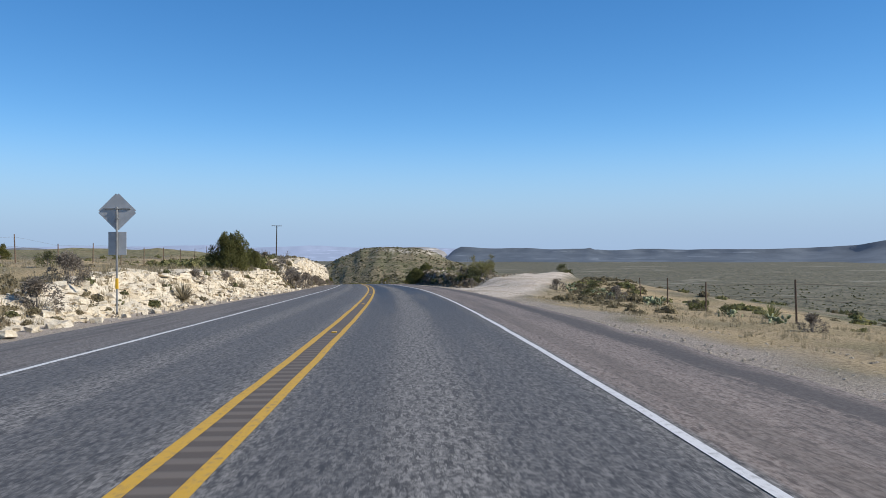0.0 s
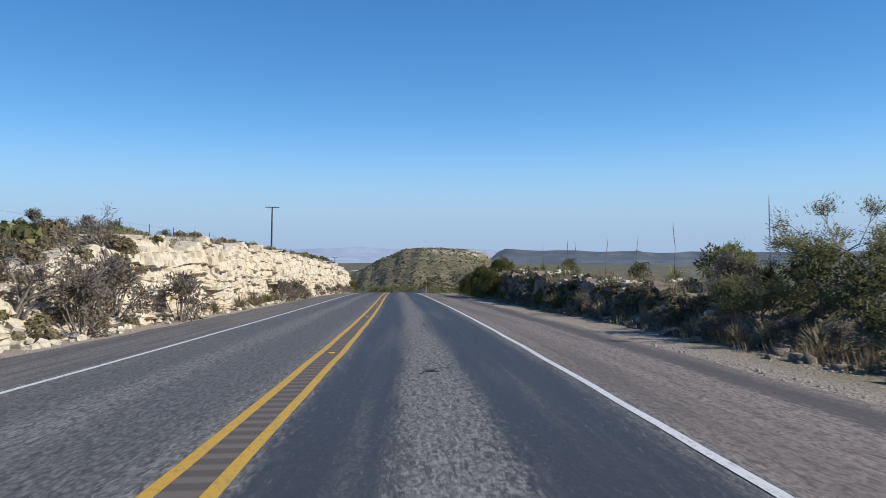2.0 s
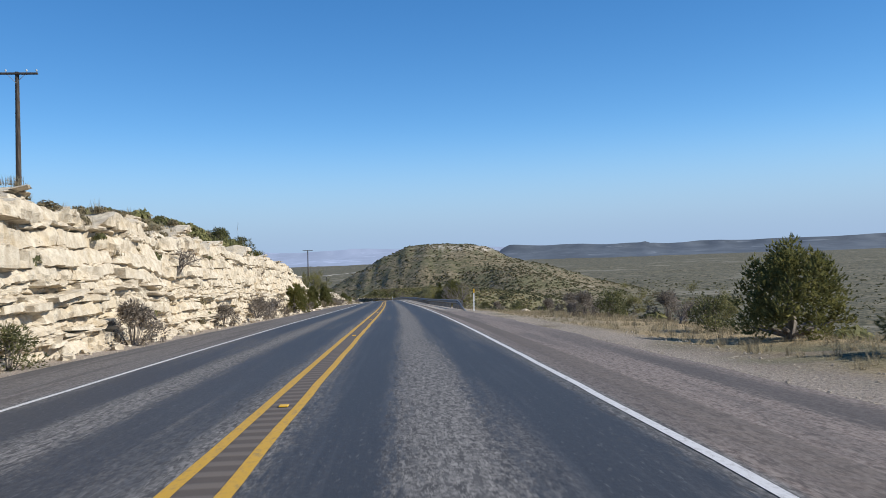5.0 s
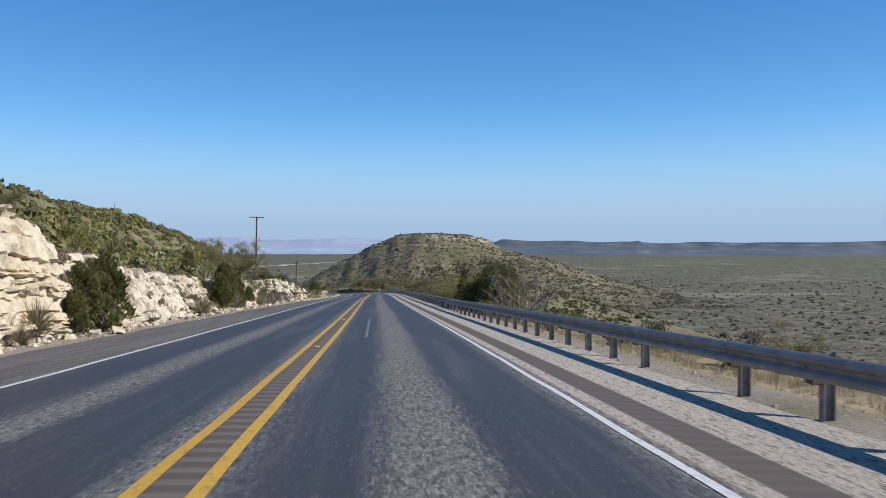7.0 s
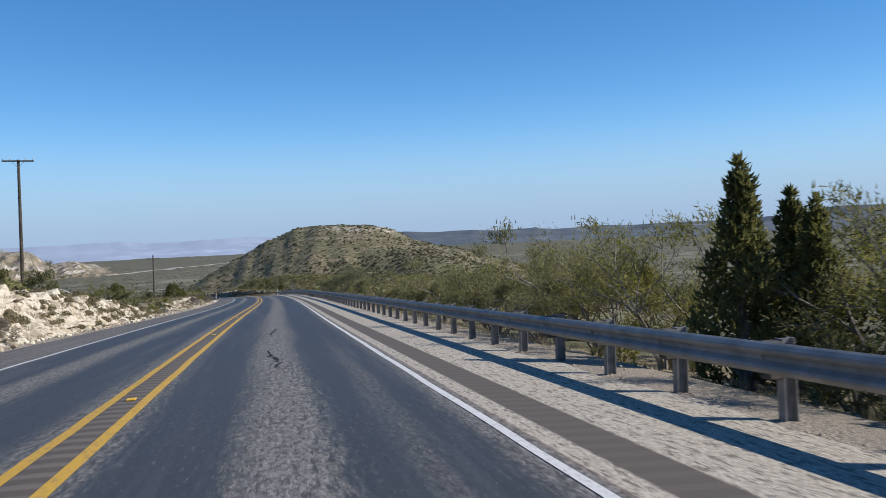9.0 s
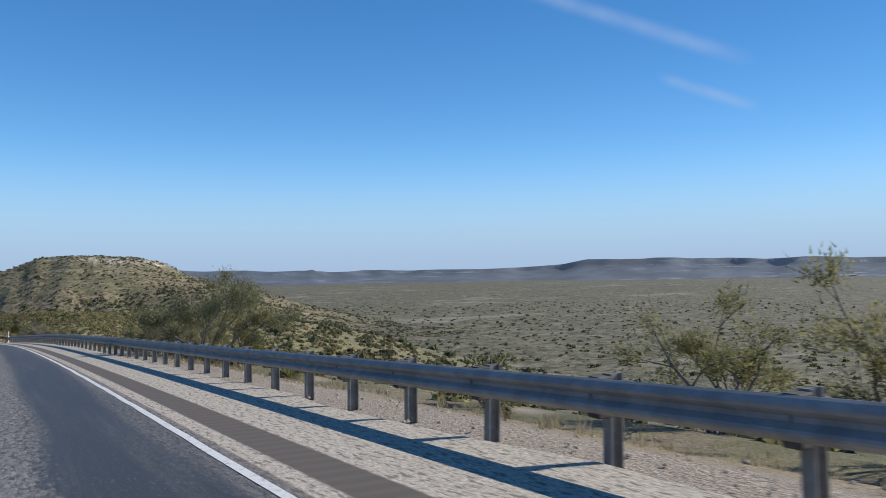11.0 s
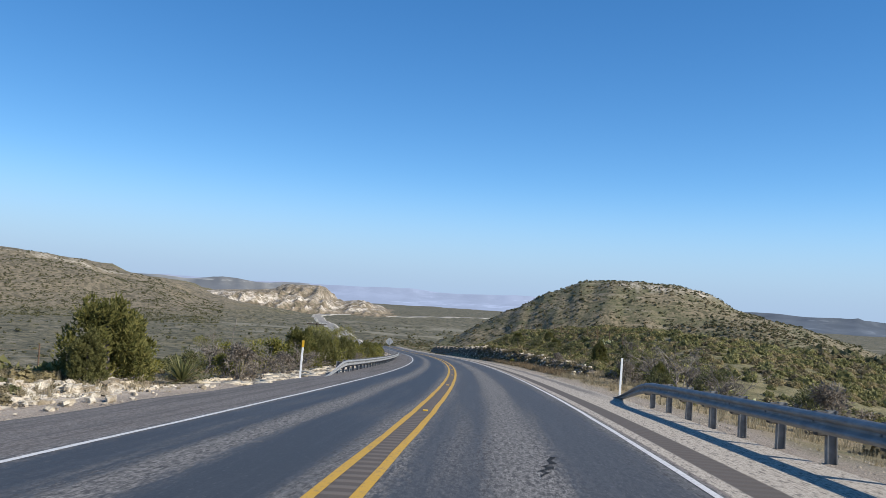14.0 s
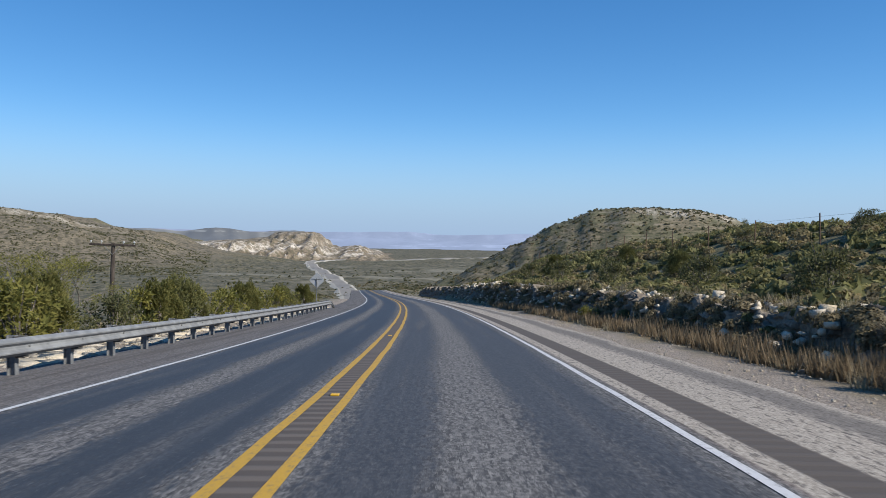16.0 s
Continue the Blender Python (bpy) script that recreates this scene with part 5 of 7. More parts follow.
def juniper(seed, w, tall, label, mat=None, point=0.0, n=38, fine=1.0):
    """A juniper: short trunk, limbs and dense upright sprays in uneven clumps."""
    r = random.Random(seed)
    ob = tagged(new("juniper"), label, "tree", "junipers")
    bm = tube(bmesh.new(), [(0, 0, -0.3), (0.04, 0, tall * 0.2), (0.0, 0.05, tall * 0.55), (0.03, 0, tall * 0.85)], [0.13 * w, 0.1 * w, 0.06 * w, 0.015], 7)
    part("trunk", bm, BARK, ob)
    blobs = []
    for k in range(n):
        z = 0.06 + 0.86 * ((k + 0.5) / n) ** 0.9
        an, out = k * 2.4 + r.uniform(-0.5, 0.5), math.sqrt(r.uniform(0.1, 1.0)) * w * 0.95 * math.sqrt(max(0.05, 1.02 - z ** 1.7))
        blobs.append((Vector((math.cos(an) * out, math.sin(an) * out, z * tall)), r.uniform(0.17, 0.32) * w))
    if point:
        blobs = [(Vector((c.x * (1.1 - c.z / tall), c.y * (1.1 - c.z / tall), c.z)), k * (1.15 - 0.7 * c.z / tall)) for c, k in blobs] + [(Vector((0, 0, tall * f)), w * 0.3 * (1.12 - f)) for f in (0.5, 0.65, 0.8, 0.9, 0.97)]
    bm = bmesh.new()
    for c, k in blobs[:9]:
        tube(bm, [(0, 0, c.z * 0.3), c * 0.55 + Vector((0, 0, c.z * 0.1)), c], [0.045 * w, 0.03 * w, 0.01], 5)
    part("woody_frame", bm, BARK, ob)
    verts, faces = [], []
    for c, k in blobs:
        for _ in range(int(105 / fine ** 2 * (0.5 + k / (0.34 * w)))):
            v = Vector((r.gauss(0, 1), r.gauss(0, 1), r.gauss(0, 1))).normalized()
            thin = 1.0 - 0.55 * max(v.z, 0.0)
            p = c + Vector((v.x * k * thin, v.y * k * thin, v.z * k * (1.45 if v.z > 0 else 1.0))) * r.uniform(0.12, 1.05) ** 0.6
            p.z = max(p.z, 0.05)
            ax = (v * 0.8 + Vector((0, 0, 0.9)) + Vector((r.gauss(0, 0.3), r.gauss(0, 0.3), 0))).normalized()
            q = ax.to_track_quat("Z", "X")
            ln, rd = (r.uniform(a, b) * (0.6 + 0.25 * w) * fine for a, b in ((0.1, 0.25), (0.024, 0.05)))
            i = len(verts)
            a = r.uniform(0, 3.14)
            for f in (a, a + 3.14, a + 1.57, a + 4.71):
                verts.append(p + q @ Vector((rd * math.cos(f), rd * math.sin(f), ln * 0.2)))
            verts.append(p + ax * ln)
            faces += [(i, i + 1, i + 4), (i + 2, i + 3, i + 4)]
    part("crown", mesh_from("crown", verts, faces, mat or JUNIPER), None, ob)
    return ob


def branches(r, n, w, tall, forks=3, spread=0.55):
    """Limbs that fork outward; gives the mesh and their tips."""
    bm, tips = bmesh.new(), []
    for _ in range(n):
        an = r.uniform(0, 6.28)
        p = Vector((r.gauss(0, 0.05 * w), r.gauss(0, 0.05 * w), -0.15))
        dirn = Vector((math.cos(an) * spread, math.sin(an) * spread, 1.0)).normalized()
        stack = [(p, dirn, tall * r.uniform(0.34, 0.5), 0.022 * w + 0.012, 0)]
        while stack:
            p, dr, ln, rad, lev = stack.pop()
            mid = p + dr * ln * 0.5 + Vector((r.gauss(0, 0.05), r.gauss(0, 0.05), r.gauss(0, 0.03))) * ln
            end = p + dr * ln + Vector((r.gauss(0, 0.13), r.gauss(0, 0.13), r.gauss(0, 0.08))) * ln
            tube(bm, [p, mid, end] if lev < 2 else [p, end], [rad, rad * 0.8, rad * 0.55] if lev < 2 else [rad, rad * 0.6], 4 if lev < 2 else 3)
            if lev < forks:
                for _k in range(r.choice((2, 2, 3) if lev < 2 else (2, 3, 3))):
                    nd = (dr + Vector((r.gauss(0, 0.55), r.gauss(0, 0.55), r.gauss(0.02, 0.3))) * 0.9).normalized()
                    nd.z = max(nd.z, -0.05)
                    stack.append((end if r.random() < 0.7 else mid, nd, ln * r.uniform(0.45, 0.72), rad * 0.6, lev + 1))
            else:
                tips.append((end, dr))
    return bm, tips


def mesquite(seed, w, tall, label, leaves, mat, group="thorn trees", name="mesquite_tree", forks=4, limbs=5, spread=0.55, leaf=(0.08, 1.5, 0.17)):
    """A thin airy thorn tree: crooked limbs, fine twigs and sparse small leaves."""
    r = random.Random(seed)
    ob = tagged(new(name), label, "tree", group)
    bm, tips = branches(r, limbs, w, tall, forks, spread)
    part("woody_frame", bm, BARK, ob)
    if leaves:
        def place(rr):
            e, dr = rr.choice(tips)
            return e + Vector((rr.gauss(0, 0.09), rr.gauss(0, 0.09), rr.gauss(0, 0.07))) * tall * 0.5 - dr * rr.uniform(0, 0.25), dr
        part("foliage", leaf_mesh("foliage", mat, leaves, place, leaf[0], seed, leaf[1], leaf[2]), None, ob)
    return ob


def shrub(seed, w, tall, label, n, mat, twigs=True, size=0.07, name="shrub", group="shrubs"):
    """A low uneven bush of small leaves with gaps and some bare twigs."""
    r = random.Random(seed)
    ob = tagged(new(name), label, "shrub", group)
    blobs = blob_set(r, 16, w, tall, 0.06)
    if twigs:
        bm = bmesh.new()
        for c, k in blobs + blobs[:6]:
            e = c * 1.05 + Vector((r.gauss(0, 0.1), r.gauss(0, 0.1), r.uniform(0, 0.35))) * tall
            tube(bm, [(c.x * 0.15, c.y * 0.15, -0.1), c * 0.6, e], [0.018, 0.012, 0.004], 3)
        part("woody_frame", bm, BARK, ob)

    def place(rr):
        c, k = rr.choice(blobs)
        v = Vector((rr.gauss(0, 1), rr.gauss(0, 1), rr.gauss(0, 1))).normalized()
        p = c + v * k * rr.uniform(0.5, 1.1)
        p.z = max(p.z, 0.03)
        return p, v
    part("foliage", leaf_mesh("foliage", mat, n, place, size, seed + 1, 1.3), None, ob)
    return ob


def blades(name, n, ln, lift, mat, seed, wid=0.02):
    """A rosette of stiff narrow leaves."""
    r = random.Random(seed)
    verts, faces = [], []
    for _ in range(n):
        an, el = r.uniform(0, 6.28), math.radians(min(88, max(3, r.gauss(*lift))))
        d = Vector((math.cos(an) * math.cos(el), math.sin(an) * math.cos(el), math.sin(el)))
        sd = Vector((-math.sin(an), math.cos(an), 0))
        k = ln * r.uniform(0.65, 1.1)
        b = Vector((0, 0, 0.12 * ln)) + d * 0.08
        m = b + d * k * 0.55
        e = b + d * k + Vector((0, 0, -0.12 * k * math.cos(el)))
        i = len(verts)
        verts += [b - sd * wid, b + sd * wid, m + sd * wid * 1.1, m - sd * wid * 1.1, e]
        faces += [(i, i + 1, i + 2, i + 3), (i + 3, i + 2, i + 4)]
    return mesh_from(name, verts, faces, mat)


def yucca(seed, ln, label, stalk=0.0, dry=False, n=165):
    ob = tagged(new("yucca"), label, "yucca", "yuccas and sotols")
    part("foliage", blades("foliage", n, ln, (40, 25), STRAW if dry else YUCCA, seed, 0.016), None, ob)
    part("dead_skirt", blades("dead_skirt", n // 2, ln * 0.8, (8, 10), STRAW, seed + 1, 0.014), None, ob, "dry straw-coloured lower leaves")
    if stalk:
        r = random.Random(seed)
        lx, ly = r.gauss(0, 0.06), r.gauss(0, 0.05)
        rise = [(lx * stalk * f * f + r.gauss(0, 0.012) * stalk * (f > 0.4), ly * stalk * f * f, stalk * f) for f in (0, 0.3, 0.6, 0.75, 0.9, 1.0)]
        part("flower_stalk", tube(bmesh.new(), rise, [0.02, 0.016, 0.014, 0.02, 0.016, 0.005], 5), BARK, ob, "dry bare flower stalk")
    return ob


def pad_mesh():
    bm = bmesh.new()
    bmesh.ops.create_icosphere(bm, subdivisions=1, radius=1.0, matrix=Matrix.Translation((0, 0, 0.11)) @ Matrix.Diagonal((0.085, 0.018, 0.115, 1)))
    me = bpy.data.meshes.new("pad")
    bm.to_mesh(me)
    bm.free()
    me.materials.append(CACTUS)
    me.polygons.foreach_set("use_smooth", [True] * len(me.polygons))
    return me


PAD = pad_mesh()


def prickly_pear(seed, n, label):
    r = random.Random(seed)
    ob = tagged(new("prickly_pear"), label, "cactus", "prickly pears")
    tips = [(Matrix.Translation((r.gauss(0, 0.32), r.gauss(0, 0.32), -0.03)) @ Matrix.Rotation(r.uniform(0, 6.28), 4, "Z"), 0) for _ in range(11)]
    made = 0
    while tips and made < n:
        m, lev = tips.pop(0)
        k = r.uniform(0.8, 1.25)
        mm = m @ Matrix.Rotation(r.gauss(0, 0.45), 4, "Y") @ Matrix.Rotation(r.gauss(0, 0.35), 4, "X")
        p = part("pad", PAD, None, ob)
        p.matrix_local = mm @ Matrix.Scale(k, 4)
        made += 1
        for _ in range(r.choice((1, 2, 2, 3)) if lev < 3 else 0):
            tips.append((mm @ Matrix.Translation((r.uniform(-0.05, 0.05), 0, 0.2 * k)) @ Matrix.Rotation(r.uniform(-1, 1), 4, "Z") @ Matrix.Rotation(r.gauss(0, 0.6), 4, "Y"), lev + 1))
    return ob


def plant_row(maker_list, spots):
    """Copies of ready plants; spots are (which, s, d, size, turn). The first use of each kind moves the original."""
    used = set()
    for which, s, d, size, turn in spots:
        ob = maker_list[which]
        m = on_ground(s, d, turn, 0.03, size)
        if which in used:
            c = copy_thing(ob, m)
            c.scale = (size, size, size)
        else:
            used.add(which)
            ob.matrix_world = m


KINDS = dict(
    jun_round=juniper(1, 1.15, 2.6, "dense dark green juniper bush growing on the rocks"),
    jun_wide=juniper(2, 1.7, 2.7, "broad dark juniper with uneven clumped crown"),
    jun_tall=juniper(3, 1.2, 4.2, "tall dark juniper tree with pointed sprays", None, 0.6),
    jun_big=juniper(6, 1.9, 4.1, "large dark juniper with dense clumped crown behind the guardrail", None, 0.0, 70, 0.72),
    jun_dome=juniper(7, 1.55, 2.75, "broad dome-shaped juniper with upright pointed sprays on the rock bank", None, 0.0, 60, 0.72),
    jun_small=juniper(4, 0.68, 1.95, "dense upright juniper bush beside the rock cut"),
    jun_bright=juniper(5, 1.3, 2.4, "yellow-green cedar bush in full sun", CEDAR),
    mesq=mesquite(11, 2.2, 4.2, "airy olive-green mesquite tree with crooked limbs", 7500, FEATHERY),
    mesq_low=mesquite(12, 1.8, 3.0, "low spreading mesquite with sparse leaves", 6200, FEATHERY),
    mesq_yel=mesquite(13, 1.8, 3.4, "thin thorn tree with yellow-green leaves", 5600, BRIGHT),
    mesq_big=mesquite(17, 2.6, 4.3, "broad grey-green mesquite with dark forking limbs behind the guardrail", 27000, make_leaf("grey_green_mesquite_leaves", (0.15, 0.16, 0.08), (0.36, 0.345, 0.18)), forks=5, limbs=6, spread=0.85, leaf=(0.068, 1.2, 0.3)),
    mesq_grey=mesquite(16, 1.7, 2.7, "small grey-olive mesquite with dark crooked trunk behind the guardrail", 7500, make_leaf("dusty_mesquite_leaves", (0.15, 0.14, 0.075), (0.32, 0.285, 0.155))),
    bare=mesquite(14, 2.2, 3.9, "leafless grey thorn tree with tangled twigs", 0, OLIVE, "bare trees", "bare_tree", 5),
    bare_low=mesquite(15, 1.4, 1.9, "leafless grey tangled bush at the foot of the rocks", 500, GREYBUSH, "bare bushes", "bare_bush", 5),
    grey=shrub(21, 0.9, 1.0, "dry grey-brown twiggy bush", 2100, GREYBUSH),
    olive=shrub(22, 0.85, 0.95, "dull olive-green desert shrub", 1900, OLIVE),
    green=shrub(23, 0.7, 0.7, "small dark green thorn shrub", 1300, JUNIPER),
    yellow=shrub(24, 0.8, 0.9, "yellow-green leafy bush in sun", 1700, BRIGHT),
    yuc=yucca(31, 0.75, "spiky green and straw-coloured yucca rosette"),
    yuc_stalk=yucca(32, 0.85, "large sotol with a tall dry flower stalk", 3.2),
    yuc_dry=yucca(33, 0.75, "straw-coloured dry sotol clump beside the road", 0, True),
    pear=prickly_pear(41, 46, "clump of prickly pear cactus with pale green pads"),
    pear_low=prickly_pear(42, 26, "low prickly pear cactus on stony ground"),
)
plant_row(KINDS, [
    # along the left cut
    ("jun_dome", 52.6, -10.7, 1.1, 20), ("jun_round", 57.0, -11.00, 0.75, 70), ("jun_round", 62.0, -10.7, 0.85, 10),
    ("yuc_dry", 30.7, -8.10, 1.15, 0), ("yuc", 39, -9.20, 0.80, 40), ("yuc_dry", 46, -8.60, 0.70, 10), ("grey", 36, -9.00, 0.60, 30), ("grey", 42, -8.80, 0.70, 200),
    ("grey", 24, -10.00, 0.90, 10), ("grey", 20, -9.00, 0.80, 80), ("grey", 15, -11.00, 0.80, 0), ("olive", 22, -14.00, 0.80, 40), ("olive", 33, -15.00, 0.70, 0), ("yuc_dry", 17, -8.40, 0.60, 0), ("olive", 28, -22.00, 1.00, 100),
    ("jun_wide", 40, -38.00, 0.90, 0), ("jun_round", 58, -44.00, 1.00, 0), ("jun_wide", 30, -47.00, 0.90, 40), ("jun_bright", 47, -52.00, 1.10, 90), ("jun_round", 22, -42.00, 0.90, 30), ("jun_wide", 70, -50.00, 1.00, 60), ("jun_bright", 50, -30.00, 0.60, 0), ("jun_bright", 64, -33.00, 0.70, 0),
    ("jun_bright", 65.4, -10.50, 0.75, 0), ("green", 63.5, -10.30, 1.30, 50), ("yuc", 67.6, -9.60, 1.15, 15), ("bare_low", 68.8, -8.60, 1.30, 30), ("bare_low", 71.8, -8.40, 1.59, 90), ("grey", 70, -7.5, 1.45, 150), ("grey", 73.5, -8.10, 1.45, 10), ("bare_low", 75, -9.00, 1.1, 200), ("grey", 77.1, -7.11, 1.49, 250),
    ("grey", 73, -12.0, 0.78, 0), ("grey", 76.5, -12.2, 0.69, 40), ("grey", 68, -12.0, 0.78, 90), ("olive", 64, -12.2, 0.69, 0), ("grey", 71, -13.5, 0.83, 140), ("grey", 65.5, -14, 0.83, 60), ("grey", 60, -12.5, 0.6, 0), ("grey", 80, -11.80, 0.7, 70), ("olive", 84, -12.40, 0.80, 100), ("olive", 90, -12.00, 0.60, 0), ("grey", 70, -12.50, 0.77, 0), ("grey", 79.5, -12.6, 0.64, 60),
    ("yuc_dry", 82.9, -7.4, 0.85, 30), ("yuc_dry", 86.9, -7.15, 1.07, 0), ("yuc_dry", 91.4, -7.33, 1.23, 50), ("yuc_dry", 93.9, -7.45, 0.8, 90), ("grey", 101, -7.19, 1.29, 0), ("olive", 108, -7.43, 1.44, 10), ("grey", 109.5, -7.25, 1.15, 40),
    ("yuc", 96.5, -7.5, 1.05, 0), ("grey", 104, -7.19, 1.15, 80), ("yuc_dry", 99.5, -7.37, 1.00, 20), ("yuc", 106.7, -9.60, 1.00, 200), ("yuc_dry", 107, -7.19, 0.94, 100), ("grey", 112, -7.31, 0.86, 0), ("yuc_dry", 118, -7.31, 0.86, 60), ("olive", 114, -7.43, 1.00, 0),
    ("green", 116, -11.80, 0.90, 0), ("olive", 112, -12.00, 0.70, 0), ("grey", 121, -11.90, 0.70, 0), ("yuc", 128, -11.50, 0.70, 0), ("jun_small", 141, -12.50, 0.55, 0), ("green", 134, -12.00, 0.90, 0), ("grey", 147, -12.00, 0.80, 0), ("olive", 155, -12.50, 0.80, 40),
    ("grey", 126, -7.43, 1.00, 0), ("yuc_dry", 131, -7.19, 0.71, 0), ("grey", 138, -7.43, 0.80, 0), ("olive", 145, -7.31, 0.92, 0), ("grey", 152, -7.19, 1.15, 0), ("bare_low", 160, -8.20, 0.90, 0), ("bare_low", 172, -7.31, 1.15, 20), ("bare_low", 176.4, -7.21, 1.32, 100), ("grey", 174, -7.43, 1.15, 0), ("grey", 179, -7.19, 1.03, 60), ("bare_low", 180, -8.20, 0.90, 160),
    ("grey", 165, -7.43, 0.92, 0), ("yuc_dry", 186, -7.43, 1.03, 0), ("jun_bright", 191.6, -7.6, 0.95, 0), ("bare_low", 194.5, -7.13, 0.92, 30), ("bare_low", 196.5, -8.05, 0.90, 10), ("jun_bright", 196.0, -7.9, 0.8, 60), ("yuc", 199.4, -7.75, 1.2, 0), ("yuc_dry", 203.4, -7.8, 1.15, 40), ("yuc_dry", 202.2, -7.6, 0.7, 140),
    ("olive", 184, -12.2, 1.2, 0), ("yellow", 188, -12.8, 1.1, 30), ("jun_bright", 191.5, -13.5, 0.5, 60), ("olive", 195, -12.6, 1.3, 120), ("yuc_stalk", 199, -13.8, 0.8, 10), ("yellow", 202, -12.4, 1.2, 70), ("jun_round", 206, -14.5, 0.45, 20), ("olive", 209, -12.8, 1.3, 200), ("mesq_low", 214, -14.0, 0.5, 90), ("yellow", 218, -12.6, 1.2, 10), ("yuc", 222, -12.4, 1.5, 40),
    ("jun_small", 208.0, -7.8, 1.25, 20), ("jun_small", 205.8, -7.75, 0.7, 80), ("jun_small", 206.9, -8.0, 0.85, 140), ("yuc_dry", 221.0, -7.65, 1.2, 0), ("yuc_dry", 223.5, -8.05, 1.00, 90), ("yuc", 228, -9.20, 1.00, 50), ("yuc_dry", 232.8, -7.75, 0.95, 0),
    ("jun_small", 227.6, -8.0, 1.05, 200), ("jun_small", 229.8, -8.3, 1.3, 250), ("jun_small", 232.6, -8.1, 1.0, 30), ("mesq_yel", 233.5, -10.2, 0.8, 30), ("yuc_dry", 231.4, -7.9, 1.35, 70), ("yuc_dry", 230.2, -8.2, 1.1, 10), ("jun_small", 238.6, -8.25, 0.6, 100), ("yuc_dry", 247.1, -7.75, 1.05, 0), ("grey", 245.5, -7.75, 0.70, 0), ("grey", 251, -7.85, 0.70, 0), ("mesq", 255.5, -13.0, 0.85, 60), ("mesq", 262.0, -13.5, 0.90, 160), ("bare_low", 258.5, -11.5, 1.30, 0), ("jun_round", 243.5, -14.0, 0.60, 20), ("pear", 240.5, -12.8, 1.50, 60), ("pear", 236.0, -14.5, 1.40, 10), ("yuc_stalk", 229.5, -15.0, 0.90, 30), ("mesq_low", 254, -11.00, 1.10, 30), ("mesq_low", 246.0, -9.0, 0.36, 80), ("yuc_dry", 241.0, -7.8, 1.2, 200), ("grey", 243.0, -8.0, 0.9, 0), ("olive", 248.5, -8.6, 0.9, 30), ("grey", 253.0, -8.3, 0.8, 80), ("yuc", 256.5, -8.4, 1.0, 0), ("olive", 256, -9.80, 1.20, 0), ("grey", 258, -8.05, 0.80, 0), ("olive", 263, -10.40, 0.80, 0), ("grey", 268, -8.05, 0.70, 30),
    ("yuc", 246, -13.00, 1.00, 0), ("mesq_low", 262, -13.00, 0.90, 120), ("olive", 270, -12.00, 1.10, 0), ("green", 278, -11.50, 1.30, 0), ("olive", 285, -11.50, 1.20, 70), ("mesq_low", 292, -13.50, 0.80, 0), ("green", 296, -11.20, 1.20, 20), ("yuc_stalk", 303, -9.80, 0.90, 0), ("yellow", 309, -9.20, 0.90, 0), ("olive", 314, -9.50, 1.00, 0), ("yellow", 320, -9.40, 0.80, 0),
    # left berm and beyond
    ("grey", 336, -8.30, 0.90, 0), ("bare_low", 338, -8.60, 0.80, 0), ("grey", 345, -8.40, 0.70, 0), ("jun_wide", 353.1, -12.40, 0.80, 0), ("yuc_stalk", 350.0, -12.00, 0.90, 20), ("grey", 357, -8.00, 0.80, 0), ("jun_bright", 364.5, -12.00, 0.60, 0), ("jun_small", 367.5, -12.00, 0.7, 30), ("yuc_dry", 362.0, -8.00, 1.00, 0), ("yellow", 360.5, -8.20, 0.75, 40),
    ("yuc_dry", 364.2, -9.4, 1.6, 0), ("yuc_dry", 366.2, -9.0, 1.9, 40), ("yuc", 364.8, -8.8, 1.6, 100), ("yuc", 366.8, -9.8, 1.5, 160), ("yellow", 363.4, -8.9, 0.8, 0), ("yuc_dry", 367.7, -9.20, 1.20, 80), ("green", 373, -10.20, 1.30, 0), ("pear", 378.1, -10.00, 1.40, 0), ("grey", 375, -9.60, 0.90, 0), ("olive", 381, -10.00, 0.80, 0), ("grey", 384, -8.00, 0.70, 0), ("jun_bright", 401.4, -10.2, 1.05, 50), ("jun_bright", 403.4, -10.6, 0.85, 130), ("jun_small", 400.0, -10.0, 0.8, 20), ("olive", 389, -10.50, 0.90, 0),
    ("jun_wide", 352, -20.00, 1.00, 40), ("mesq_low", 345, -17.00, 0.90, 0), ("mesq", 339, -19.00, 0.80, 0), ("olive", 356, -16.00, 1.30, 0), ("bare_low", 372, -14.00, 1.10, 0), ("mesq_low", 380, -19.00, 0.80, 60), ("olive", 386, -15.00, 1.20, 0),
    ("yuc", 403.5, -8.6, 1.2, 10), ("yuc", 406.5, -9.6, 1.3, 60), ("yellow", 404.5, -10.6, 1.3, 30), ("yellow", 412.5, -9.8, 1.3, 0), ("yuc_dry", 409, -8.0, 1.0, 0), ("grey", 407.5, -8.0, 1.1, 0), ("mesq_yel", 415, -12.0, 0.42, 0), ("yellow", 418.5, -10, 1.6, 200), ("mesq_yel", 422, -11.5, 0.45, 90), ("bare_low", 419, -8.2, 1.1, 60), ("yuc_stalk", 409.5, -9.00, 0.80, 0), ("yellow", 408, -8.60, 0.90, 0), ("olive", 405.5, -9.20, 1.00, 0), ("bare_low", 413, -8.60, 1.00, 0), ("grey", 416, -8.40, 0.90, 0), ("olive", 420, -8.80, 1.10, 0), ("bare_low", 411, -10.50, 1.20, 0),
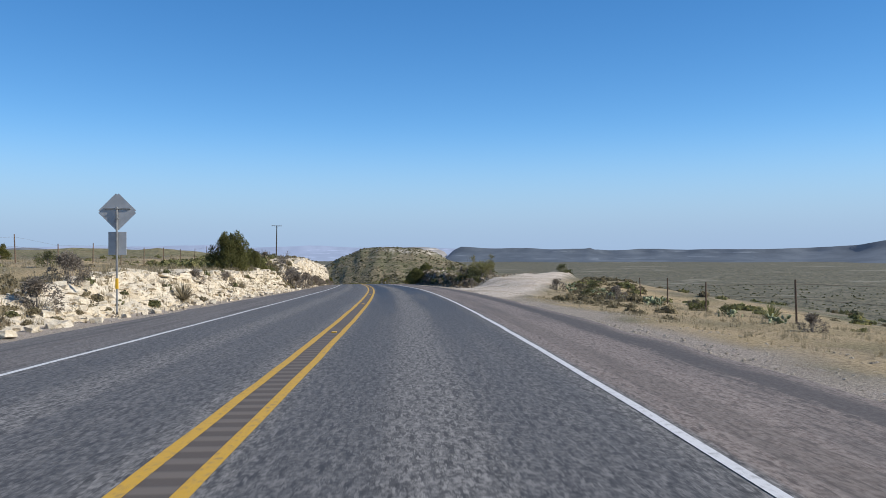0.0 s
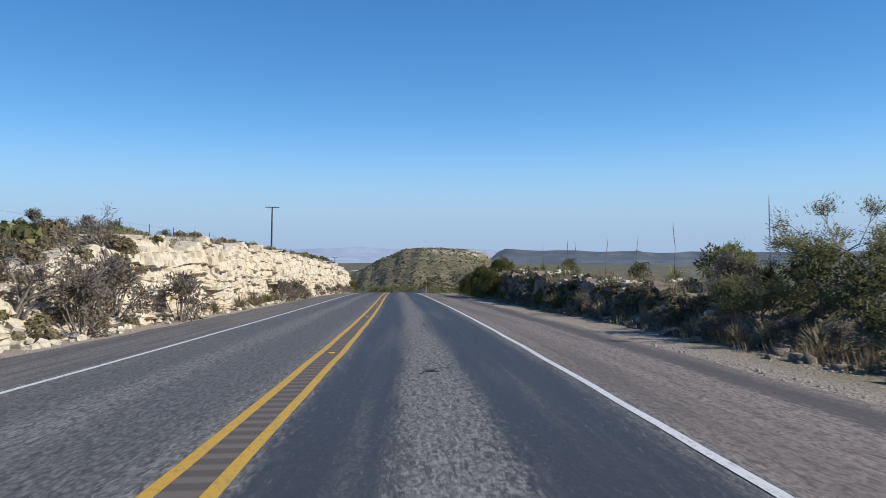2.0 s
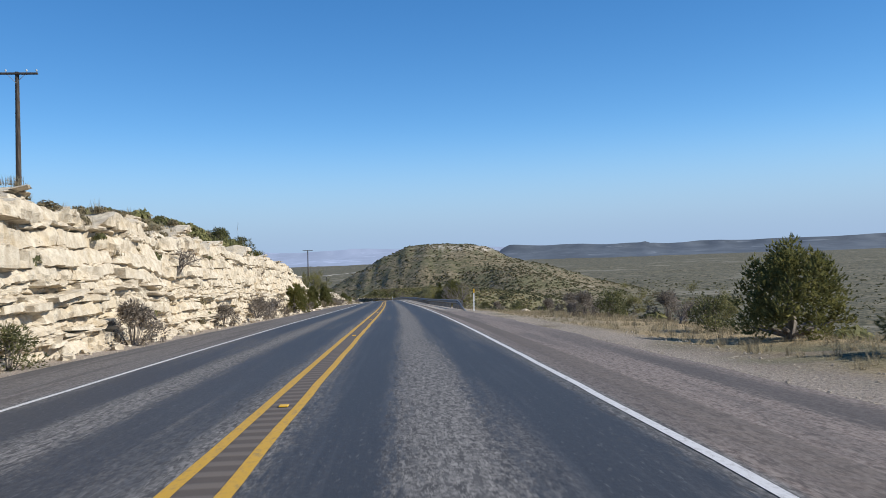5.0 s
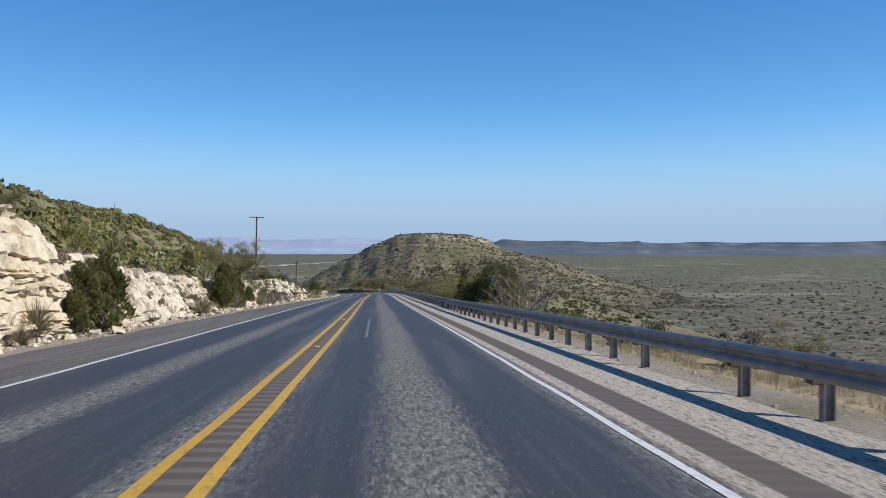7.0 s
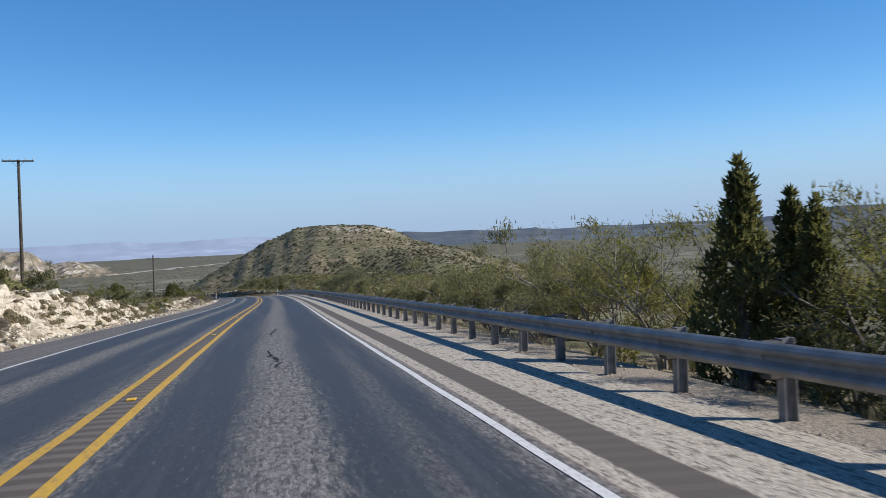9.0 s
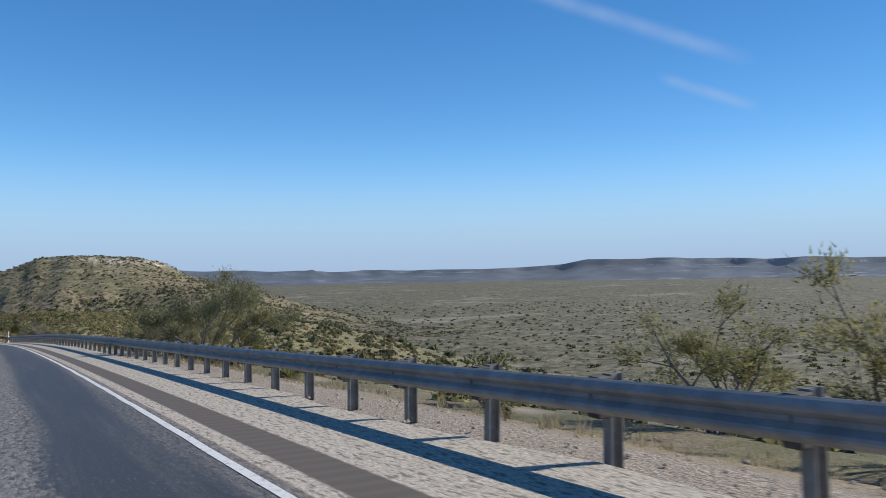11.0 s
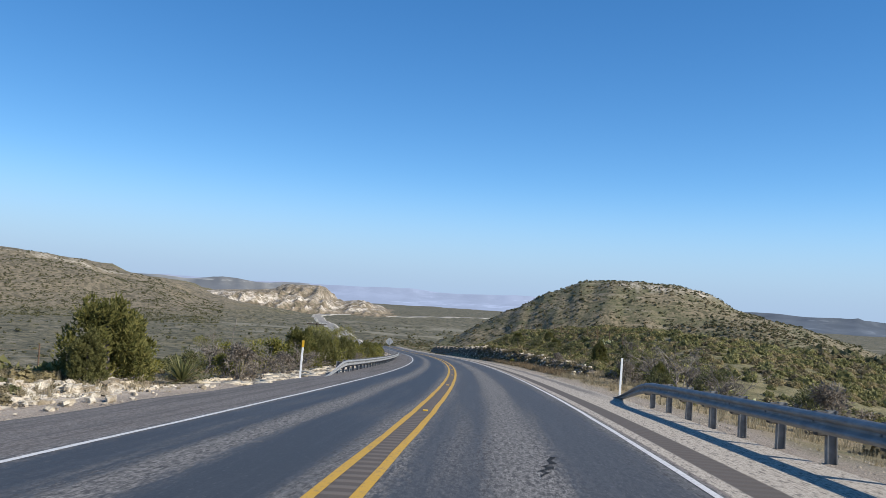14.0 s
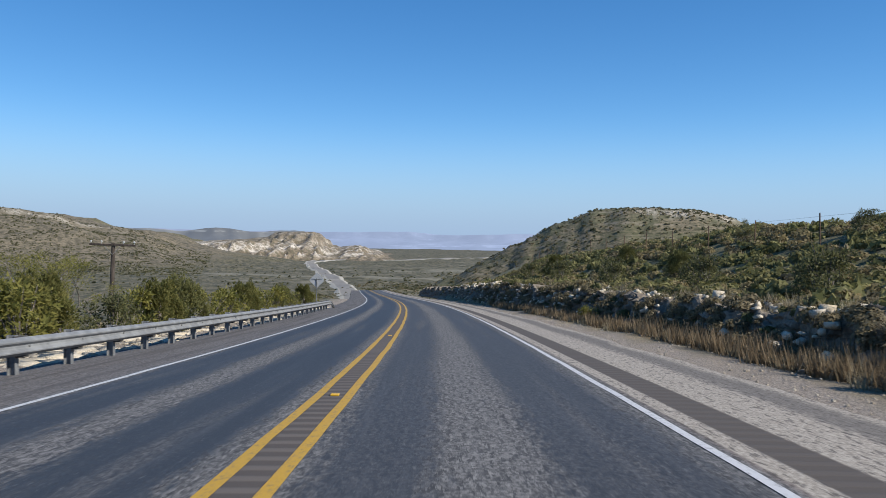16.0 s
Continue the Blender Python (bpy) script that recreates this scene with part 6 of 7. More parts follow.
    ("jun_bright", 425.6, -9.60, 1.00, 0), ("jun_bright", 428.5, -10.20, 0.90, 60), ("jun_wide", 431.9, -9.60, 0.85, 10), ("mesq_yel", 434.5, -9.80, 0.80, 0), ("yellow", 437, -9.00, 1.40, 0), ("jun_bright", 439, -10.20, 0.90, 40), ("jun_wide", 442.3, -9.30, 0.80, 100), ("bare_low", 446, -8.80, 1.00, 0), ("mesq_yel", 449, -10.80, 0.90, 80), ("mesq_yel", 453, -12.50, 0.90, 10), ("jun_bright", 456, -9.80, 0.80, 0), ("olive", 459, -9.00, 1.30, 0), ("mesq_yel", 457.5, -10.6, 0.72, 40), ("yellow", 454.5, -9.4, 1.7, 60), ("mesq_yel", 460.5, -11.4, 0.7, 200), ("yellow", 451.5, -10.0, 1.6, 150), ("yellow", 462, -9.6, 1.5, 250),
    ("jun_bright", 463.2, -9.00, 0.80, 0), ("jun_wide", 466, -9.20, 0.75, 30), ("yellow", 469, -8.80, 1.50, 0), ("yellow", 473, -8.80, 1.60, 70), ("jun_bright", 477, -9.00, 0.80, 0), ("yellow", 481, -8.80, 1.70, 20), ("yellow", 486, -9.00, 1.70, 140), ("jun_wide", 490, -9.20, 0.70, 0), ("yellow", 495, -9.20, 1.50, 0), ("jun_bright", 503, -9.00, 0.80, 0), ("yellow", 509, -9.00, 1.40, 0),
    # right: the verge and the mound
    ("pear", 29.8, 13.0, 0.90, 0), ("pear", 31.5, 13.6, 0.79, 90), ("pear", 37, 13.4, 0.79, 30), ("pear_low", 34.5, 13.2, 0.79, 0), ("pear_low", 40.5, 14.0, 0.79, 0), ("pear", 43.5, 14.5, 0.72, 60), ("pear", 18.1, 11.8, 0.65, 0), ("pear_low", 21.5, 12.2, 0.72, 40), ("green", 26.5, 13.6, 0.72, 0), ("olive", 24, 13.5, 0.40, 0), ("grey", 16, 11.5, 0.40, 0), ("yuc", 22.1, 14.0, 0.86, 0), ("grey", 33, 12.4, 0.58, 0), ("olive", 39, 12.8, 0.50, 0), ("grey", 12, 11.8, 0.40, 0), ("olive", 46, 15.5, 0.7, 0), ("olive", 14, 14, 0.40, 0), ("green", 18.5, 14.5, 0.40, 0), ("pear_low", 47.5, 16.5, 1.0, 0),
    ("mesq_low", 65.6, 9.3, 0.62, 0), ("mesq_low", 63.8, 10.6, 0.7, 60), ("mesq_low", 66.4, 11.4, 0.75, 220), ("olive", 64.8, 10.2, 1.2, 100), ("olive", 63.0, 9.9, 1.0, 10), ("grey", 67.2, 9.4, 1.0, 300), ("mesq_low", 67.6, 9.9, 0.55, 140), ("yuc_stalk", 67.4, 10.5, 0.75, 60), ("olive", 66.6, 9.0, 0.6, 0), ("olive", 69.5, 10.6, 0.7, 40), ("yuc_dry", 64.0, 8.5, 0.6, 160), ("grey", 66.0, 8.3, 0.45, 220), ("yuc_dry", 62.4, 8.6, 0.7, 30), ("grey", 62.3, 8.9, 0.5, 10), ("yuc_dry", 61.2, 9.2, 0.8, 0), ("grey", 64.2, 9.2, 0.5, 70), ("olive", 71, 11.5, 0.9, 0), ("yellow", 73, 12.5, 1.2, 0), ("grey", 69.5, 12.5, 0.6, 0), ("olive", 76, 13.5, 1.3, 30), ("pear", 50.0, 15.0, 0.8, 0), ("pear", 44.5, 13.6, 0.8, 200), ("olive", 75, 22, 0.9, 0), ("grey", 45, 12.6, 0.7, 40), ("olive", 82, 25, 1.0, 0), ("grey", 69.1, 8.4, 0.5, 0), ("yuc_dry", 70.4, 8.5, 0.7, 0), ("yuc_dry", 66.8, 8.3, 0.7, 40), ("grey", 63.4, 8.4, 0.45, 0), ("yuc_dry", 64.5, 8.2, 0.6, 0), ("olive", 61.5, 9.6, 0.8, 0), ("grey", 60, 9.0, 0.7, 0),
    ("yuc", 77.2, 8.6, 1.15, 0), ("yuc", 80.7, 8.2, 1.1, 60), ("yuc_stalk", 79.0, 9.9, 0.70, 0), ("yuc", 84.7, 8.4, 1.1, 30), ("yuc_stalk", 85.5, 10.4, 0.59, 100), ("yuc_dry", 73.5, 8.1, 0.8, 0), ("grey", 75.5, 8.0, 0.7, 0), ("yuc_stalk", 74.5, 11, 0.70, 200), ("yuc", 72, 9.6, 1.1, 0), ("olive", 79, 11.4, 0.7, 0), ("yuc", 88.5, 10.8, 0.9, 10), ("yuc_stalk", 91.0, 11.8, 0.52, 40), ("yuc_stalk", 94.5, 10.6, 0.55, 50), ("yuc_stalk", 99.6, 10.6, 0.5, 130), ("yuc_stalk", 86.6, 10.2, 0.7, 250), ("yuc", 86.0, 9.9, 1.1, 10), ("yuc_stalk", 98.0, 11.4, 0.45, 300), ("yuc_stalk", 97, 12.2, 0.49, 20), ("olive", 93, 12, 0.7, 0), ("grey", 86.5, 8.0, 0.6, 0), ("grey", 91, 8.0, 0.6, 30), ("yuc", 96, 8.2, 0.8, 0), ("yuc_stalk", 82.5, 12.5, 0.63, 0), ("yuc_stalk", 103.5, 11.6, 0.49, 0),
    ("jun_wide", 102.2, 8.3, 0.74, 0), ("jun_round", 104.6, 8.0, 0.87, 60), ("jun_round", 107.2, 8.2, 0.97, 20), ("jun_wide", 109.6, 8.4, 0.83, 100), ("jun_round", 112.3, 8.2, 0.83, 30), ("jun_round", 117.4, 8.4, 0.83, 0), ("jun_wide", 115, 9.4, 0.74, 0), ("jun_wide", 106, 9.8, 0.78, 200), ("jun_bright", 121, 8.6, 0.74, 0), ("jun_bright", 126, 9.0, 0.7, 60), ("yellow", 130, 8.8, 0.9, 0), ("yellow", 135, 8.8, 0.7, 0),
    ("jun_wide", 145.4, 10.8, 0.8, 0), ("olive", 150, 11, 1.0, 0), ("olive", 140, 10, 0.9, 20), ("bare_low", 155, 12, 0.9, 0), ("grey", 160, 13.5, 1.1, 0), ("olive", 164, 12.2, 1.2, 30), ("grey", 166.5, 11.4, 1.1, 0), ("mesq_low", 168.5, 14.5, 0.7, 0), ("bare_low", 171, 13, 0.9, 40), ("grey", 174, 12.5, 1.1, 0), ("mesq_low", 163, 17, 0.8, 90), ("bare_low", 170, 11.4, 0.8, 0), ("olive", 178, 14, 1.1, 0), ("grey", 182, 12.8, 1.0, 0), ("olive", 186, 13.5, 0.9, 0), ("green", 192, 12.0, 0.9, 0), ("olive", 197, 13, 1.0, 0), ("grey", 203, 12, 0.9, 0), ("olive", 209, 11.5, 1.0, 0), ("mesq_low", 206, 15, 0.6, 0),
    # behind the guardrail
    ("bare", 223.9, 9.4, 1.0, 0), ("bare", 226.4, 10.0, 0.95, 120), ("bare", 221.8, 10.2, 0.85, 250), ("bare_low", 225, 8.8, 1.2, 200), ("bare_low", 222, 10, 0.90, 0), ("yuc", 231, 8.6, 1.30, 0), ("yuc", 229, 9.0, 1.10, 40), ("jun_round", 234.1, 9.9, 1.3, 0), ("jun_big", 237.3, 10.6, 1.0, 90), ("jun_big", 240.0, 10.9, 0.9, 200), ("jun_wide", 241.5, 9.8, 1.05, 40), ("jun_tall", 238.2, 11.2, 0.98, 10), ("bare_low", 233, 9.0, 0.90, 60),
    ("jun_wide", 243.6, 10.0, 0.85, 20), ("mesq_yel", 245.8, 10.2, 0.88, 0), ("jun_tall", 249.4, 9.5, 0.95, 50), ("jun_tall", 249.9, 10.9, 0.88, 140), ("jun_tall", 248.6, 10.3, 0.8, 250), ("mesq", 247.2, 10.5, 0.85, 80), ("mesq_yel", 253.0, 10.0, 0.92, 30), ("mesq", 256.0, 10.2, 0.81, 0), ("mesq_low", 259.2, 10.0, 1.25, 60), ("mesq", 262.5, 10.6, 0.77, 140), ("mesq_low", 266, 10.2, 1.20, 10), ("mesq", 271, 10.4, 0.73, 200), ("mesq_low", 276, 10.4, 1.14, 90), ("mesq_low", 282, 10.8, 1.14, 20), ("mesq_yel", 287, 11, 0.73, 0), ("yuc", 279, 8.6, 1.10, 0), ("mesq_low", 293, 11.2, 1.04, 50), ("mesq_low", 300, 11.8, 0.94, 0), ("yuc", 315, 8.8, 0.90, 0), ("olive", 309, 11.5, 1.10, 0), ("olive", 246, 8.6, 0.90, 0), ("yellow", 252, 8.5, 0.80, 0), ("olive", 241, 8.4, 0.80, 0), ("grey", 258, 8.5, 0.80, 0),
    ("mesq_big", 330.6, 10.4, 1.0, 0), ("mesq_yel", 331.4, 12.6, 0.75, 50), ("olive", 330.6, 9.6, 0.9, 90), ("grey", 332.4, 9.8, 0.8, 200), ("mesq", 344.5, 13.0, 0.72, 200), ("olive", 327.4, 9.9, 0.8, 40), ("mesq", 343.0, 13.9, 0.66, 10), ("mesq_grey", 340.2, 10.1, 1.0, 0), ("mesq_grey", 338.6, 10.4, 0.9, 130), ("yuc", 346.0, 9.2, 1.5, 80), ("yuc_dry", 346.4, 9.4, 1.3, 20), ("olive", 341, 9.0, 0.9, 0), ("mesq_low", 349, 10.6, 0.5, 130), ("yuc", 345, 9.0, 1.00, 0), ("olive", 350, 10.5, 1.10, 0), ("mesq_low", 356, 12, 0.94, 0), ("olive", 363, 11, 1.10, 50), ("grey", 369, 11.5, 1.10, 0), ("olive", 376, 12, 1.20, 0), ("bare_low", 383, 11.5, 0.90, 0), ("olive", 390, 12, 1.20, 90),
    ("mesq", 244.0, 12.4, 0.8, 200), ("mesq_yel", 248.4, 12.2, 0.85, 150), ("jun_round", 250.2, 10.8, 0.9, 40), ("mesq_low", 254.6, 11.8, 1.15, 220), ("mesq", 258.4, 12.0, 0.8, 300), ("mesq_low", 264.0, 12.2, 1.15, 130), ("mesq_yel", 268.2, 11.6, 0.8, 60), ("mesq_low", 273.4, 12.0, 1.1, 300), ("mesq", 279.5, 12.2, 0.72, 30), ("mesq_low", 285.0, 12.6, 1.05, 200), ("mesq_low", 290.0, 13.0, 1.0, 100), ("mesq_low", 296.5, 13.2, 1.0, 250), ("mesq_low", 304, 13.0, 0.9, 150), 
    # right beyond the rail, at the foot of the hill
    ("bare_low", 412, 11.5, 1.1, 0), ("bare", 420.5, 12.6, 0.72, 100), ("bare", 423.5, 13.0, 0.7, 220), ("bare_low", 418, 12.2, 1.5, 300), ("bare_low", 426.5, 13.2, 1.5, 140), ("mesq_low", 430, 13.5, 0.8, 70), ("olive", 417, 10.6, 1.0, 20), ("jun_small", 437, 11.5, 0.95, 0), ("olive", 405, 12.5, 1.2, 0), ("grey", 402, 11.5, 1.2, 0), ("olive", 415, 12.5, 1.3, 0), ("pear", 409, 12.0, 1.2, 0), ("jun_small", 419, 11.0, 0.8, 0), ("bare", 416.5, 14, 0.55, 50), ("olive", 422, 12.0, 1.2, 40), ("grey", 425, 10.6, 1.2, 0), ("green", 428, 11.6, 1.4, 0), ("bare_low", 431, 12.5, 1.0, 0), ("olive", 434, 13.0, 1.3, 0), ("yuc_dry", 437, 9.6, 0.8, 0), ("olive", 441, 12.5, 1.3, 0), ("grey", 445, 9.6, 0.9, 0), ("yuc_dry", 448, 9.4, 0.8, 30), ("olive", 456, 12.6, 1.3, 0), ("olive", 465, 12.5, 1.3, 0), ("yellow", 468, 8.6, 0.8, 0), ("jun_wide", 473, 14.5, 0.5, 0), ("olive", 479, 12.8, 1.3, 0), ("bare_low", 450, 17, 1.1, 0), ("olive", 455, 19, 0.8, 0), ("pear", 459, 17.5, 1.2, 0), ("olive", 466, 20, 0.8, 0), ("mesq_low", 475, 19, 0.5, 0), ("olive", 484, 14, 1.4, 0), ("jun_wide", 490, 17, 0.5, 0), ("olive", 497, 13.5, 1.5, 0), ("jun_bright", 505, 15, 0.8, 0), ("olive", 512, 14, 1.5, 0),
])


# ---- what nobody could count: scrub, tufts, loose stones ----
def clump(seed, n, flat=0.7, wide=1.8):
    """A tiny bush: a knot of bent leaves."""
    r = random.Random(seed)
    verts, faces = [], []
    for _ in range(n):
        v = Vector((r.gauss(0, 1), r.gauss(0, 1), abs(r.gauss(0, 1)) * 0.9)).normalized()
        p = Vector((v.x * 0.8, v.y * 0.8, v.z * flat)) * r.uniform(0.5, 1.0)
        q = v.cross(Vector((r.gauss(0, 1), r.gauss(0, 1), r.gauss(0, 1)))).normalized()
        o = v.cross(q) + v * 0.5
        w = wide / math.sqrt(n)
        i = len(verts)
        verts += [p - q * w, p + q * w, p + o * w * 1.4]
        faces.append((i, i + 1, i + 2))
    me = bpy.data.meshes.new("clump")
    me.from_pydata([tuple(v) for v in verts], [], faces)
    return me


SMALL = [clump(k, 14, 0.42, 1.9) for k in range(7)]


def strew(name, label, category, meshes, mat, spots, clear=6.0):
    """spots: x, y, size and perhaps z. One mesh for them all."""
    spots = np.array(spots).T
    x, y, k = spots[:3]
    s, d, _ = to_road(x, y)
    keep = (np.abs(d) > clear) | (y > 700)
    x, y, k = x[keep], y[keep], k[keep]
    z = land(x, y)[0] if len(spots) == 3 else spots[3][keep]
    arr = [mesh_arrays(m) for m in meshes]
    rnd = np.random.RandomState(len(x))
    vs, fs, n = [], [], 0
    for i in range(len(x)):
        v, f = arr[rnd.randint(len(arr))]
        a = rnd.uniform(0, 6.28)
        c, sn = math.cos(a), math.sin(a)
        w = v * np.array([1, 1, rnd.uniform(0.7, 1.3)]) * k[i]
        vs.append(np.stack([w[:, 0] * c - w[:, 1] * sn + x[i], w[:, 0] * sn + w[:, 1] * c + y[i], w[:, 2] + z[i] - 0.06 * k[i]], 1))
        fs.append(np.array(f) + n)
        n += len(v)
    v, f = np.concatenate(vs), np.concatenate(fs)
    me = bpy.data.meshes.new(name)
    me.vertices.add(len(v))
    me.vertices.foreach_set("co", v.astype(np.float32).ravel())
    me.loops.add(f.size)
    me.loops.foreach_set("vertex_index", f.ravel().astype(np.int32))
    me.polygons.add(len(f))
    me.polygons.foreach_set("loop_start", np.arange(0, f.size, 3).astype(np.int32))
    me.update(calc_edges=True)
    me.materials.append(mat)
    tagged(new(name, me), label, category, kind="stuff")


def roadside(rnd, n, s_rng, d_rng, size, thin=None):
    out = []
    while len(out) < n:
        s, d = rnd.uniform(*s_rng), rnd.uniform(*d_rng)
        if thin and rnd.random() > thin(s, d):
            continue
        p = road(s, d)
        out.append((p.x, p.y, rnd.uniform(*size)))
    return out


def not_turnout(s, d):
    return 0.0 if float(turnout_mask(np.array([s]), np.array([d]))[0]) > 0.2 else 1.0


rnd = random.Random(77)
SCRUB = make_leaf("mixed_scrub_leaves", (0.115, 0.118, 0.056), (0.25, 0.228, 0.12))
PALE = make_leaf("dry_scrub_leaves", (0.18, 0.15, 0.08), (0.4, 0.325, 0.19))
hill_spots, dry_spots = [], []
while len(hill_spots) < 8500:
    x, y = HILL[0] + rnd.uniform(-230, 230), HILL[1] + rnd.uniform(-260, 50)
    (hill_spots if rnd.random() < 0.7 else dry_spots).append((x, y, 0.35 + 1.1 * rnd.random() ** 2))
for _ in range(6500):
    s, d = rnd.uniform(425, 690), 12 + 95 * rnd.random() ** 1.3
    p = road(s, d)
    (hill_spots if rnd.random() < 0.6 else dry_spots).append((p.x, p.y, rnd.uniform(0.3, 0.95)))
for _ in range(4000):
    y = rnd.uniform(690, 900)
    (hill_spots if rnd.random() < 0.6 else dry_spots).append((20 + rnd.gauss(40, 70), y, rnd.uniform(0.5, 1.5)))
strew("hill_scrub", "dark green thorn scrub dotted over the flat-topped hill", "scrub", SMALL, SCRUB, hill_spots, 60)
valley = []
for _ in range(7000):
    r_, b_ = 120 + 900 * rnd.random() ** 1.2, radians(rnd.uniform(-95, 45))
    x, y = math.sin(-b_) * r_, 342 + math.cos(b_) * r_
    valley.append((x, y, 0.6 + 1.4 * rnd.random() ** 2))
for _ in range(3500):
    s, d = rnd.uniform(0, 430), 16 + 110 * rnd.random() ** 1.4
    p = road(s, d)
    if not_turnout(s, d) and not (55 < s < 130 and d < 30):
        valley.append((p.x, p.y, rnd.uniform(0.4, 1.3)))
for _ in range(5200):
    s, d = rnd.uniform(120, 430), 22 + 190 * rnd.random() ** 1.2
    p = road(s, d)
    valley.append((p.x, p.y, 0.25 + 0.8 * rnd.random() ** 2))
for _ in range(2600):
    s, d = rnd.uniform(320, 560), -11 - 120 * rnd.random() ** 1.5
    p = road(s, d)
    valley.append((p.x, p.y, rnd.uniform(0.45, 1.3)))
strew("valley_scrub", "continuous grey-green thorn scrub on the valley slopes", "scrub", SMALL, SCRUB, valley, 42)
ridge_spots = []
for _ in range(12000):
    b_, q_ = radians(rnd.uniform(25, 52)), rnd.uniform(830, 1240)
    ridge_spots.append((-math.sin(b_) * q_, 352 + math.cos(b_) * q_, 0.6 + 1.0 * rnd.random() ** 2))
strew("ridge_scrub", "dark scrub dotted over the ridge across the valley", "scrub", SMALL, SCRUB, ridge_spots)
NEAR = [clump(40 + k, 78, 0.6, 1.85) for k in range(6)]
FINE = [clump(60 + k, 190, 0.62, 1.75) for k in range(5)]
slope = roadside(rnd, 1800, (165, 300), (-32, -11.2), (0.3, 0.95))
slope += roadside(rnd, 520, (56, 86), (-19, -10.4), (0.3, 0.85))
slope += roadside(rnd, 200, (0, 165), (-40, -11.8), (0.2, 0.6))
slope += roadside(rnd, 900, (420, 540), (11.0, 60), (0.35, 0.95)) + roadside(rnd, 620, (180, 425), (9.6, 44), (0.3, 0.95), lambda s, d: 0.3 + 0.7 * min(1, d / 30))
slope += roadside(rnd, 200, (130, 185), (12, 44), (0.3, 0.9)) + roadside(rnd, 120, (-5, 60), (15, 44), (0.3, 0.8), not_turnout)
slope += roadside(rnd, 1150, (396, 470), (12.4, 48), (0.25, 0.75))
slope += roadside(rnd, 700, (430, 540), (10.6, 44), (0.3, 0.95))
slope += roadside(rnd, 620, (318, 520), (-44, -11), (0.35, 1.0))
slope += roadside(rnd, 260, (368, 436), (-30, -10.8), (0.5, 1.2))
slope += roadside(rnd, 260, (178, 262), (-17, -10.6), (0.45, 1.05))
split = len(slope) * 11 // 20
rnd.shuffle(slope)
hillside = roadside(rnd, 2600, (428, 540), (10.4, 34), (0.25, 0.75)) + roadside(rnd, 1500, (428, 600), (30, 75), (0.4, 1.0)) + roadside(rnd, 900, (390, 452), (-32, -10.6), (0.25, 0.7)) + roadside(rnd, 500, (330, 392), (-30, -11.5), (0.25, 0.6))
strew("hillside_brush", "close brown and straw-coloured brush covering the roadside slopes", "scrub", FINE, make_leaf("hillside_brush_leaves", (0.27, 0.22, 0.105), (0.52, 0.42, 0.22)), hillside[::2], 9.5)
strew("hillside_scrub", "close olive-green scrub covering the roadside slopes", "scrub", FINE, make_leaf("hillside_scrub_leaves", (0.18, 0.175, 0.068), (0.42, 0.375, 0.15)), hillside[1::2], 9.5)
strew("slope_scrub", "dense olive and dark green brush on the roadside slopes", "scrub", NEAR, make_leaf("slope_brush_leaves", (0.16, 0.165, 0.062), (0.41, 0.375, 0.15)), slope[:split], 9.5)
strew("slope_brush", "dry grey-brown brush on the roadside slopes", "scrub", NEAR, PALE, [(x, y, k * 0.7) for x, y, k in slope[split:]], 9.5)
dry_spots += roadside(rnd, 500, (0, 300), (-32, -11.5), (0.15, 0.5)) + roadside(rnd, 250, (150, 420), (9, 26), (0.15, 0.5))
strew("dry_brush", "dry grey-brown brush among the green scrub", "scrub", SMALL, PALE, dry_spots, 32)


def tuft(seed, n):
    r = random.Random(seed)
    verts, faces = [], []
    for _ in range(n):
        an, ln = r.uniform(0, 6.28), r.uniform(0.5, 1.0)
        b = Vector((r.gauss(0, 0.22), r.gauss(0, 0.22), 0))
        e = b + Vector((math.cos(an) * 0.4, math.sin(an) * 0.4, 1.0)) * ln
        sd = Vector((-math.sin(an), math.cos(an), 0)) * 0.035
        i = len(verts)
        verts += [b - sd, b + sd, e]
        faces.append((i, i + 1, i + 2))
    me = bpy.data.meshes.new("tuft")
    me.from_pydata([tuple(v) for v in verts], [], faces)
    return me


TUFTS = [tuft(k, 13) for k in range(5)]
edge, end = [], []
for _ in range(420):
    d = rnd.uniform(9, 32)
    q = road(24 + 2.7 * (d - 6) - 14 * rnd.random() ** 1.5, d)
    edge.append((q.x, q.y, rnd.uniform(0.15, 0.5)))
strew("verge_brush", "low brown brush along the far edge of the gravel turnout", "scrub", NEAR, PALE, edge)
strew("bank_brush", "dusty brown brush at the edge of the straw slope", "scrub", FINE, PALE, roadside(rnd, 260, (176, 214), (13.5, 27), (0.3, 0.85)), 9.5)
for _ in range(420):
    d = rnd.uniform(7.5, 18)
    q = road(54.5 + 1.4 * (d - 6.5) + 6.5 * rnd.random(), d)
    end.append((q.x, q.y, 0.05 + 0.25 * rnd.random() ** 2))
strew("mound_stones", "brown and grey loose stones on the end of the mound", "rock", GREY_CHIPS, GREYSTONE, end)
grass = roadside(rnd, 2000, (-2, 62), (8.2, 15), (0.07, 0.2), not_turnout)
grass += roadside(rnd, 900, (60, 130), (7.6, 13), (0.12, 0.34))
grass += roadside(rnd, 1700, (128, 182), (8.0, 14), (0.1, 0.28))
grass += roadside(rnd, 2200, (180, 240), (8.5, 24), (0.1, 0.3)) + roadside(rnd, 2600, (158, 208), (9.4, 21), (0.14, 0.36))
grass += roadside(rnd, 1900, (182, 400), (7.4, 11), (0.08, 0.26))
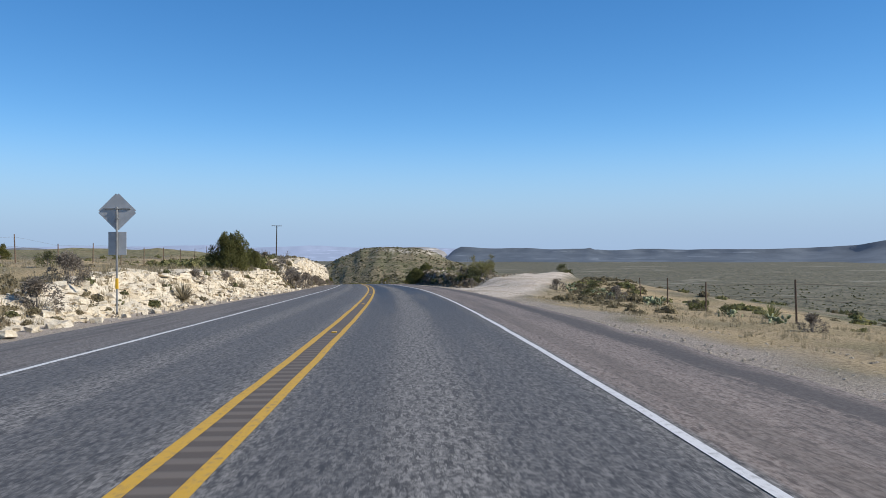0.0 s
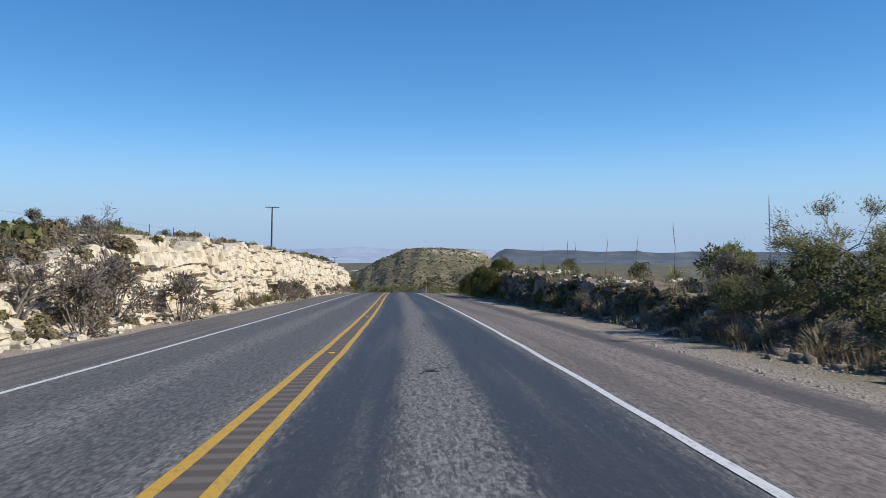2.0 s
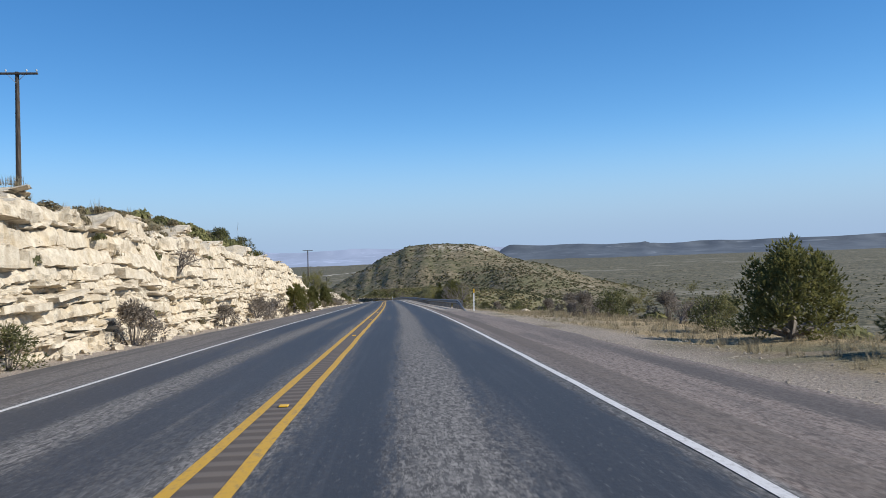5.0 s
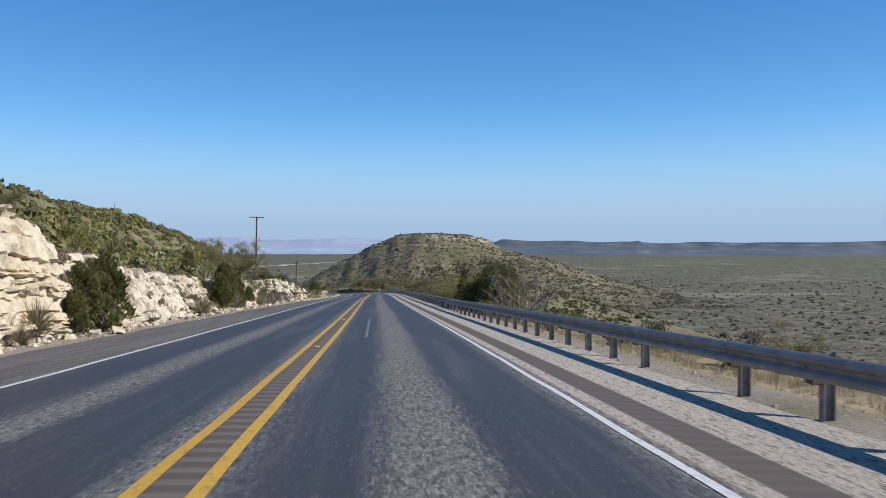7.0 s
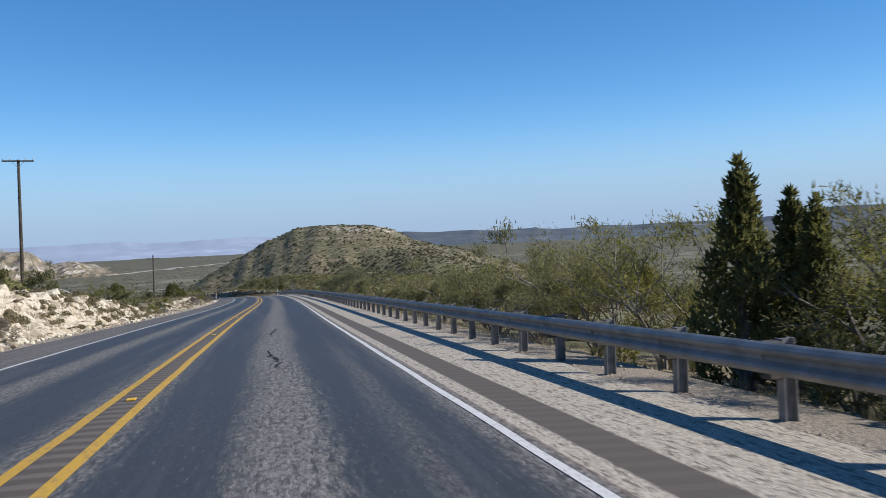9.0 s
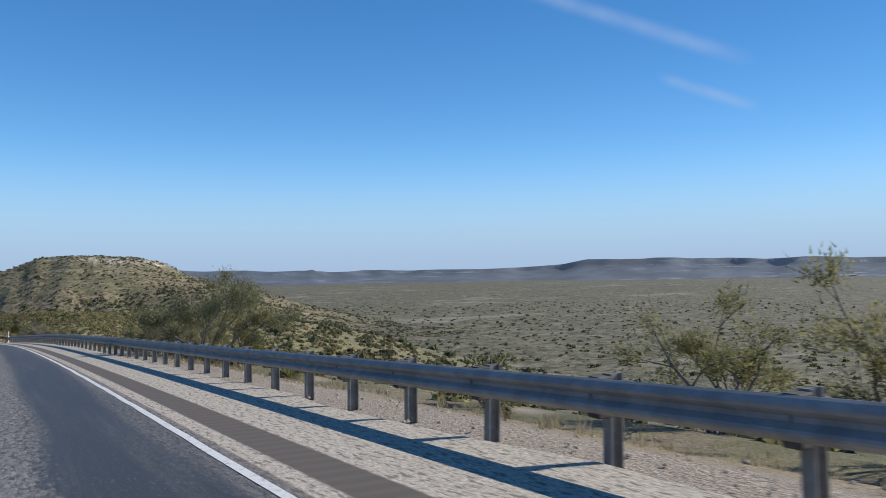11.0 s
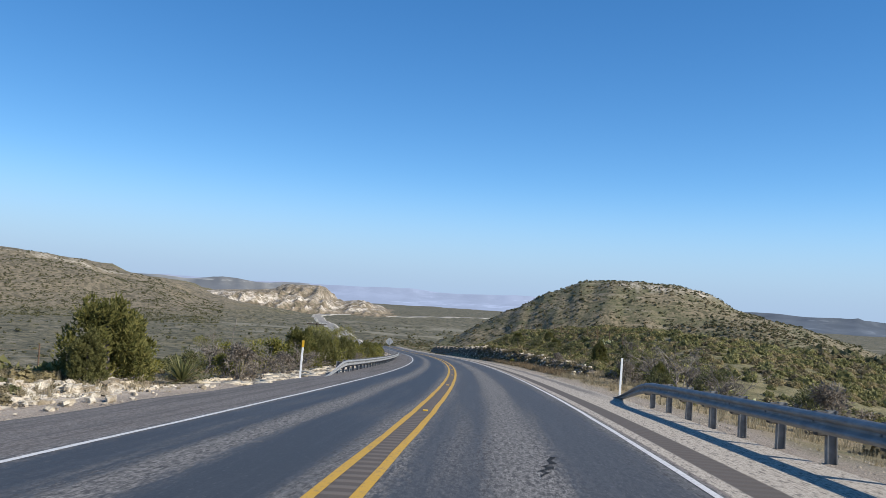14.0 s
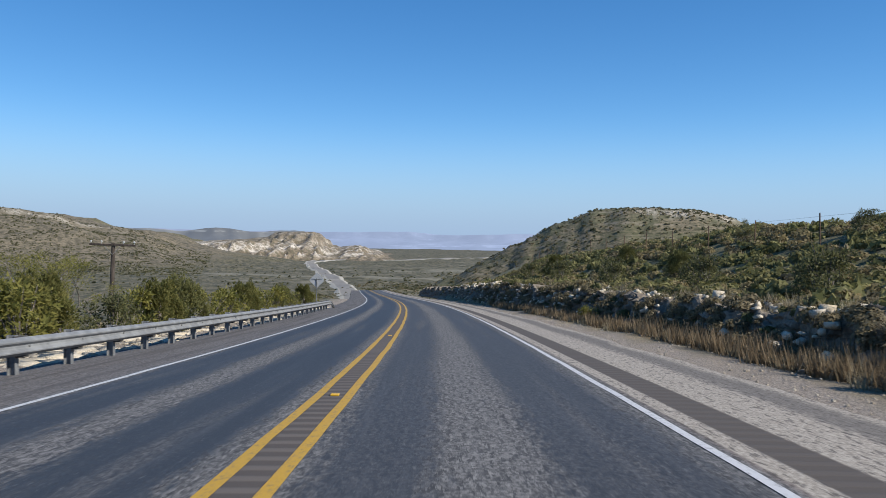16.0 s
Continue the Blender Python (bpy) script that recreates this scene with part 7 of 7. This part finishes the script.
grass += roadside(rnd, 1900, (398, 500), (7.6, 12.5), (0.12, 0.38))
grass += roadside(rnd, 1700, (8, 120), (-26, -11), (0.12, 0.34))
grass += roadside(rnd, 700, (120, 300), (-24, -11), (0.12, 0.34))
grass += roadside(rnd, 900, (300, 420), (-16, -9.6), (0.12, 0.36))
grass += roadside(rnd, 1500, (428, 482), (8.0, 10.4), (0.18, 0.46))
grass += roadside(rnd, 900, (14, 410), (-8.2, -7.0), (0.05, 0.17))
grass += roadside(rnd, 600, (405, 500), (-9.5, -6.6), (0.06, 0.2))
strew("straw_grass", "tufts of dry straw-coloured roadside grass", "grass", TUFTS, STRAW, grass)


def on_face(n, s_rng, side, toe, tops, lean, size, edge=0.3, lift=-0.06):
    """Spots with heights on a rock cut: x, y, z, size."""
    out = []
    while len(out) < n:
        s = rnd.uniform(*s_rng)
        v = 1.0 if rnd.random() < edge else rnd.random()
        q = road(s, side * (toe + 0.12 + lean(s) * v ** 0.8 + (rnd.uniform(0.2, 1.4) if v == 1.0 else 0)), tops(s) * v + lift)
        out.append((q.x, q.y, rnd.uniform(*size), q.z))
    return out


faces_left = (-1, 7.7, left_top, left_lean)
strew("ledge_grass", "dry grass tufts rooted on the ledges of the rock cuts", "grass", TUFTS, STRAW, on_face(900, (16, 306), *faces_left, (0.12, 0.38)) + on_face(700, (15, 60), *faces_left, (0.15, 0.42), 0.75) + on_face(600, (208, 306), *faces_left, (0.15, 0.42), 0.3) + on_face(1900, (318, 402), -1, 7.6, left_top, left_lean, (0.1, 0.34), 0.45) + on_face(800, (66, 106), 1, 8.5, right_top, lambda s: 0.6, (0.15, 0.42), 0.88))
strew("rim_grass", "straw grass and weeds along the rim of the rock cut", "grass", TUFTS, STRAW, on_face(900, (74, 165), *faces_left, (0.15, 0.42), 1.0))
strew("ledge_brush", "small grey-brown brush growing out of the rock cuts", "scrub", FINE, PALE, on_face(150, (16, 306), *faces_left, (0.12, 0.4)) + on_face(170, (74, 165), *faces_left, (0.15, 0.5), 1.0) + on_face(150, (66, 106), 1, 8.45, right_top, lambda s: 0.6, (0.15, 0.45), 0.25) + on_face(45, (64, 77), *faces_left, (0.3, 0.7), 0.1) + on_face(60, (15, 24), *faces_left, (0.15, 0.38), 0.5) + on_face(300, (206, 306), *faces_left, (0.15, 0.5), 0.25) + on_face(230, (318, 402), -1, 7.6, left_top, left_lean, (0.12, 0.36), 0.45))
strew("ledge_scrub", "small olive scrub growing on the rock cuts", "scrub", NEAR, OLIVE, on_face(110, (16, 306), *faces_left, (0.12, 0.4)) + on_face(60, (318, 402), -1, 7.6, left_top, left_lean, (0.12, 0.35), 0.8) + on_face(330, (432, 560), 1, 8.6, right_top, lambda s: 1.1, (0.15, 0.4), 0.7) + on_face(60, (66, 104), 1, 8.5, right_top, lambda s: 0.6, (0.15, 0.4), 0.9))
strew("face_brush", "grey-brown brush hanging over the face of the shaded cuts", "scrub", FINE, PALE, on_face(420, (431, 520), 1, 8.5, right_top, lambda s: 1.1, (0.2, 0.5), 0.12) + on_face(120, (66, 104), 1, 8.35, right_top, lambda s: 0.6, (0.2, 0.5), 0.05))
strew("rank_grass", "tall brown grass at the foot of the hillside cut", "grass", TUFTS, make_leaf("brown_grass_blades", (0.2, 0.14, 0.08), (0.42, 0.31, 0.18)), roadside(rnd, 3000, (434, 500), (7.9, 9.5), (0.22, 0.62)) + roadside(rnd, 500, (60, 100), (7.9, 9.0), (0.15, 0.4)))
pebbles = []
for n, a0, a1, b0, b1 in ((2200, 0, 62, 6.2, 8.6), (1400, 60, 135, 6.3, 8.0), (1500, 135, 182, 6.2, 8.2), (2400, 180, 405, 6.25, 8.0), (1500, 400, 470, 6.3, 8.2)):
    pebbles += roadside(rnd, n, (a0, a1), (b0, b1), (0.012, 0.04))
pebbles += roadside(rnd, 2200, (10, 410), (-7.7, -6.4), (0.015, 0.06))
pebbles += roadside(rnd, 900, (405, 500), (-8.6, -6.2), (0.02, 0.13))
pebbles += roadside(rnd, 900, (18, 66), (6.5, 22), (0.012, 0.04), lambda s, d: 1 - not_turnout(s, d))
slabs = []
for _ in range(520):
    s = rnd.uniform(404, 500)
    q = road(s, -rnd.uniform(6.3, 8.9))
    slabs.append((q.x, q.y, rnd.uniform(0.12, 0.55)))
flat = []
for k in range(5):
    me = chip_mesh("slab", 120 + k, LIMESTONE)
    me.transform(Matrix.Diagonal((1.5, 1.1, 0.3, 1)))
    flat.append(me)
rubble = []
for k in range(7):
    me = chip_mesh("rubble", 140 + k, LIMESTONE)
    me.transform(Matrix.Rotation(radians(12 + 6 * k), 4, "X") @ Matrix.Diagonal((1.25, 0.95, 0.5 + 0.06 * k, 1)))
    rubble.append(me)


def in_heaps(spots, seed, share=0.5):
    """Keeps the spots that fall in patches, so that stones lie in heaps with gaps between."""
    field = Waves(seed, 3.2, 3)
    keep = field(np.array([q[0] for q in spots]), np.array([q[1] for q in spots]))
    mid = np.quantile(keep, share)
    return [q for q, k in zip(spots, keep) if k > mid]


strew("edge_slabs", "broken pale stone slabs along the upper edges of the shaded cuts", "rock", rubble, LIMESTONE, in_heaps(on_face(2400, (431, 540), 1, 8.4, right_top, lambda s: 1.1, (0.05, 0.24), 0.8, 0.0), 61) + in_heaps(on_face(1300, (67, 105), 1, 8.4, right_top, lambda s: 0.6, (0.05, 0.22), 0.95, 0.0), 62))
strew("loose_slabs", "flat broken pale limestone slabs behind the guardrail", "rock", flat, LIMESTONE, slabs)
TRI = []
for k in range(4):
    bm = bmesh.new()
    bmesh.ops.create_cone(bm, cap_ends=False, segments=4, radius1=1.0, radius2=0.55, depth=0.7, matrix=Matrix.Rotation(0.4 + k, 4, "Z"))
    bmesh.ops.triangulate(bm, faces=bm.faces[:] + bmesh.ops.holes_fill(bm, edges=[e for e in bm.edges if e.is_boundary and e.verts[0].co.z > 0])["faces"])
    for v in bm.verts:
        v.co *= random.Random(k * 50 + v.index).uniform(0.75, 1.2)
    me = bpy.data.meshes.new("pebble")
    bm.to_mesh(me)
    bm.free()
    TRI.append(me)
strew("loose_gravel", "loose pale limestone gravel on the shoulders", "gravel", TRI, PEBBLE, pebbles)
ledge = []
for _ in range(420):
    an, rr = rnd.uniform(-2.1, 0.5), rnd.gauss(44, 3.5)
    ledge.append((HILL[0] + math.cos(an) * rr, HILL[1] + math.sin(an) * rr / 0.9, rnd.uniform(0.35, 1.2)))
strew("hilltop_rocks", "pale rock ledge round the top of the hill", "rock", TRI, PEBBLE, ledge)


# ---- road studs, cracks, smears ----
def stud_mesh():
    bm = box(bmesh.new(), -0.055, 0.055, -0.05, 0.05, 0.0, 0.02, 0.008)
    me = bpy.data.meshes.new("road_stud")
    bm.to_mesh(me)
    bm.free()
    me.materials.append(AMBER)
    return me


STUD = stud_mesh()
for k in range(38):
    s = 1.9 + k * 12.3
    ob = part("road_stud", STUD, None, pavement)
    ob.matrix_world = Matrix.Translation(road(s, 0.02, 0.003)) @ Matrix.Rotation(radians(heading(s)), 4, "Z")


def crack(s0, d0, run, across, seed, wide=0.03):
    """A wandering sealed crack lying on the road."""
    r = random.Random(seed)
    n = 14
    verts, faces = [], []
    d = d0
    for i in range(n + 1):
        f = i / n
        s = s0 + run * f + r.gauss(0, 0.06)
        d = d0 + across * f + r.gauss(0, 0.07)
        w = wide * r.uniform(0.4, 1.3) * (0.2 + min(1, 5 * f, 5 * (1 - f)))
        verts += [road(s, d - w, 0.004), road(s + 0.03, d + w, 0.004)]
        if i:
            faces.append((2 * i - 2, 2 * i - 1, 2 * i + 1, 2 * i))
    part("sealed_crack", mesh_from("sealed_crack", verts, faces, TAR), None, pavement, "black sealed crack")


for k, (s, d, run, ac, w) in enumerate(((44.5, 1.55, 1.6, 0.5, 0.06), (45.5, -1.0, 2.2, -0.9, 0.02), (60.5, 1.6, 0.6, 0.3, 0.04), (98.5, 1.75, 3.0, -0.5, 0.06), (105.0, 1.6, 2.6, 0.1, 0.06), (112.0, 1.7, 2.4, 0.4, 0.04), (70, 1.8, 2, 0.2, 0.04), (250.5, 1.75, 3.6, -0.15, 0.06), (259.0, 1.6, 3.4, 0.2, 0.05), (240, 1.7, 2.0, 0.3, 0.04), (388.0, 1.9, 1.6, 0.35, 0.07), (315.0, 2.2, 0.5, 1.4, 0.025), (366.0, 1.8, 2.0, 0.2, 0.03), (28.0, 1.7, 1.4, 0.3, 0.05), (33.0, -1.6, 1.6, 0.6, 0.03))):
    crack(s, d, run, ac, k + 1, w * 0.55)
part("paint_smear", ribbon("paint_smear", 202, 212, 0.955, 1.03, 0.25, FADED_PAINT, 0.004, 1, 0.018), None, pavement, "faded white paint smear")

def boulder(s, d, size, seed, label):
    """A pale weathered boulder, half sunk in the ground."""
    r = random.Random(seed)
    bm = bmesh.new()
    bmesh.ops.create_icosphere(bm, subdivisions=3, radius=1.0)
    for v in bm.verts:
        n = noise.noise(v.co * 1.3 + Vector((seed, 0, 0))) * 0.3 + noise.noise(v.co * 4.0) * 0.08
        v.co *= 1 + n
    for _ in range(4):
        nrm = Vector((r.uniform(-1, 1), r.uniform(-1, 1), r.uniform(0.0, 1))).normalized()
        bmesh.ops.bisect_plane(bm, geom=bm.verts[:] + bm.edges[:] + bm.faces[:], plane_co=nrm * r.uniform(0.62, 0.8), plane_no=nrm, clear_outer=True)
        bmesh.ops.holes_fill(bm, edges=[e for e in bm.edges if e.is_boundary])
    bmesh.ops.transform(bm, matrix=Matrix.Diagonal((size, size * 0.8, size * 0.55, 1)), verts=bm.verts[:])
    me = bpy.data.meshes.new("boulder")
    bm.to_mesh(me)
    bm.free()
    me.materials.append(LIMESTONE)
    ob = tagged(new("boulder", me), label, "boulder", "boulders")
    ob.matrix_world = on_ground(s, d, seed * 40, -0.1 * size)


boulder(182.6, 11.2, 0.5, 3, "pale limestone boulder lying in straw grass")
boulder(195.0, 17.5, 0.8, 4, "low pale boulder on the sandy slope behind the guardrail")
boulder(186.0, 12.6, 0.3, 5, "small broken boulder on sandy ground")

# ---- single blocks of the rock cuts ----
for base, stones, meshes in ((left_cut, left_stones, STONES), (low_cut, low_stones, STONES), (right_cut, right_stones, GREY_STONES), (hill_cut, hill_stones, GREY_STONES)):
    for k, m in stones:
        ob = part("stone", meshes[k], None, base)
        ob.matrix_world = m
